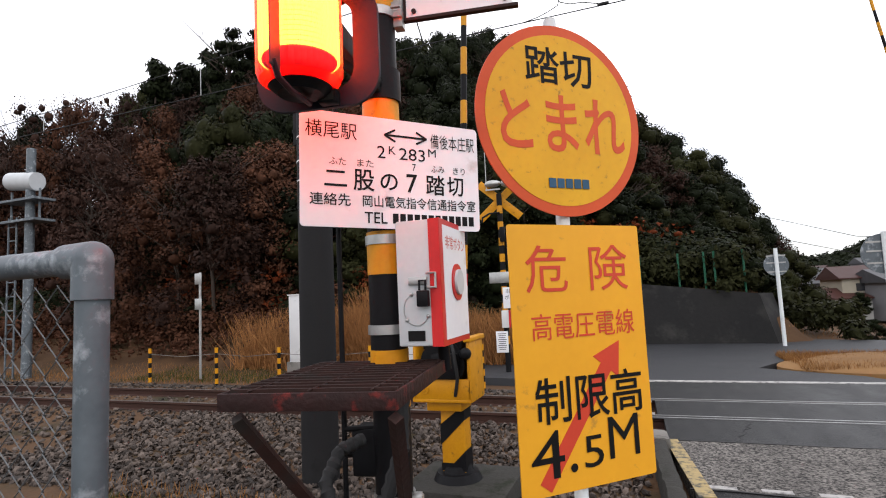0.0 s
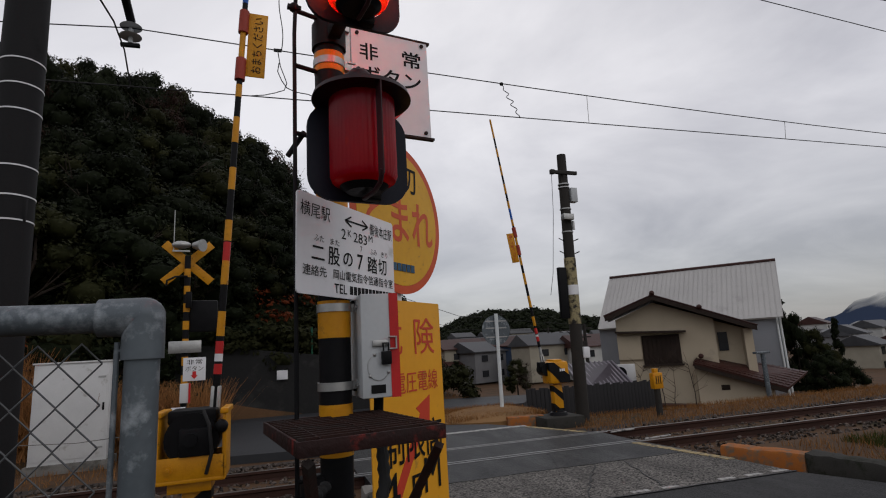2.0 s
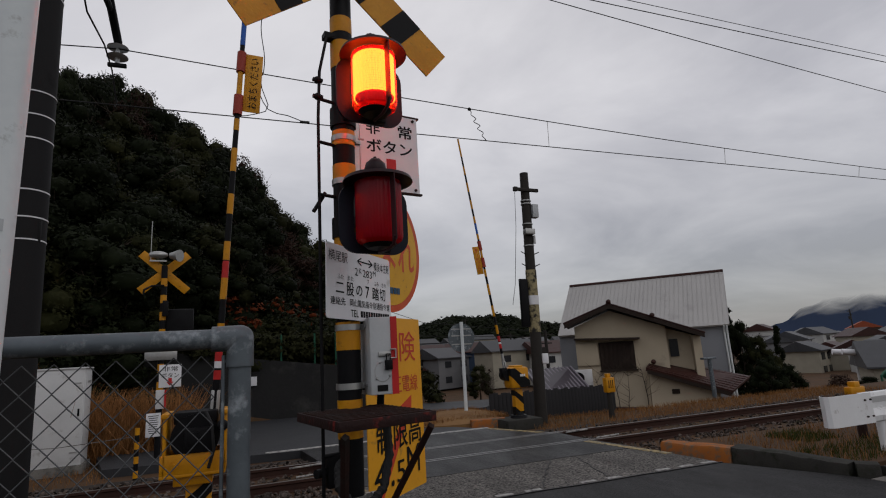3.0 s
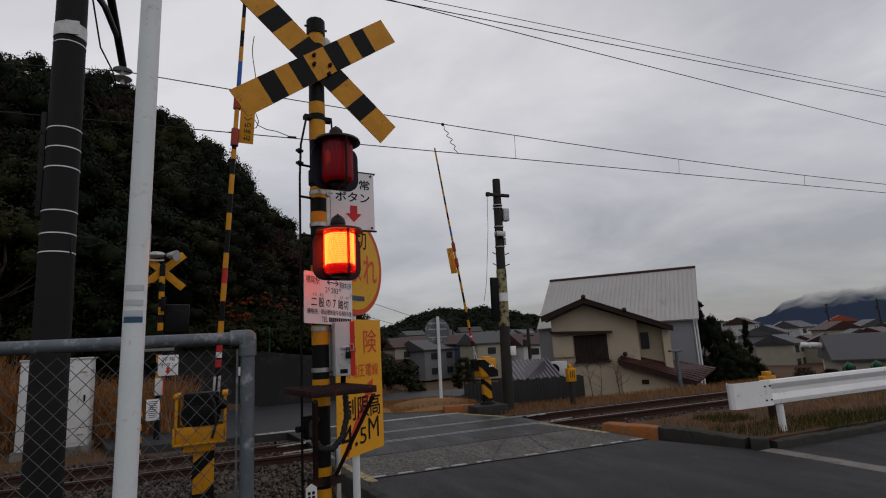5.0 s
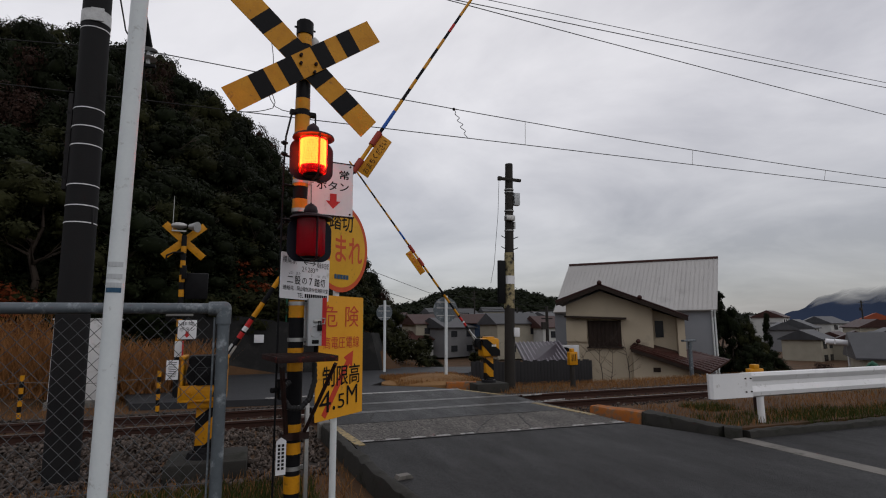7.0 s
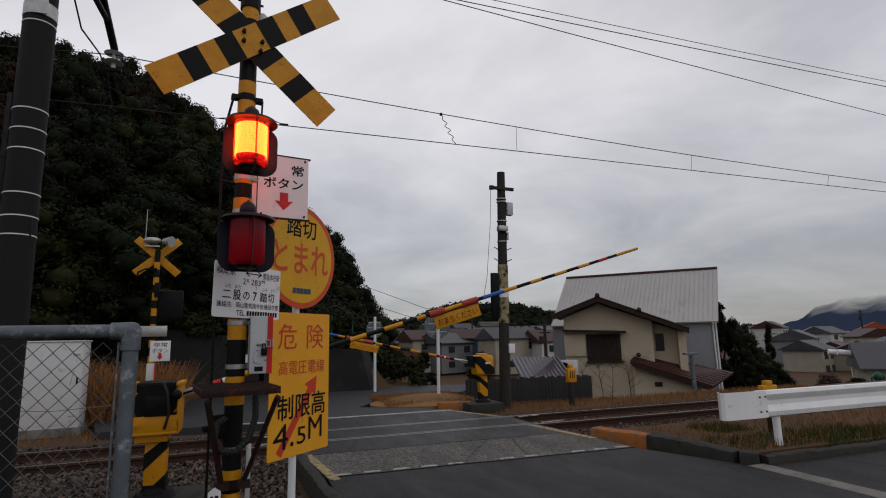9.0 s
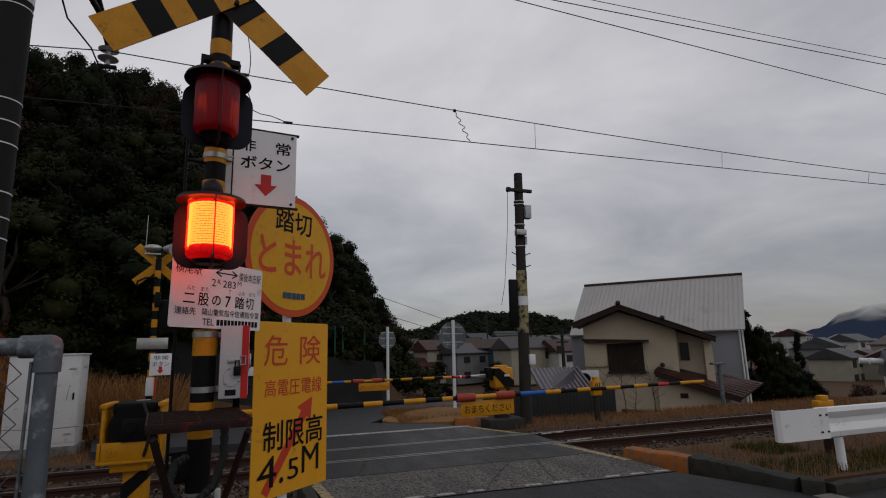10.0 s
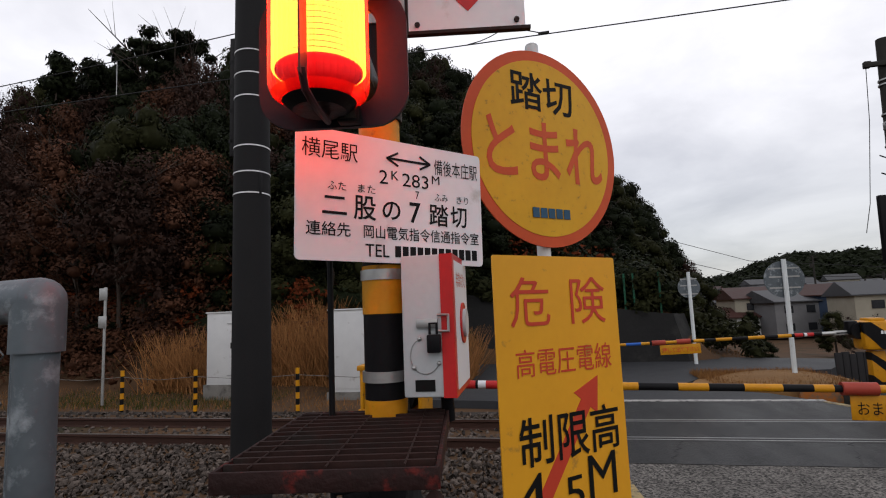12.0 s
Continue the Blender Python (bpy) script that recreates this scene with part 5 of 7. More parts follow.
for x in (-2.0, -4.0):
    bm = B(); rod(bm, (x, 0.03, -0.3), (x, 0.03, 1.63), 0.026, 0.026, 16)
    part("intermediate_post", bm, GALV, fence)


def build_mesh_wires():
    verts, faces = [], []
    pitch, step, r = 0.041, 0.0445, 0.0019
    def seg(a, b):
        a, b = Vector(a), Vector(b)
        d = (b - a).normalized()
        u = d.cross(Vector((0, 1, 0))).normalized() * r
        v = d.cross(u).normalized() * r
        i = len(verts)
        for p in (a, b):
            for q in (u, v, -u, -v):
                verts.append(tuple(p + q))
        for k in range(4):
            faces.append((i + k, i + (k + 1) % 4, i + 4 + (k + 1) % 4, i + 4 + k))
    n = int(4.4 / pitch)
    for k in range(n):
        x0 = -0.1 - pitch * k
        rows = int(1.5 / step)
        for j in range(rows):
            s = 1 if (j + k) % 2 else -1
            za, zb = 1.6 - j * step, 1.6 - (j + 1) * step
            off = 0.0022
            seg((x0 + s * pitch / 2, off * s, za), (x0 - s * pitch / 2, -off * s, zb))
    return raw_mesh("mesh", verts, faces, WIRE_MESH)


part("mesh", build_mesh_wires(), None, fence, "diamond chain-link wire")["kind"] = "stuff"
bm = B(); rod(bm, (-0.02, 0.006, 0.62), (-4.5, 0.006, 0.62), 0.0025, None, 6)
part("tension_wire", bm, WIRE_MESH, fence, "thin straight tension wire")



# ---- trackside cabinets and bollards ----
def cabinet(x, y, w, d, h, rz, label, z=-0.05):
    c = thing("equipment_cabinet", label, "cabinet", pose(x, y, z, 0, 0, rz), "trackside cabinets")
    bm = B(); box(bm, (0, 0, 0.06), (w + 0.1, d + 0.1, 0.36), None, 0.01)
    part("plinth", bm, CONCRETE, c)
    bm = B(); box(bm, (0, 0, 0.2 + h / 2), (w, d, h), None, 0.012)
    body = part("body", bm, CABINET, c)
    bm = B(); box(bm, (0, 0, 0.2 + h + 0.012), (w + 0.05, d + 0.05, 0.03), None, 0.008)
    part("roof", bm, CABINET, c)
    bm = B(); box(bm, (0, -d / 2 - 0.006, 0.2 + h * 0.52), (w - 0.06, 0.012, h * 0.92), None, 0.004)
    door = part("door", bm, CABINET, c, "flat cabinet door")
    bm = B(); box(bm, (w / 2 - 0.08, -d / 2 - 0.02, 0.2 + h * 0.55), (0.03, 0.02, 0.13), None, 0.004)
    part("handle", bm, BLACK, door)
    for dz in (0.15, 0.85):
        bm = B(); box(bm, (w / 2 - 0.12, -d / 2 - 0.018, 0.2 + h * dz), (0.12, 0.014, 0.025))
        part("hinge", bm, STEEL, door)
    bm = B(); box(bm, (w / 2 + 0.004, 0.0, 0.2 + h * 0.5), (0.008, d - 0.08, h * 0.9), None, 0.003)
    sd = part("side_door", bm, CABINET, c)
    for k in range(3):
        bm = B(); box(bm, (w / 2 + 0.009, -0.12 + 0.12 * k, 0.2 + h * 0.86), (0.004, 0.06, 0.05))
        part("vent", bm, STEEL, sd)
    return c


cabinet(-4.3, 10.0, 1.15, 0.62, 1.72, 4, "white steel equipment cabinet on a concrete base", -0.22)
cabinet(-7.45, 10.0, 0.7, 0.55, 1.6, 0, "tall narrow white steel equipment cabinet")


def bollard(x, y):
    b = thing("rope_post", "short yellow and black post holding a rope", "bollard", pose(x, y, -0.14), "rope posts by the track")
    bm = B(); rod(bm, (0, 0, -0.1), (0, 0, 0.82), 0.035, 0.035, 12)
    part("post", bm, BLACK, b)
    for z in (0.05, 0.27, 0.49, 0.71):
        bm = B(); rod(bm, (0, 0, z), (0, 0, z + 0.11), 0.0365, 0.0365, 12)
        part("band", bm, YELLOW, b)
    return b


spots = [(-10.6, 8.3), (-8.62, 8.27), (-6.92, 8.2), (-4.84, 8.25), (-2.6, 8.25)]
first = bollard(*spots[0])
for x, y in spots[1:]:
    copy_thing(first, pose(x, y, -0.14))
bm = B()
for a, b in zip(spots, spots[1:]):
    mid = ((a[0] + b[0]) / 2, (a[1] + b[1]) / 2, 0.49)
    tube(bm, [(*a, 0.55), mid, (*b, 0.55)], 0.006, 6)
solid("rope", bm, CONCRETE, "pale sagging rope between the short posts", "rope")

tp = thing("marker_post", "thin grey post with two small plates", "post", pose(-9.7, 8.9, -0.1))
bm = B(); rod(bm, (0, 0, 0), (0, 0, 2.5), 0.03, None, 8)
part("post", bm, STEEL, tp)
for z in (2.35, 1.75):
    bm = B(); box(bm, (-0.02, -0.04, z), (0.2, 0.02, 0.26), None, 0.003)
    part("plate", bm, STEEL, tp)

sg = thing("signal_equipment_mast", "grey mast with a white housing and ladder beside the line", "signal mast", pose(-15.9, 8.9, -0.1))
bm = B(); rod(bm, (0, 0, -0.2), (0, 0, 4.9), 0.11, 0.1, 14)
part("mast", bm, GALV, sg)
bm = B(); rod(bm, (-0.75, 0, 4.25), (0.25, 0, 4.15), 0.2, 0.2, 16)
part("housing", bm, BOX_GREY, sg, "pale grey rounded housing")
bm = B()
for z in (3.3, 3.75):
    box(bm, (-0.1, 0, z), (1.3, 0.5, 0.05))
for x in (-0.7, 0.35):
    rod(bm, (x, 0, 3.3), (x, 0, 4.0), 0.03, None, 6)
part("platform", bm, GALV, sg)
bm = B()
for x in (-0.62, -0.32):
    rod(bm, (x, -0.1, -0.1), (x, -0.1, 3.4), 0.025, None, 6)
for k in range(11):
    rod(bm, (-0.62, -0.1, 0.2 + 0.3 * k), (-0.32, -0.1, 0.2 + 0.3 * k), 0.015, None, 6)
part("ladder", bm, GALV, sg)

sg.scale = (1.15, 1.15, 1.31)


# ---- overhead wires ----
def wire(name, pts, r, label):
    bm = B()
    tube(bm, pts, r, 6)
    return solid(name, bm, RUBBER, label, "overhead wire")


def sag(x0, x1, y, z, drop, n=16):
    return [(x0 + (x1 - x0) * k / n, y, z - drop * 4 * (k / n) * (1 - k / n)) for k in range(n + 1)]


def messenger_z(x):
    k = (x + 2.9) / 44.0
    return 6.55 - 0.7 * 4 * k * (1 - k) if x > -2.9 else 6.55 - 0.8 * 4 * (-k) * (1 + k)


xs_w = [-46.9 + 2.2 * k for k in range(41)]
wire("messenger_wire", [(x, 6.75 + 0.006 * max(0, x), messenger_z(x)) for x in xs_w], 0.009, "dark catenary messenger wire over the track")
wire("contact_wire", [(x, 6.74 + 0.012 * max(0, x), 5.6) for x in (-46.9, -25, -2.9, 8, 20, 41)], 0.009, "dark contact wire over the track")
for x in (-17, -12.0, -7.5, 4.83, 9.71, 14.6, 19.5):
    bm = B(); rod(bm, (x, 6.76 + 0.01 * max(0, x), 5.6), (x, 6.75 + 0.006 * max(0, x), messenger_z(x)), 0.006, None, 5)
    solid("dropper", bm, STEEL, "thin dropper between the catenary wires", "overhead wire")
bm = B()
pts = [Vector((3.08 + 0.3 * k / 30, 6.78, messenger_z(3.08) - (messenger_z(3.08) - 5.6) * k / 30)) + Vector((0.05 * math.sin(k * 0.9) * math.sin(k * 0.1), 0, 0)) for k in range(31)]
tube(bm, pts, 0.008, 5); ball(bm, pts[0], 0.035)
solid("jumper_coil", bm, RUBBER, "curly jumper cable between the wires", "overhead wire")
bm = B()
tube(bm, [(-0.75 - 0.03 * math.sin(k * 0.5), 6.75, 7.6 - (7.6 - messenger_z(-0.8)) * k / 12) for k in range(13)], 0.008, 5)
loop = [(-0.8, messenger_z(-0.8)), (-0.76, 6.15), (-0.7, 5.98), (-0.66, 5.86), (-0.7, 5.74), (-0.84, 5.68), (-1.0, 5.63), (-1.2, 5.6)]
tube(bm, [(x, 6.75, z) for x, z in loop], 0.008, 5)
loop = [(-0.78, 6.2), (-0.8, 6.05), (-0.74, 5.9), (-0.66, 5.78), (-0.52, 5.72), (-0.34, 5.7), (-0.22, 5.66), (-0.08, 5.61)]
tube(bm, [(x, 6.745, z) for x, z in loop], 0.008, 5); box(bm, (-0.06, 6.74, 5.61), (0.16, 0.03, 0.03)); box(bm, (-0.8, 6.75, messenger_z(-0.8)), (0.12, 0.04, 0.04))
solid("jumper_loop", bm, RUBBER, "looped jumper cable on the contact wire", "overhead wire")
wire("feeder_wire", [(x, 4.334 + 0.053 * x, 7.235 - 0.031 * x + 0.00047 * max(0, x) ** 2) for x in (-30, -15, 0, 5, 10, 15, 20, 27, 38)], 0.008, "dark feeder wire high beside the track")
wire("feeder_wire", sag(-34.2, 50.9, 4.29, 7.8, 0.72, 24), 0.008, "dark feeder wire high beside the track")
wire("feeder_wire", sag(-34.2, 50.9, 4.17, 7.83, 0.705, 24), 0.006, "thin dark feeder wire high beside the track")


# ---- guard rail ----
gr = thing("guard_rail", "white painted steel guard rail with a rounded end", "guard rail", pose(5.35, 2.5, 0))
prof = [(0.0, 0.80), (-0.03, 0.79), (-0.045, 0.745), (-0.02, 0.69), (0.01, 0.665), (0.01, 0.60), (-0.02, 0.575), (-0.045, 0.52), (-0.03, 0.46), (0.0, 0.44), (0.008, 0.44), (-0.022, 0.465), (-0.035, 0.52), (-0.012, 0.57), (0.018, 0.6), (0.018, 0.665), (-0.012, 0.695), (-0.035, 0.745), (-0.022, 0.785), (0.008, 0.80)]
bm = B()
prism(bm, [(-a, z) for a, z in prof], 0.6, 26, Matrix(((0, 1, 0, 0), (-1, 0, 0, 0), (0, 0, 1, 0), (0, 0, 0, 1))))
part("beam", bm, GUARD_WHITE, gr, "corrugated white beam")
bm = B()
pts = [(0.75, -0.055), (0.1, -0.055), (0.03, -0.04), (0.0, 0.0), (0.02, 0.06), (0.07, 0.1), (0.075, 0.09), (0.03, 0.05), (0.012, 0.0), (0.04, -0.03), (0.1, -0.043), (0.75, -0.043)]
slab(bm, pts, 0.45, 0.80)
part("end_piece", bm, GUARD_WHITE, gr, "smooth curved end piece")
for x in (0.62, 0.72):
    for z in (0.53, 0.72):
        bm = B(); rod(bm, (x, -0.05, z), (x, -0.072, z), 0.012, 0.01, 8)
        part("bolt", bm, RUST, gr)
for k in range(7):
    x = 1.0 + 3.0 * k
    bm = B(); rod(bm, (x, 0.05, -0.3), (x, 0.05, 0.62), 0.05, 0.05, 14)
    part("post", bm, GUARD_WHITE, gr)
lm = thing("boundary_post", "rusty post with a yellow top beyond the guard rail", "post", pose(7.15, 3.3, 0))
bm = B(); rod(bm, (0, 0, -0.2), (0, 0, 0.66), 0.06, 0.06, 10)
part("post", bm, RUST, lm)
bm = B(); box(bm, (0, 0, 0.71), (0.3, 0.1, 0.1), None, 0.01); box(bm, (0, 0, 0.79), (0.12, 0.1, 0.08), None, 0.01)
part("yellow_top", bm, YELLOW, lm)
yp = thing("marker_post", "dark post with a small yellow box", "post", pose(7.1, 8.8, -0.1))
bm = B(); rod(bm, (0, 0, -0.3), (0, 0, 0.62), 0.075, 0.065, 10)
part("post", bm, WOOD_POLE, yp)
bm = B(); box(bm, (0, -0.02, 0.72), (0.24, 0.14, 0.34), None, 0.012); box(bm, (0, 0, 0.93), (0.1, 0.1, 0.1), None, 0.01)
bx2 = part("yellow_box", bm, YELLOW, yp, "yellow box")
bars("label_bar", LETTER_BLACK, yp, 0, 0.74, 0.16, 0.18, 3, -0.093, 0.6)


# ---- retaining wall and far side ----
bm = B()
slab(bm, [(-3.6, 15.0), (3.3, 14.62), (3.75, 15.4), (3.9, 17.5), (3.5, 17.5), (3.2, 15.3), (-3.6, 15.6)], -0.3, 1.25)
for v in bm.verts:
    if v.co.z > 1:
        v.co.z += max(0.0, (3.4 - v.co.x)) * 0.13
        v.co.y += 0.3
        if v.co.x > 3:
            v.co.x -= 0.35
solid("retaining_wall", bm, WALL_DARK, "dark streaked concrete retaining wall under the wooded hill", "wall", "structure")
netf = thing("green_net_fence", "thin green fence posts on top of the retaining wall", "fence")
for x in (0.1, 1.1, 1.75, 2.0, 2.7):
    bm = B(); rod(bm, (x, 15.2, 1.2), (x, 15.2, 2.45), 0.03, None, 6)
    part("post", bm, GREEN_NET, netf)


# ---- plants ----
def clump_core():
    bm = B()
    bmesh.ops.create_icosphere(bm, subdivisions=1, radius=1.0)
    v = np.array([p.co[:] for p in bm.verts])
    f = np.array([[p.index for p in q.verts] for q in bm.faces])
    bm.free()
    return v, f


CORE_V, CORE_F = clump_core()


def foliage(rng, centres, radii, per, size, core=0.76, squash=0.8):
    """Uneven leafy clumps: a lumpy core wrapped in small pointed sprays of leaves."""
    n, k = len(centres), len(CORE_V)
    cores = centres[:, None] + CORE_V[None] * (1 + rng.normal(0, 0.14, (n, k, 1))) * (radii * core)[:, None, None] * (1, 1, squash)
    faces = (CORE_F[None] + k * np.arange(n)[:, None, None]).reshape(-1, 3).tolist()
    c, r = np.repeat(centres, per, axis=0), np.repeat(radii, per)
    d = rng.normal(0, 1, c.shape)
    d[:, 2] = np.abs(d[:, 2]) * rng.choice((1, 1, 1, -1), len(r))
    d /= np.linalg.norm(d, axis=1)[:, None]
    p = c + d * (r * rng.uniform(0.72, 1.08, len(r)))[:, None] * (1, 1, squash)
    nrm = d + (0, 0, 0.35) + rng.normal(0, 0.45, d.shape)
    nrm /= np.linalg.norm(nrm, axis=1)[:, None]
    u = np.cross(nrm, rng.normal(0, 1, d.shape))
    u /= np.linalg.norm(u, axis=1)[:, None]
    v = np.cross(nrm, u)
    a = np.arange(3) * math.pi / 1.5
    reach = size * rng.uniform(0.5, 1.5, (len(r), 1)) * rng.uniform(0.5, 1.3, (len(r), 3))
    sprays = p[:, None] + u[:, None] * (np.cos(a) * reach)[..., None] + v[:, None] * (np.sin(a) * reach)[..., None]
    faces += (np.arange(len(r) * 3).reshape(-1, 3) + n * k).tolist()
    return np.vstack((cores.reshape(-1, 3), sprays.reshape(-1, 3))), faces


def quads(n, base=0):
    return (np.arange(n * 4).reshape(-1, 4) + base).tolist()


def crown_mesh(name, seed, w, clumps, per, size, material, top=0.6, low=0.08, core=0.76):
    """Crown of unit height and width w, made of uneven leafy clumps."""
    rng = np.random.default_rng(seed)
    a = rng.uniform(0, 6.283, clumps)
    t = rng.uniform(low, 0.93, clumps)
    rad = w / 2 * np.sin(np.pi * np.clip(t, 0.05, 1) ** top) ** 0.7 * rng.uniform(0.3, 1.0, clumps) ** 0.6
    c = np.column_stack((rad * np.cos(a), rad * np.sin(a), t))
    p, f = foliage(rng, c, rng.uniform(0.1, 0.19, clumps) * w, per, size, core)
    p[:, 2] *= 1.0 / p[:, 2].max()
    return smooth_mesh(name, p.tolist(), f, material)


def pine_mesh(name, seed, material):
    """Open pine crown: flat needle pads at the ends of a few limbs."""
    rng = np.random.default_rng(seed)
    n = 26
    t = rng.uniform(0.5, 0.97, n)
    a, rad = rng.uniform(0, 6.283, n), rng.uniform(0.03, 0.27, n) * (1.25 - t)
    c = np.column_stack((rad * np.cos(a) * 1.6, rad * np.sin(a) * 1.6, t))
    p, f = foliage(rng, c, rng.uniform(0.04, 0.085, n), 160, 0.011, 0.65, 0.45)
    p[:, 2] *= 1.0 / p[:, 2].max()
    return smooth_mesh(name, p.tolist(), f, material)


def trunk_mesh(name, seed, h, r, limbs, material=BARK):
    rng = random.Random(seed)
    bm = B()
    pts = [Vector((0, 0, -0.5))]
    for k in range(5):
        pts.append(Vector((rng.uniform(-0.12, 0.12) * h * 0.2 * k, rng.uniform(-0.12, 0.12) * h * 0.2 * k, h * (k + 1) / 5)))
    for k in range(5):
        rod(bm, pts[k], pts[k + 1], r * (1 - 0.17 * k), r * (1 - 0.17 * (k + 1)), 7)
    for k in range(limbs):
        z = rng.uniform(0.35, 0.95)
        i = min(4, int(z * 5))
        p = pts[i].lerp(pts[i + 1], z * 5 - i)
        a = rng.uniform(0, 6.28)
        l = h * rng.uniform(0.2, 0.42)
        q = p + Vector((math.cos(a) * l, math.sin(a) * l, l * rng.uniform(0.3, 0.9)))
        rod(bm, p, q, r * 0.35, r * 0.08, 5)
        for j in range(2):
            b = a + rng.uniform(-0.9, 0.9)
            s = p.lerp(q, rng.uniform(0.5, 0.9))
            rod(bm, s, s + Vector((math.cos(b), math.sin(b), rng.uniform(0.4, 1.2))) * l * 0.4, r * 0.13, r * 0.03, 4)
    return mesh_of(name, bm, material)


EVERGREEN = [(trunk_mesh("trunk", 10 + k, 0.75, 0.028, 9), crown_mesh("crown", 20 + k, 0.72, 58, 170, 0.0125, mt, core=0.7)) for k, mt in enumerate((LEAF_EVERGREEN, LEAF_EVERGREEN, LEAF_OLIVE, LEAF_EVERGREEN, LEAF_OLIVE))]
BROWNS = [(trunk_mesh("trunk", 30 + k, 0.8, 0.016, 16), crown_mesh("crown", 40 + k, 0.75, 56, 190, 0.0105, mt, core=0.32)) for k, mt in enumerate((LEAF_BROWN, LEAF_DARKBROWN, LEAF_DARKBROWN))]
BARES = [(trunk_mesh("trunk", 50 + k, 0.74, 0.008, 60), crown_mesh("crown", 60 + k, 0.55, 14, 60, 0.006, LEAF_DARKBROWN, core=0.3)) for k in range(2)]
CONIFER = [(trunk_mesh("trunk", 70, 0.95, 0.02, 0), crown_mesh("crown", 71, 0.4, 44, 120, 0.014, LEAF_EVERGREEN, 0.28))]
PINE = [(trunk_mesh("trunk", 72 + k, 0.9, 0.016, 12), pine_mesh("crown", 74 + k, LEAF_EVERGREEN)) for k in range(2)]


def tree(kind, x, y, z, height, seed, label, group, name="tree", wide=1.0):
    tr, cr = kind[seed % len(kind)]
    t = thing(name, label, name, pose(x, y, z, 0, 0, (seed * 77) % 360), group)
    t.scale = (height * wide, height * wide, height)
    part("trunk", tr, None, t)
    part("crown", cr, None, t)
    return t


def skyline(az):
    """Elevation in degrees of the wooded skyline against the bearing."""
    pts = [(-75, 13.0), (-59, 16.6), (-55, 19.0), (-49, 21.0), (-44, 23.4), (-40, 24.9), (-30, 26.4), (-20, 26.8), (-16, 26.8), (-12, 25.8), (-8.5, 23.9), (-4.2, 22.9), (-1.5, 22.1), (0.2, 19.8), (1.6, 16.4), (3.6, 15.6), (5.0, 13.0), (7.3, 12.7), (8.3, 11.7), (9.9, 8.6), (11.1, 5.7), (12, 4.0), (13.7, 3.2)]
    for (a, e), (b, f) in zip(pts, pts[1:]):
        if a <= az <= b:
            return e + (f - e) * (az - a) / (b - a) + (0.1 if az < -34 else 0.75 if az < 1.5 else 0.2)
    return 2.0


def hill_spot(az, d):
    return -0.5 + d * math.sin(radians(az)), -1.5 + d * math.cos(radians(az))


def plant_hill():
    rng = random.Random(8)
    n = 0
    # rows from the foot of the hill to its crest
    for dist, drop, step in ((17.5, 12.0, 3.6), (20.5, 8.6, 3.4), (24, 5.4, 3.2), (28, 2.6, 3.0), (32, 0.5, 2.5), (35, 0.0, 2.7)):
        az = -68.0
        while az < 11.0:
            az += step * rng.uniform(0.75, 1.25)
            d = dist * rng.uniform(0.94, 1.06)
            if az < -38:
                d *= 0.92 if dist < 26 else 1.1
            x, y = hill_spot(az, d)
            if x > -3.8 and y < 16.2 or y < 11.6:
                continue
            z = ground_height(x, y) - 0.25
            top = 1.5 + d * math.tan(radians(max(1.5, skyline(az) - drop + rng.uniform(-0.9, 0.7))))
            h = top - z
            if h < 1.6:
                continue
            h = min(h, 11.0)
            brown = rng.random() < (0.66 if az < -33 else 0.42 if az < -17 else 0.12)
            bare = dist > 30 and rng.random() < (0.3 if az < -48 else 0.08)
            kind = BARES if bare else BROWNS if brown else EVERGREEN
            label = "bare leafless tree on the hill" if bare else "brownish winter tree with sparse leaves" if brown else "dense dark evergreen tree on the hill"
            tree(kind, x, y, z, h, n, label, "hillside trees", wide=min(1.0, 5.2 / h))
            n += 1
    for az, d, up, kind, label in ((-47.3, 34, 1.6, CONIFER, "narrow dark conifer on the hill crest"), (-45.2, 35, 0.5, CONIFER, "narrow dark conifer on the hill crest"), (-38.6, 33, 1.7, PINE, "open dark pine on the hill crest"), (-36.9, 34, 1.3, PINE, "open dark pine on the hill crest"), (-40.2, 33, 1.0, PINE, "open dark pine on the hill crest"), (-42.6, 35, 0.9, CONIFER, "narrow dark conifer on the hill crest"), (-57.5, 34, 1.2, BARES, "bare leafless tree on the hill"), (-55.6, 35, 0.9, BARES, "bare leafless tree on the hill")):
        x, y = hill_spot(az, d)
        z = ground_height(x, y) - 0.25
        tree(kind, x, y, z, min(12.5, 1.5 + d * math.tan(radians(skyline(az) + up)) - z), n, label, "trees on the hill crest", wide=0.75)
        n += 1


plant_hill()

def scatter(name, label, category, seed, zones, material, size, lift, core, kind="stuff"):
    """Uncountable leaves, brush or grass over stretches of ground."""
    rng = np.random.default_rng(seed)
    allp, allf, base = [], [], 0
    for x0, x1, y0, y1, clumps, r0, r1, per in zones:
        c = np.column_stack((rng.uniform(x0, x1, clumps), rng.uniform(y0, y1, clumps), np.zeros(clumps)))
        c[:, 2] = [ground_height(px, py) + lift * rng.uniform(0.2, 1.0) for px, py in c[:, :2]]
        verts, faces = foliage(rng, c, rng.uniform(r0, r1, clumps), per, size, core, 0.7)
        allf += [[i + base for i in f] for f in faces]
        base += len(verts)
        allp.append(verts)
    return tagged(new(name, smooth_mesh(name, np.vstack(allp).tolist(), allf, material)), label, category, "", kind)


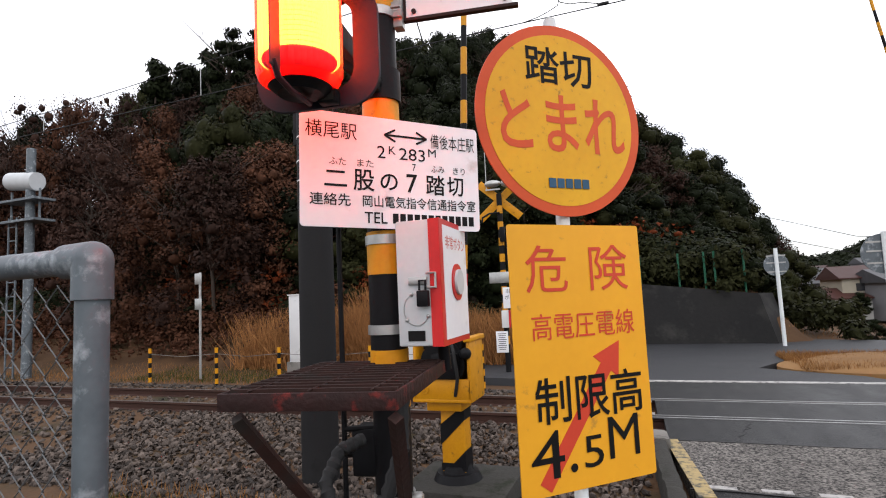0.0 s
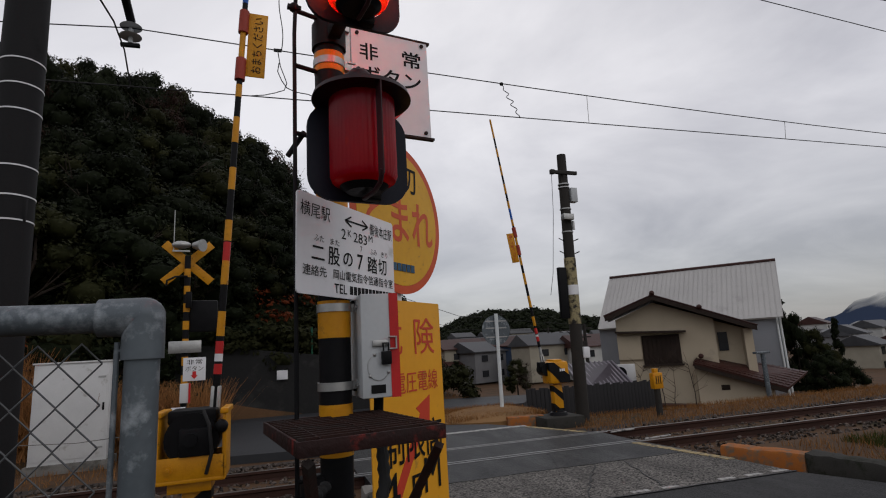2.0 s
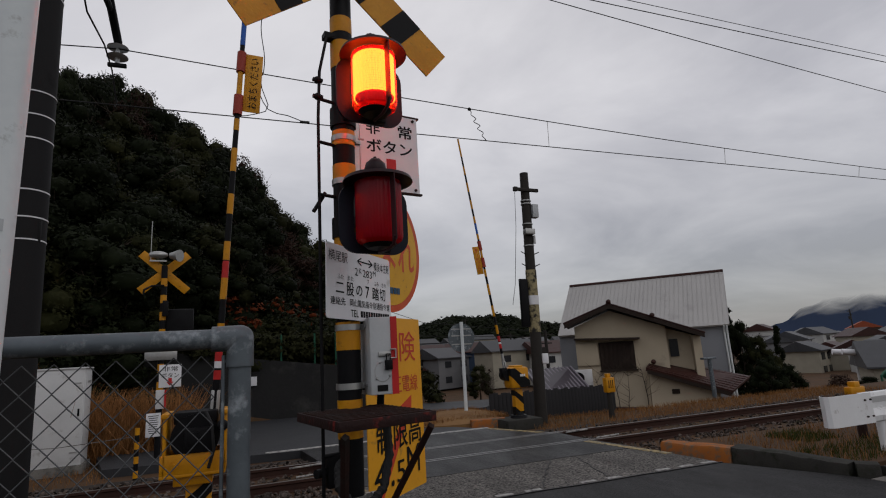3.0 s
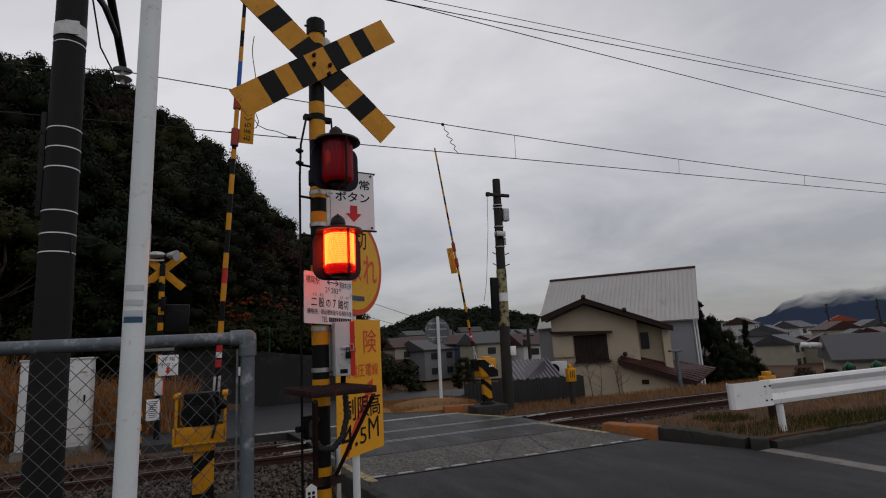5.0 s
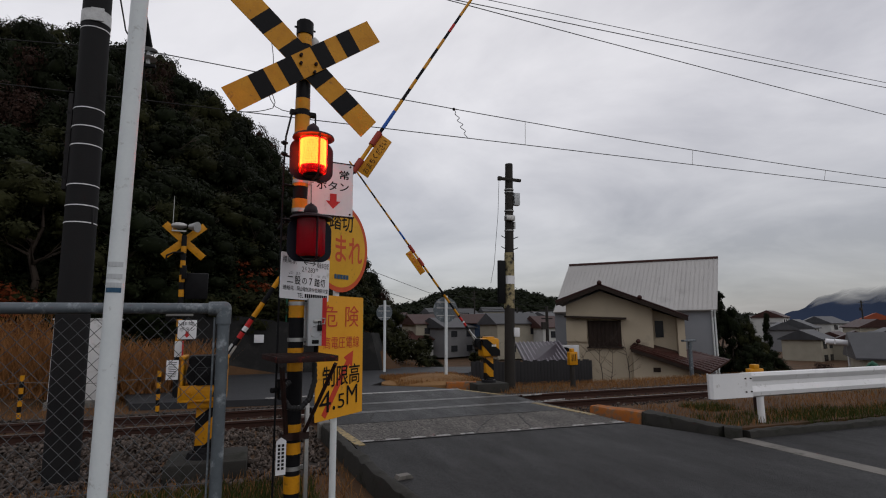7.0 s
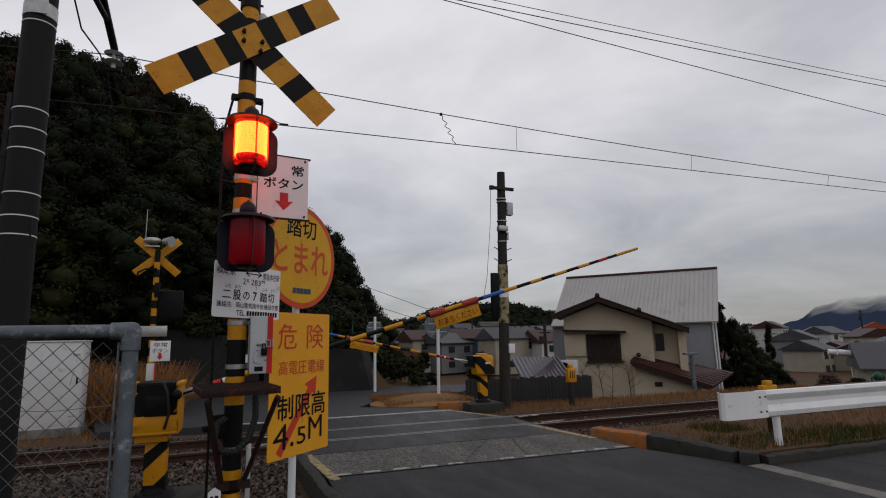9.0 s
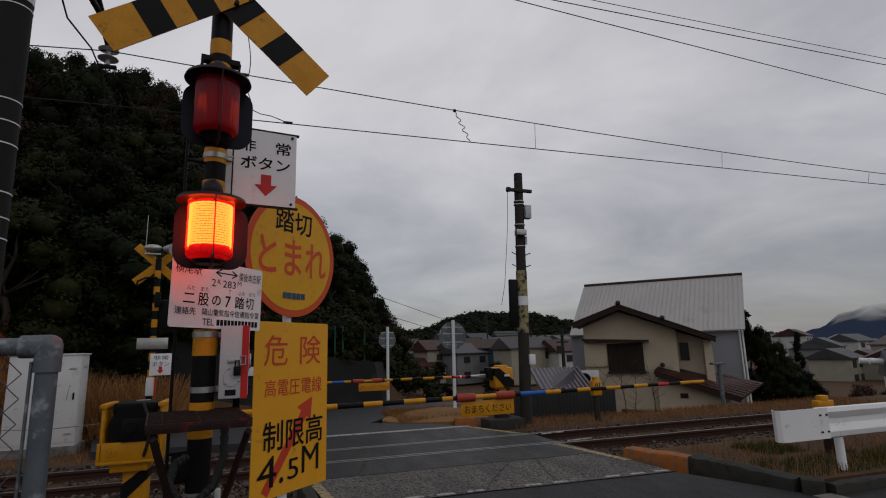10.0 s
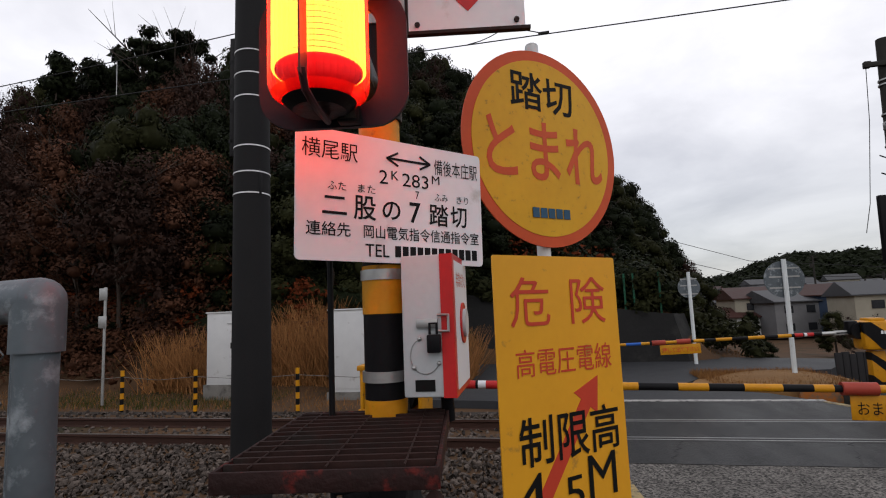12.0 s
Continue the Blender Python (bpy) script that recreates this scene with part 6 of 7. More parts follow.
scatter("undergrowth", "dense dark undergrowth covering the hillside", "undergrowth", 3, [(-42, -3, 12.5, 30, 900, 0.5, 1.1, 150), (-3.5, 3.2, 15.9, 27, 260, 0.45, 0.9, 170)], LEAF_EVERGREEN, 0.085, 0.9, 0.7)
scatter("brown_brush", "reddish brown dead brush at the foot of the hill", "brush", 4, [(-34, -6, 11.4, 17, 560, 0.35, 0.8, 170), (-40, -16, 15, 27, 460, 0.5, 1.0, 170), (-30, -8, 10.2, 11.6, 110, 0.2, 0.4, 30)], LEAF_BROWN, 0.06, 0.8, 0.3)
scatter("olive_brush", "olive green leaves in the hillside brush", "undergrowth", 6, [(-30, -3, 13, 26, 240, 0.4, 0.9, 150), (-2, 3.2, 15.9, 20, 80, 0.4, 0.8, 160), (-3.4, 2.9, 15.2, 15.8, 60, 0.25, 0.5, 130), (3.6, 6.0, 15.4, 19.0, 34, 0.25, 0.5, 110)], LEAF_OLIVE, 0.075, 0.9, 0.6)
scatter("russet_brush", "russet autumn leaves on low brush before the hill", "brush", 7, [(-7.4, -6.0, 12.0, 12.8, 16, 0.2, 0.45, 30), (-1.6, 1.4, 16, 18, 12, 0.2, 0.5, 30), (-16, -9, 12.5, 15, 34, 0.2, 0.5, 90), (-26, -15, 17, 24, 30, 0.3, 0.7, 90)], LEAF_RUSSET, 0.07, 1.7, 0.3)


def grass(name, label, seed, zones, material, height, width=0.006):
    rng = np.random.default_rng(seed)
    out = []
    for x0, x1, y0, y1, n, zz in zones:
        x, y = rng.uniform(x0, x1, n), rng.uniform(y0, y1, n)
        z = np.array([ground_height(a, b) for a, b in zip(x, y)]) if zz is None else np.full(n, zz)
        h = height * rng.uniform(0.4, 1.2, n)
        a = rng.uniform(0, 6.283, n)
        lean = rng.normal(0, 0.35, (n, 2)) * h[:, None]
        wx, wy = np.cos(a) * width, np.sin(a) * width
        b0 = np.column_stack((x - wx, y - wy, z - 0.02)); b1 = np.column_stack((x + wx, y + wy, z - 0.02))
        t0 = np.column_stack((x + lean[:, 0] + wx * 0.2, y + lean[:, 1] + wy * 0.2, z + h)); t1 = np.column_stack((x + lean[:, 0] - wx * 0.2, y + lean[:, 1] - wy * 0.2, z + h))
        out.append(np.stack((b0, b1, t0, t1), axis=1).reshape(-1, 3))
    p = np.vstack(out)
    return tagged(new(name, raw_mesh(name, p.tolist(), quads(len(p) // 4), material)), label, "grass", "", "stuff")


grass("tall_dry_grass", "tall tan dry grass behind the cabinets", 11, [(-7.2, -2.2, 10.6, 12.4, 9000, None), (-10, -7, 10.2, 11.2, 1500, None)], GRASS_TALL, 1.15, 0.012)
grass("dry_grass", "short tan dry grass beside the track and road", 12, [(-18, -3, 8.4, 10.6, 4500, None), (2.6, 4.9, 9.7, 12.0, 9000, 0.03), (4.9, 16, 8.0, 10.2, 9000, None), (5.4, 18, 2.4, 4.4, 5200, 0.06), (-5, 0.2, 0.6, 3.0, 4500, None), (2, 10, 13.6, 19, 2500, None)], GRASS_TAN, 0.1)
grass("green_grass", "patches of short green grass", 13, [(-12, -6, 8.6, 10.4, 3500, None), (-4.5, -0.2, 1.2, 2.6, 9000, None), (5.5, 8.5, 2.4, 3.2, 1200, 0.06), (6.3, 7.0, 3.5, 4.2, 800, 0.05), (7, 12, 2.25, 2.9, 2500, 0.06)], GRASS_GREEN, 0.1)
bm = B()
island = [(2.0, 10.2), (3.3, 9.35), (4.6, 9.4), (5.3, 10.6), (5.0, 12.3), (3.3, 12.1)]
for _ in range(3):
    island = [(a[0] * (1 - f) + b[0] * f, a[1] * (1 - f) + b[1] * f) for a, b in zip(island, island[1:] + island[:1]) for f in (0.25, 0.75)]
slab(bm, island, -0.3, 0.012)
mid = Vector((3.9, 10.7, 0))
lift = bm.verts.new((mid.x, mid.y, 0.14))
ring = [bm.verts.new((x, y, 0.016)) for x, y in island]
inner = [bm.verts.new((mid.x + (x - mid.x) * 0.6, mid.y + (y - mid.y) * 0.6, 0.11)) for x, y in island]
for k in range(len(ring)):
    j = (k + 1) % len(ring)
    bm.faces.new((ring[k], ring[j], inner[j], inner[k])); bm.faces.new((inner[k], inner[j], lift))
bmesh.ops.recalc_face_normals(bm, faces=bm.faces[:])
solid("grass_island", bm, LAWN, "low mound of dry grass beyond the crossing", "verge", "structure")


# ---- house beside the line ----
def tiled_roof(parent, a, b, c, d, material, rows, cols, label="", thick=0.06):
    """Roof plane a-b (eave), d-c (ridge) with raised tile courses."""
    a, b, c, d = (Vector(p) for p in (a, b, c, d))
    nrm = (b - a).cross(d - a).normalized()
    if nrm.z < 0:
        nrm = -nrm
    bm = B()
    top = [bm.verts.new(p) for p in (a, b, c, d)]
    bot = [bm.verts.new(p - nrm * 0.12) for p in (a, b, c, d)]
    bm.faces.new(top); bm.faces.new(bot[::-1])
    for i in range(4):
        j = (i + 1) % 4
        bm.faces.new((top[j], top[i], bot[i], bot[j]))
    bmesh.ops.recalc_face_normals(bm, faces=bm.faces[:])
    roof = part("roof", bm, material, parent, label)
    bm = B()
    for k in range(0 if material is TIN_PURPLE else rows):
        f0, f1 = k / rows, (k + 1) / rows
        p0, p1 = a.lerp(d, f0), b.lerp(c, f0)
        q0, q1 = a.lerp(d, f1), b.lerp(c, f1)
        v = [bm.verts.new(p) for p in (p0 + nrm * 0.045, p1 + nrm * 0.045, q1 + nrm * 0.008, q0 + nrm * 0.008, p0, p1)]
        bm.faces.new(v[:4]); bm.faces.new((v[4], v[5], v[1], v[0]))
    for k in range(cols + 1):
        f = k / cols
        p, q = a.lerp(b, f) + nrm * 0.04, d.lerp(c, f) + nrm * 0.02
        rod(bm, p, q, thick, thick, 6)
    part("roof_course", bm, material if material is not TIN_PURPLE else TIN_RIB, roof)["kind"] = "stuff"
    return roof


HOUSE = pose(16.0, 20.4, 0, 0, 0, -35.7)
hs = thing("house", "two-storey cream plaster house with brown tiled roofs beside the line", "house", HOUSE)
GZ = -2.6
bm = B(); prism(bm, [(-1.5, GZ), (2.8, GZ), (2.8, 2.25), (0.28, 3.2), (-1.5, 2.5)], 0, 4.0)
part("wall", bm, PLASTER, hs, "cream plaster gable wall")
bm = B(); prism(bm, [(2.8, GZ), (4.25, GZ), (4.25, 1.7), (2.8, 2.2)], 0.55, 3.8)
part("wall", bm, PLASTER, hs, "cream plaster recessed wall")
bm = B(); prism(bm, [(3.95, GZ), (4.3, GZ), (4.3, 1.7), (3.95, 1.75)], -0.05, 0.55)
part("wall", bm, PLASTER, hs, "cream plaster wing wall")
bm = B(); prism(bm, [(1.75, GZ), (4.75, GZ), (4.75, -0.95), (2.25, 0.3), (1.75, 0.1)], -0.35, 0.5)
part("wall", bm, PLASTER, hs, "cream plaster lower wall")
tiled_roof(hs, (4.4, -0.75, 1.8), (4.4, 4.2, 1.8), (0.28, 4.2, 3.5), (0.28, -0.75, 3.5), TILE_BROWN, 12, 10, "dark brown tiled roof", 0.035)
tiled_roof(hs, (-1.98, 4.2, 2.66), (-1.98, -0.75, 2.66), (0.28, -0.75, 3.5), (0.28, 4.2, 3.5), TILE_BROWN, 7, 10, "dark brown tiled roof", 0.035)
tiled_roof(hs, (1.62, -0.85, 0.33), (5.15, -0.85, -0.86), (6.5, 1.3, -0.36), (2.22, 1.3, 0.72), TILE_BROWN, 8, 16, "low dark red-brown tiled roof", 0.022)
bm = B(); rod(bm, (0.28, -0.8, 3.56), (0.28, 4.2, 3.56), 0.12, 0.12, 8)
part("ridge", bm, TILE_BROWN, hs)
for p in ((0.28, -0.82, 3.6), (2.05, -0.2, 0.6), (2.2, -0.8, 2.8)):
    bm = B(); ball(bm, p, 0.12, (1, 0.8, 1))
    part("ridge_end_tile", bm, TILE_BROWN, hs)
bm = B(); prism(bm, [(-1.95, 2.44), (0.28, 3.28), (4.38, 1.6), (4.38, 1.78), (0.28, 3.46), (-1.95, 2.62)], -0.78, -0.7)
part("barge_board", bm, DARK_WOOD, hs, "dark barge board")
bm = B(); prism(bm, [(1.65, 0.1), (5.1, -1.08), (5.1, -0.88), (1.65, 0.3)], -0.84, -0.78)
part("barge_board", bm, DARK_WOOD, hs, "dark barge board")
bm = B(); box(bm, (0.43, -0.03, 0.98), (1.66, 0.08, 1.36))
w1 = part("window", bm, DARK_WOOD, hs, "window with closed dark wooden shutters")
for k in range(8):
    bm = B(); box(bm, (-0.27 + 0.2 * k, -0.085, 0.98), (0.185, 0.03, 1.2), None, 0.006)
    part("shutter_board", bm, DARK_WOOD, w1)
bm = B(); box(bm, (0.43, -0.1, 0.27), (1.8, 0.18, 0.07))
part("sill", bm, DARK_WOOD, w1)
bm = B(); box(bm, (-0.1, -0.3, 1.82), (3.1, 0.62, 0.09), pose(0, 0, 0, 0, 2.5, 0))
part("window_canopy", bm, DARK_WOOD, hs, "dark flat canopy over the window")
bm = B(); box(bm, (-0.98, -0.08, 1.12), (1.06, 0.14, 1.1), None, 0.02)
part("shutter_case", bm, PLASTER, hs, "cream shutter case")
bm = B(); box(bm, (3.15, 0.52, 1.2), (0.4, 0.06, 0.85))
part("window", bm, GLASS_DARK, hs, "small dark window")
bm = B(); box(bm, (2.85, -0.37, -0.8), (0.34, 0.05, 0.22))
part("vent", bm, DARK_WOOD, hs, "small dark vent")
bm = B(); box(bm, (2.3, -0.5, -1.48), (4.4, 0.6, 0.13), pose(0, 0, 0, 0, 2.5, 0), 0.02)
part("sill_beam", bm, TILE_BROWN, hs)
bm = B(); box(bm, (-1.35, -1.3, 0.06), (1.0, 0.36, 0.76), None, 0.03)
for x in (-1.85, -1.15):
    box(bm, (x, -1.0, -0.36), (0.05, 1.0, 0.05))
ac = part("air_conditioner", bm, CABINET, hs, "pale air conditioner unit")
bm = B(); rod(bm, (-1.5, -1.475, 0.06), (-1.5, -1.49, 0.06), 0.28, None, 24)
part("fan_grille", bm, BLACK, ac)

big = thing("hall", "tall grey building with a steep light metal roof", "building")
e0, e1, r1, r0 = Vector((24.3, 20.0, 2.25)), Vector((16.5, 27.5, 2.25)), Vector((19.6, 29.9, 5.62)), Vector((27.0, 22.8, 5.62))
e0, e1, r0, r1 = e0.lerp(e1, 0.026), e1.lerp(e0, 0.1), r0.lerp(r1, -0.015), r1.lerp(r0, 0.085)
bm = B()
vs = [bm.verts.new(p) for p in (e0, e1, r1, r0)]
bm.faces.new(vs)
bmesh.ops.recalc_face_normals(bm, faces=bm.faces[:])
bmesh.ops.solidify(bm, geom=bm.faces[:], thickness=0.1)
part("roof", bm, METAL_ROOF, big, "light standing-seam metal roof")
bm = B()
for k in range(38):
    f = k / 37
    rod(bm, e0.lerp(e1, f) + Vector((-0.02, -0.02, 0.03)), r0.lerp(r1, f) + Vector((-0.02, -0.02, 0.03)), 0.009, None, 4)
part("roof_seams", bm, METAL_ROOF, big)["kind"] = "stuff"
bm = B(); rod(bm, r0 + Vector((0, 0, 0.03)), r1 + Vector((0, 0, 0.03)), 0.1, None, 6)
part("ridge_cap", bm, TILE_BROWN, big)
d = (e1 - e0).normalized(); nn = Vector((-d.y, d.x, 0))
if nn.y < 0:
    nn = -nn
w0, w1_ = e0 + d * 0.1 + nn * 0.35, e1 + nn * 0.35
bm = B(); slab(bm, [(w0.x, w0.y), (w1_.x, w1_.y), (w1_.x + nn.x * 5, w1_.y + nn.y * 5), (w0.x + nn.x * 5, w0.y + nn.y * 5)], -3.0, 2.3)
part("wall", bm, GREY_WALL, big, "grey metal cladding")
pw = w0 - nn * 0.06
for off in (0.04, 0.18):
    q = pw + d * off
    bm = B(); tube(bm, [(q.x - nn.x * 0.25, q.y - nn.y * 0.25, 2.2), (q.x, q.y, 1.85), (q.x, q.y, -2.9)], 0.05, 8)
    part("downpipe", bm, WHITE_POST, big, "white downpipe")

shed = thing("shed", "low shed with old striped tin roof behind a board fence", "shed")
tiled_roof(shed, (9.6, 16.0, -0.2), (12.8, 17.6, -0.3), (13.6, 20.2, 0.62), (11.2, 20.2, 0.62), TIN_PURPLE, 1, 11, "old purplish tin roof", 0.04)
bm = B(); slab(bm, [(9.7, 16.2), (12.8, 17.8), (13.5, 20.0), (11.2, 20.0)], -2.2, -0.35)
part("wall", bm, DARK_BOARD, shed)
fl = thing("board_fence", "dark weathered board fence below the track", "fence")
bm = B(); box(bm, (0, 0, 0), (0.19, 0.03, 1.6), None, 0.004)
me = mesh_of("board", bm, DARK_BOARD)
fa, fb = Vector((6.0, 13.0, -0.5)), Vector((11.6, 14.6, -0.68))
n_b = 36
for k in range(n_b):
    p = fa.lerp(fb, k / (n_b - 1))
    part("board", me, None, fl, "", Matrix.Translation(p + Vector((0, 0, 0.03 * math.sin(k * 2.3)))) @ Matrix.Rotation(math.atan2(fb.y - fa.y, fb.x - fa.x), 4, "Z"))
for k in range(9):
    x, y, _ = HOUSE @ Vector((-0.6 + 0.42 * k, -1.0, 0))
    if k in (0, 2, 3, 5):
        t = thing("bare_shrub", "thin leafless shrub before the plaster wall", "shrub", pose(x, y, -2.2, 0, 0, 50 * k), "bare shrubs")
        t.scale = (2.3, 2.3, 2.6 + 0.3 * (k % 3))
        part("stem", trunk_mesh("stem", 90 + k, 0.95, 0.012, 10), None, t)
lp = thing("street_lamp", "grey lamp post with a flat head near the house", "lamp post", pose(18.5, 16.6, -2))
bm = B(); rod(bm, (0, 0, 0), (0, 0, 2.65), 0.1, 0.09, 10); box(bm, (-0.05, 0, 2.68), (0.7, 0.25, 0.09), None, 0.02)
part("post", bm, GALV, lp)
for k, (x, y, h, kd, wd) in enumerate(((29.2, 25.1, 6.9, CONIFER, 0.85), (29.7, 24.5, 5.9, EVERGREEN, 0.5), (30.3, 23.9, 4.9, EVERGREEN, 0.6), (31.0, 22.9, 5.4, CONIFER, 0.42), (30.6, 23.2, 3.9, EVERGREEN, 0.7), (28.4, 21.8, 3.6, EVERGREEN, 0.8), (29.6, 21.4, 3.0, EVERGREEN, 0.8), (33.0, 20.8, 2.2, BROWNS, 1.1), (35.0, 20.5, 1.9, EVERGREEN, 1.2))):
    tree(kd, x, y, -3.2, h, k, "dark evergreen garden tree beside the tall building", "garden trees", wide=wd)


# ---- town beyond ----
def town_house(az, dist, w, d, h, z, rz, wall, roof, storeys=2, label=""):
    if az < 36:
        dist = min(dist * 1.4, 170 + az * 0.2)
    x, y = -0.6 + dist * math.sin(radians(az)), -2.5 + dist * math.cos(radians(az))
    t = thing("house", label or "distant town house with a tiled roof", "house", pose(x, y, z, 0, 0, rz), "houses of the town")
    w, d = w * 0.74, d * 0.8
    o, rise = 0.4, d * 0.24
    bm = B(); box(bm, (0, 0, h / 2), (w, d, h))
    part("wall", bm, wall, t)
    bm = B(); prism(bm, [(-d / 2 - o, h - 0.05), (d / 2 + o, h - 0.05), (d / 2 + o, h + 0.08), (0, h + rise + 0.2), (-d / 2 - o, h + 0.08)], -w / 2 - o, w / 2 + o, Matrix.Rotation(radians(90), 4, "Z"))
    part("roof", bm, roof, t)
    for s in range(storeys):
        for k in range(max(2, int(w / 3))):
            bm = B(); box(bm, (-w / 2 + (k + 0.6) * w / max(2, int(w / 3)), -d / 2 - 0.04, h * (s + 0.58) / storeys), (1.3, 0.1, 0.95))
            part("window", bm, GLASS_DARK, t)
            bm = B(); box(bm, (-d * 0 + w / 2 + 0.04, -d / 4 + (k % 2) * d / 2, h * (s + 0.58) / storeys), (0.1, 1.2, 0.9))
            part("window", bm, GLASS_DARK, t)
    return t


W, C, G, BL, BR_ = TOWN_WALLS
T = [
    (17.0, 62, 9, 6, 2.6, -3.5, 10, W, TILE_BROWN, 1), (15.2, 70, 8, 7, 4.2, -3.2, -20, G, TILE_GREY, 2), (19.6, 72, 8, 6, 4.4, -3.6, 15, W, TILE_GREY, 2),
    (22.5, 80, 6, 6, 5.4, -3.6, -10, BL, TILE_GREY, 2), (24.6, 70, 7, 6, 4.6, -4.0, 30, W, TILE_GREY, 2), (26.6, 85, 8, 6, 4.6, -3.6, 5, C, TILE_GREY, 2),
    (29.2, 75, 9, 7, 4.4, -3.8, -15, W, TILE_GREY, 2), (31.0, 95, 10, 7, 5.2, -3.6, 10, G, TILE_GREY, 2), (33.5, 80, 9, 7, 4.4, -3.8, 25, W, TILE_GREY, 2),
    (13.8, 95, 9, 7, 4.6, -2.2, 0, W, TILE_GREY, 2), (16.6, 105, 9, 7, 4.6, -2.0, 20, C, TILE_BROWN, 2), (19.8, 110, 10, 7, 5, -2.0, -12, W, TILE_GREY, 2),
    (23.0, 120, 9, 7, 5, -1.6, 8, G, TILE_GREY, 2), (26.2, 125, 11, 8, 5, -1.4, -8, W, TILE_GREY, 2), (29.5, 130, 10, 8, 5, -1.4, 18, W, TILE_BROWN, 2), (21.4, 140, 9, 7, 5, 0.0, 5, W, TILE_GREY, 2), (24.4, 150, 9, 7, 5, 0.4, -9, C, TILE_GREY, 2), (18.3, 145, 9, 7, 5, 0.2, 9, G, TILE_GREY, 2),
    (53.6, 92, 7, 6, 3.6, -4.6, 20, C, TILE_GREY, 2), (58.6, 88, 7, 6, 3.4, -4.6, 50, W, TILE_GREY, 2), (60.6, 98, 8, 6, 3.9, -4.6, 15, W, TILE_BROWN, 2), (54.8, 140, 9, 7, 5.6, -4.6, 10, W, TILE_GREY, 3), (63.8, 105, 9, 7, 4.4, -4.6, 35, C, TILE_GREY, 2), (51.6, 118, 8, 6, 4.6, -4.6, 45, G, TILE_GREY, 2), (57.8, 128, 8, 7, 4.9, -4.6, 60, C, TILE_BROWN, 2), (61.8, 118, 7, 6, 4.4, -4.6, 0, W, TILE_GREY, 2),
    (61.5, 71, 12, 8, 3.4, -4.6, 30, C, TILE_GREY, 2), (57.0, 97, 10, 7, 3.2, -4.6, 35, C, TILE_BROWN, 2), (55.6, 103, 9, 7, 3.0, -4.6, 25, W, TILE_BROWN, 2), (59.2, 109, 10, 7, 3.5, -4.6, 40, G, TILE_GREY, 2),
    (52.8, 126, 12, 8, 4.8, -4.6, 30, W, TILE_GREY, 3), (50.8, 172, 14, 9, 7.2, -4.6, 30, W, TILE_BROWN, 3), (54.0, 195, 18, 9, 5.6, -4.6, 40, W, TILE_GREY, 3), (58.2, 218, 22, 10, 6.4, -4.6, 35, TOWN_WALLS[4], TOWN_ORANGE, 3), (62.5, 138, 14, 9, 4.4, -4.6, 30, W, TILE_GREY, 2), (65.5, 80, 11, 8, 3.7, -4.6, 30, C, TILE_GREY, 2), (56.4, 149, 12, 8, 4.3, -4.6, 30, G, TILE_GREY, 2), (60.2, 172, 14, 8, 4.8, -4.6, 45, W, TILE_GREY, 2),
]
for row in T:
    town_house(*row)
town_house(63.0, 55, 15, 9, 3.3, -4.6, -50, C, TILE_GREY, 1, "cream house with grey tiled roof beyond the pond")


def flat_block(az, dist, w, d, h, z, rz, wall, storeys, bays):
    x, y = -0.6 + dist * math.sin(radians(az)), -2.5 + dist * math.cos(radians(az))
    t = thing("apartment_building", "distant pale apartment block with a flat roof", "building", pose(x, y, z, 0, 0, rz), "apartment blocks")
    bm = B(); box(bm, (0, 0, h / 2), (w, d, h))
    part("wall", bm, wall, t)
    bm = B(); box(bm, (0, 0, h + 0.15), (w + 0.4, d + 0.4, 0.3))
    part("roof", bm, TOWN_WALLS[2], t)
    for s in range(storeys):
        for k in range(bays):
            bm = B(); box(bm, (-w / 2 + (k + 0.5) * w / bays, -d / 2 - 0.05, h * (s + 0.55) / storeys), (w / bays * 0.6, 0.14, h / storeys * 0.5))
            part("window", bm, GLASS_DARK, t)


flat_block(53.2, 150, 14, 9, 5.6, -4.6, -50, W, 3, 5)
flat_block(50.1, 200, 7, 7, 8.0, -4.6, -50, W, 5, 3)
flat_block(51.2, 190, 5, 7, 7.0, -4.6, -50, C, 5, 2)
for az, dist in ((56.8, 55), (57.5, 54)):
    x, y = -0.6 + dist * math.sin(radians(az)), -2.5 + dist * math.cos(radians(az))
    bm = B(); tube(bm, [(x - 1.1, y + 1.0, -0.15), (x, y, -0.3), (x + 1.2, y - 1.1, -0.7)], 0.24, 12)
    rod(bm, (x, y, -4.4), (x, y, -0.4), 0.1, None, 6)
    solid("covered_roll", bm, WHITE, "pale tarpaulin roll on a rack by the pond", "roll", group="tarpaulin rolls")
rng_t = random.Random(21)
for k in range(34):
    az, dist = rng_t.uniform(12.6, 35), rng_t.uniform(58, 170)
    town_house(az, dist, rng_t.uniform(8, 12), rng_t.uniform(7, 9), rng_t.choice((3.0, 4.6, 5.2)), -3.8 + 0.028 * (dist - 58), rng_t.uniform(-40, 40), rng_t.choice((W, W, W, C, G, BL)), rng_t.choice((TILE_GREY, TILE_GREY, TILE_BROWN)), 2)
for k in range(26):
    az, dist = rng_t.uniform(12.6, 36), rng_t.uniform(50, 150)
    x, y = -0.6 + dist * math.sin(radians(az)), -2.5 + dist * math.cos(radians(az))
    tree(rng_t.choice((EVERGREEN, EVERGREEN, BROWNS, BARES)), x, y, -4.0 + 0.028 * (dist - 50), rng_t.uniform(2.4, 4.6), k, "small dark tree among the houses of the town", "trees of the town")


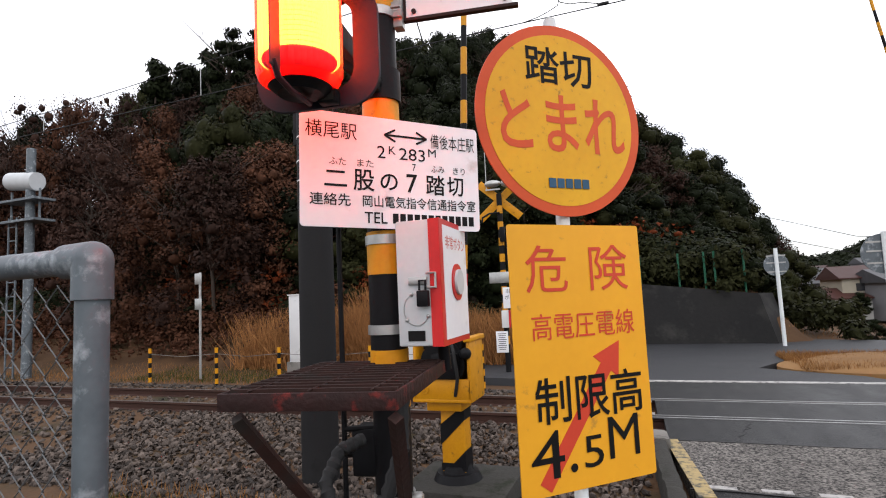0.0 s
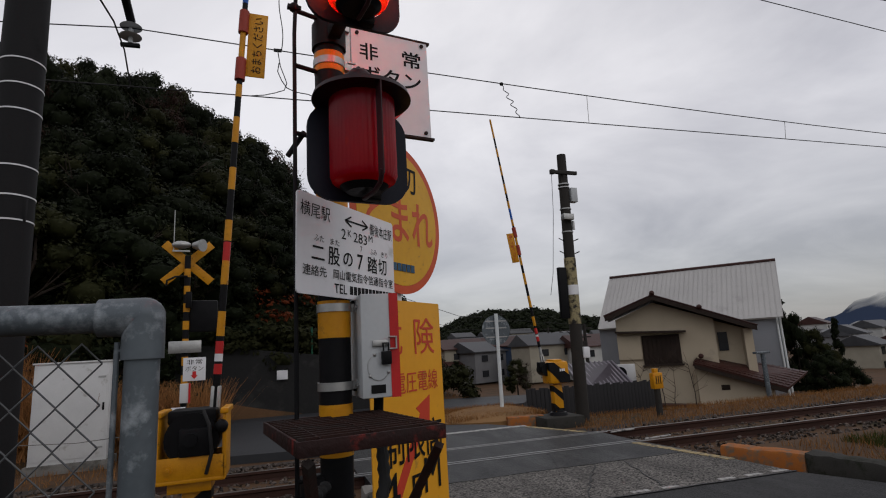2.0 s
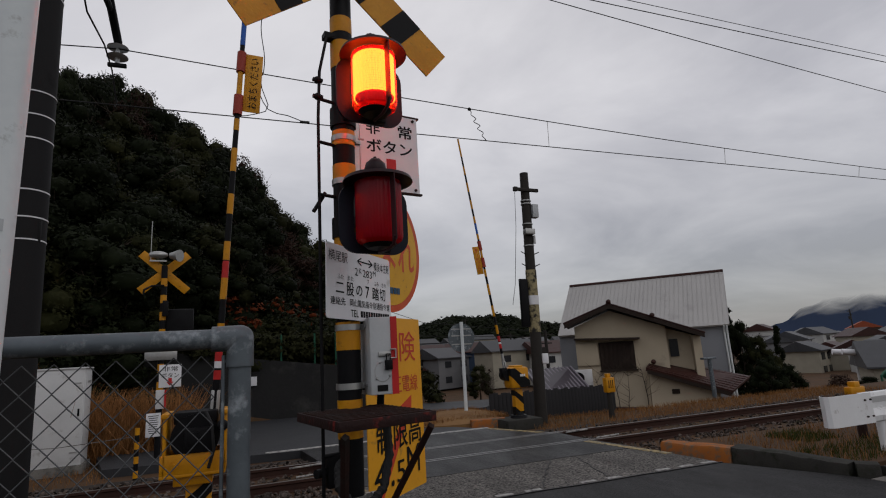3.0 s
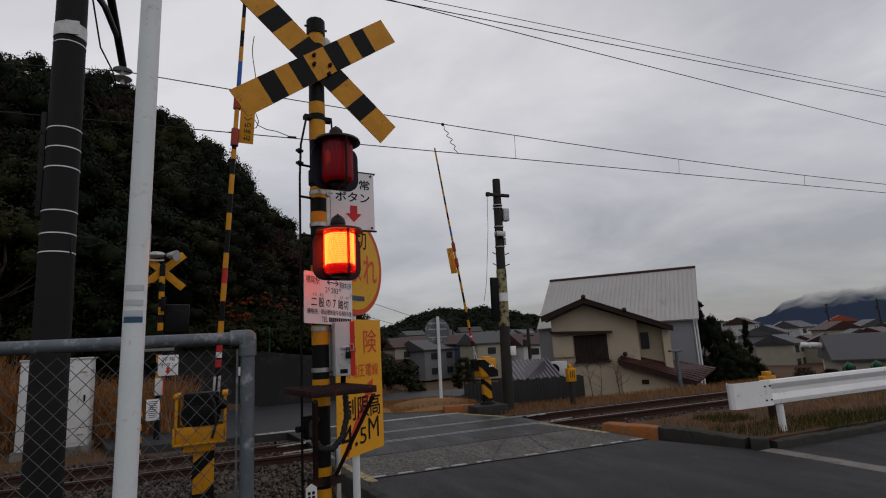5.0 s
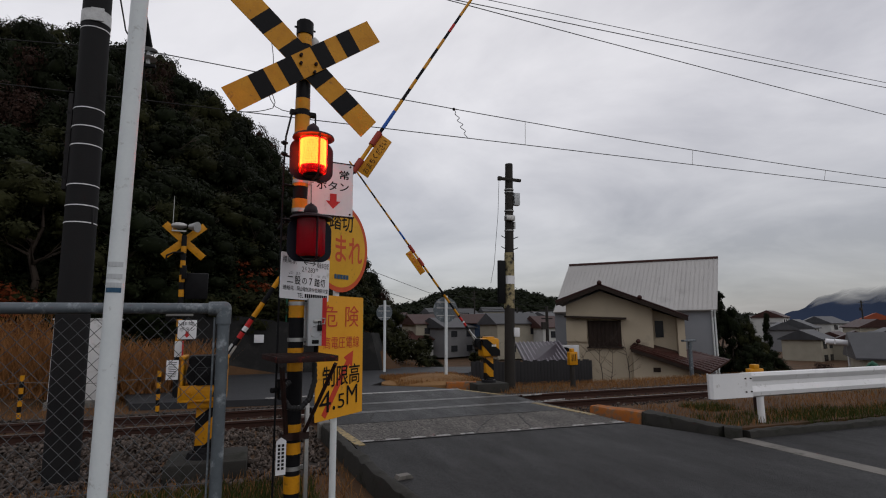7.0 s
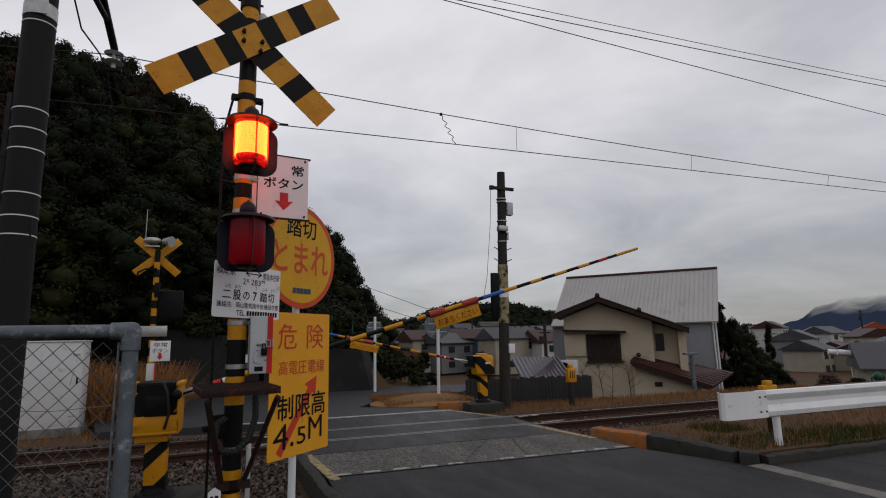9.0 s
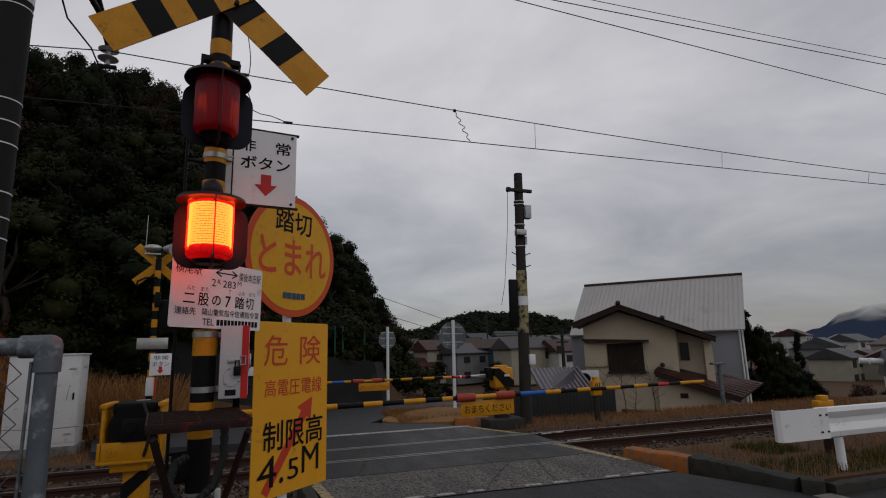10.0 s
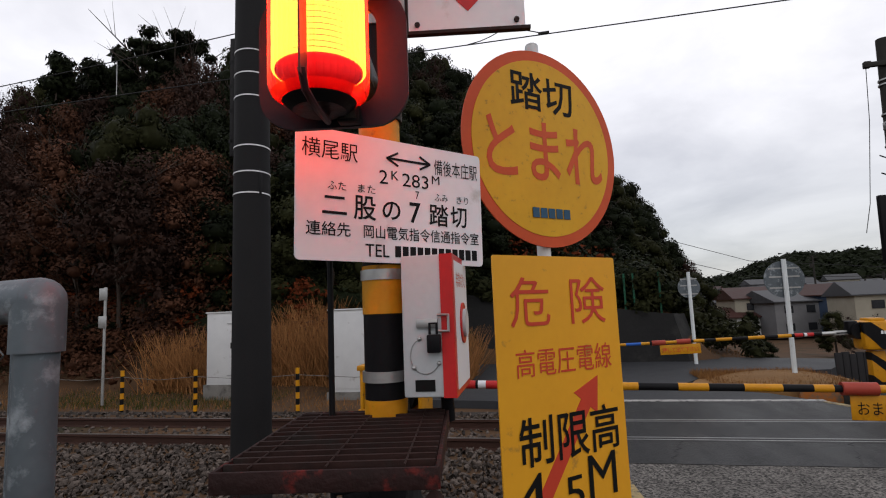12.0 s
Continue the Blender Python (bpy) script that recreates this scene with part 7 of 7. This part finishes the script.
def ridge(name, label, az0, az1, dist, tops, seed, material, leaves, size):
    rng = random.Random(seed)
    n = 60
    pts = []
    for k in range(n + 1):
        az = az0 + (az1 - az0) * k / n
        f = k / n * (len(tops) - 1)
        i = min(len(tops) - 2, int(f))
        e = tops[i] + (tops[i + 1] - tops[i]) * (f - i)
        x, y = dist * math.sin(radians(az)), dist * math.cos(radians(az))
        pts.append((x, y, 1.5 + dist * math.tan(radians(e)) * 0.9))
    verts, faces = [], []
    for x, y, z in pts:
        verts += [(x * 0.86, y * 0.86, -6), (x * 0.93, y * 0.93, z * 0.55 - 1.5), (x, y, z), (x * 1.1, y * 1.1, -6)]
    for k in range(n):
        for j in range(3):
            faces.append((4 * k + j, 4 * k + 4 + j, 4 * k + 5 + j, 4 * k + 1 + j))
    me = raw_mesh(name, verts, faces, material)
    me.shade_smooth()
    hill = tagged(new(name, me), label, "hill", "", "structure")
    if leaves:
        r = np.random.default_rng(seed)
        idx = r.integers(0, n, leaves)
        f = r.uniform(0, 1, leaves)[:, None]
        v = np.array(verts).reshape(-1, 4, 3)
        low, top = v[idx, 1] * (1 - f) + v[idx + 1, 1] * f, v[idx, 2] * (1 - f) + v[idx + 1, 2] * f
        g = r.uniform(0, 1.05, leaves)[:, None] ** 0.6
        c = low * (1 - g) + top * g
        p, fl_ = foliage(r, c, r.uniform(1.2, 3.2, leaves) * size, 12, 0.7 * size)
        tagged(new(name + "_trees", raw_mesh(name + "_trees", p.tolist(), fl_, LEAF_EVERGREEN)), "far woods on the ridge", "woods", "", "stuff")
    return hill


ridge("far_hill", "low dark wooded hill beyond the town", 11.5, 36, 210, [2.6, 1.9, 2.2, 3.4, 4.0, 3.7, 3.9, 3.4, 2.6, 2.2, 1.2], 3, RIDGE, 900, 1.0)
ridge("far_hill_east", "low wooded rise behind the houses", 34, 50, 260, [1.5, 1.4, 1.0, 0.8, 0.5], 4, RIDGE, 300, 1.0)
verts, faces = [], []
tops = [0.3, 2.5, 3.9, 4.3, 4.6, 4.8, 4.6, 4.4, 4.0, 3.6, 3.2]
n = 80
for k in range(n + 1):
    az = 51.3 + 40 * k / n
    f = k / n * (len(tops) - 1) * 1.0
    i = min(len(tops) - 2, int(f))
    e = tops[i] + (tops[i + 1] - tops[i]) * (f - i)
    d = 1900
    x, y, z = d * math.sin(radians(az)), d * math.cos(radians(az)), d * math.tan(radians(e)) + 6 * math.sin(k * 1.3)
    verts += [(x * 0.75, y * 0.75, -10), (x * 0.88, y * 0.88, z * 0.5 + 5 * math.sin(k * 0.9)), (x, y, z)]
for k in range(n):
    for j in range(2):
        faces.append((3 * k + j, 3 * k + 3 + j, 3 * k + 4 + j, 3 * k + 1 + j))
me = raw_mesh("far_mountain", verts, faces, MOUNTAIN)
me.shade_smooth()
tagged(new("far_mountain", me), "distant mountain coloured haze blue, its top faded out in place of cloud", "mountain", "", "structure")

for az, dist, h, z in ((30.5, 52, 6.2, -3.0), (27.2, 95, 7.5, -3), (22.6, 120, 11, -2), (26.0, 110, 6, -2), (57.5, 150, 10, -4), (61.0, 140, 10, -4)):
    x, y = -0.6 + dist * math.sin(radians(az)), -2.5 + dist * math.cos(radians(az))
    t = thing("utility_pole", "distant dark utility pole with crossarms", "utility pole", pose(x, y, z), "distant utility poles")
    bm = B(); rod(bm, (0, 0, 0), (0, 0, h), 0.2, 0.14, 8)
    part("shaft", bm, WOOD_POLE, t)
    bm = B(); box(bm, (0, 0, h - 0.4), (1.6, 0.1, 0.12)); box(bm, (0, 0, h - 1.2), (1.2, 0.1, 0.12)); box(bm, (-0.35, 0, h - 1.9), (0.4, 0.4, 0.7))
    part("crossarms", bm, WOOD_POLE, t)
wire("town_wire", [(4, 40, 7.4), (14, 43, 4.4), (26, 42.0, 3.0)], 0.02, "thin wire running to the distant poles")
wire("town_wire", [(4, 40, 5.9), (14, 43, 3.2), (26, 42.0, 2.6)], 0.02, "thin wire running to the distant poles")
gf = thing("pond_rack", "row of green steel frames by the pond", "rack")
for k in range(5):
    bm = B()
    x, y = 38 + 2.0 * k, 21.5 - 0.6 * k
    tube(bm, [(x, y, -3.4), (x, y, -1.5), (x + 0.6, y, -1.2), (x + 1.2, y, -1.5), (x + 1.2, y, -3.4)], 0.07, 6); ball(bm, (x + 0.6, y, -1.5), 0.3)
    part("green_frame", bm, GREEN_NET, gf)
bm = B(); slab(bm, [(30, 12), (60, 8), (70, 22), (36, 21)], -3.3, -2.95)
solid("pond", bm, WATER, "dull grey pond below the line", "pond", "structure", smooth=0)
bm = B()
ball(bm, (0, 0, 0), 1.0)
bmesh.ops.subdivide_edges(bm, edges=bm.edges[:], cuts=1, use_grid_fill=True)
for v in bm.verts:
    v.co *= 1 + 0.45 * noise.noise(v.co * 1.9) + 0.2 * noise.noise(v.co * 5)
    v.co = Vector((v.co.x * 0.9 - 15.2, v.co.y * 0.8 + 23.5, v.co.z * 2.6 + 7.4))
rk = solid("rock_outcrop", bm, ROCK, "bare ochre rock outcrop on the hillside", "rock")


# small white plate on the retaining wall
bm = B(); box(bm, (0, 0, 0), (0.3, 0.02, 0.26), None, 0.004)
wpl = solid("wall_plate", bm, WHITE, "small white plate fixed on the dark wall", "sign")
wpl.matrix_basis = pose(-0.75, 14.92, 1.12, 0, 0, -3)

# small pale block at the road's edge
bm = B(); prism(bm, [(-0.09, 0.0), (0.09, 0.0), (0.065, 0.035), (-0.065, 0.035)], -0.05, 0.05)
stud = solid("road_stud", bm, CONCRETE, "small pale worn block on the road edge", "road stud")
stud.matrix_basis = pose(0.64, 1.84, 0.0, 0, 0, 12)

# seams and cracks of the road
RAIL_SHINE = pbr("worn_shiny_steel", (0.2, 0.2, 0.2), (0.36, 0.36, 0.36), 0.36, 0.8, scale=4, bump=0.02)
CRACK = pbr("tar_seam", (0.006, 0.006, 0.0065), None, 0.5, bump=0.05)
bm = B()
rngc = random.Random(4)
for p, q, wd in (((0.3, 5.0), (4.62, 5.0), 0.02), ((2.2, 3.7), (3.1, 4.98), 0.008), ((3.1, 3.65), (3.5, 4.95), 0.007), ((0.9, 5.02), (1.2, 5.9), 0.007), ((0.42, 3.62), (4.7, 3.52), 0.012), ((2.6, 5.02), (2.9, 5.9), 0.006)):
    pts = [Vector((p[0] + (q[0] - p[0]) * k / 14 + (rngc.uniform(-0.03, 0.03) if wd < 0.02 else 0), p[1] + (q[1] - p[1]) * k / 14 + rngc.uniform(-0.012, 0.012))) for k in range(15)]
    for a, b in zip(pts, pts[1:]):
        d = (b - a).normalized() * wd
        slab(bm, [(a.x - d.y, a.y + d.x), (b.x - d.y, b.y + d.x), (b.x + d.y, b.y - d.x), (a.x + d.y, a.y - d.x)], 0.0, 0.0088)
solid("road_seams", bm, CRACK, "tar seams and cracks in the asphalt", "road seam", "structure", smooth=0)
bm = B()
for y in (5.93, 6.035, 7.03, 7.135):
    box(bm, (2.3, y, 0.004), (4.3, 0.055, 0.0065))
solid("flangeway", bm, CRACK, "dark flangeway grooves beside the rails", "road seam", "structure", smooth=0)
for y in (5.967, 6.075, 6.99, 7.1):
    bm = B(); box(bm, (2.35, y, 0.0085), (4.5, 0.02, 0.006), None, 0.002)
    solid("check_rail", bm, RAIL_SHINE, "worn shiny steel edge set in the crossing", "rail", "structure", smooth=0)


# ---- what moves ----
FLASH = [0.45, 1.05, 1.65, 2.25, 2.85, 3.45, 4.05, 4.65, 5.25, 5.85, 6.45, 7.05, 7.65, 8.25, 8.85, 9.45, 10.05, 10.65, 11.35, 11.85]
NEAR_SWING = [(0, 87), (5.4, 87), (5.7, 83.5), (6.0, 76.7), (6.5, 68.1), (7.5, 47.6), (8.5, 26.9), (9.0, 16.4), (9.5, 7.3), (10.0, 0.6), (10.4, -1.6), (12.0, -1.2)]
FAR_SWING = [(0, 82), (5.4, 82), (5.7, 78.5), (6.0, 72.3), (6.5, 62.9), (7.5, 43.3), (8.5, 23.7), (9.0, 12.4), (9.5, 3.9), (10.0, 0.0), (10.4, -1.2), (12.0, -1.8)]


def motions():
    low, high = pose(LAMP_X, LAMP_Y, LOW_Z), pose(LAMP_X, LAMP_Y, HIGH_Z)
    rows, at_low = [(0.0, low)], True
    for t in FLASH:
        t = round(t * 30) / 30
        rows.append((t - 1 / 30, low if at_low else high))
        at_low = not at_low
        rows.append((t, low if at_low else high))
    rows.append((12.0, low if at_low else high))
    walk(glow, rows)
    walk(near_arm, [(t, pose(*NEAR_PIVOT, 0, -a, 0)) for t, a in NEAR_SWING])
    walk(far_arm, [(t, pose(*FAR_PIVOT, 0, -a, 0)) for t, a in FAR_SWING])


motions()
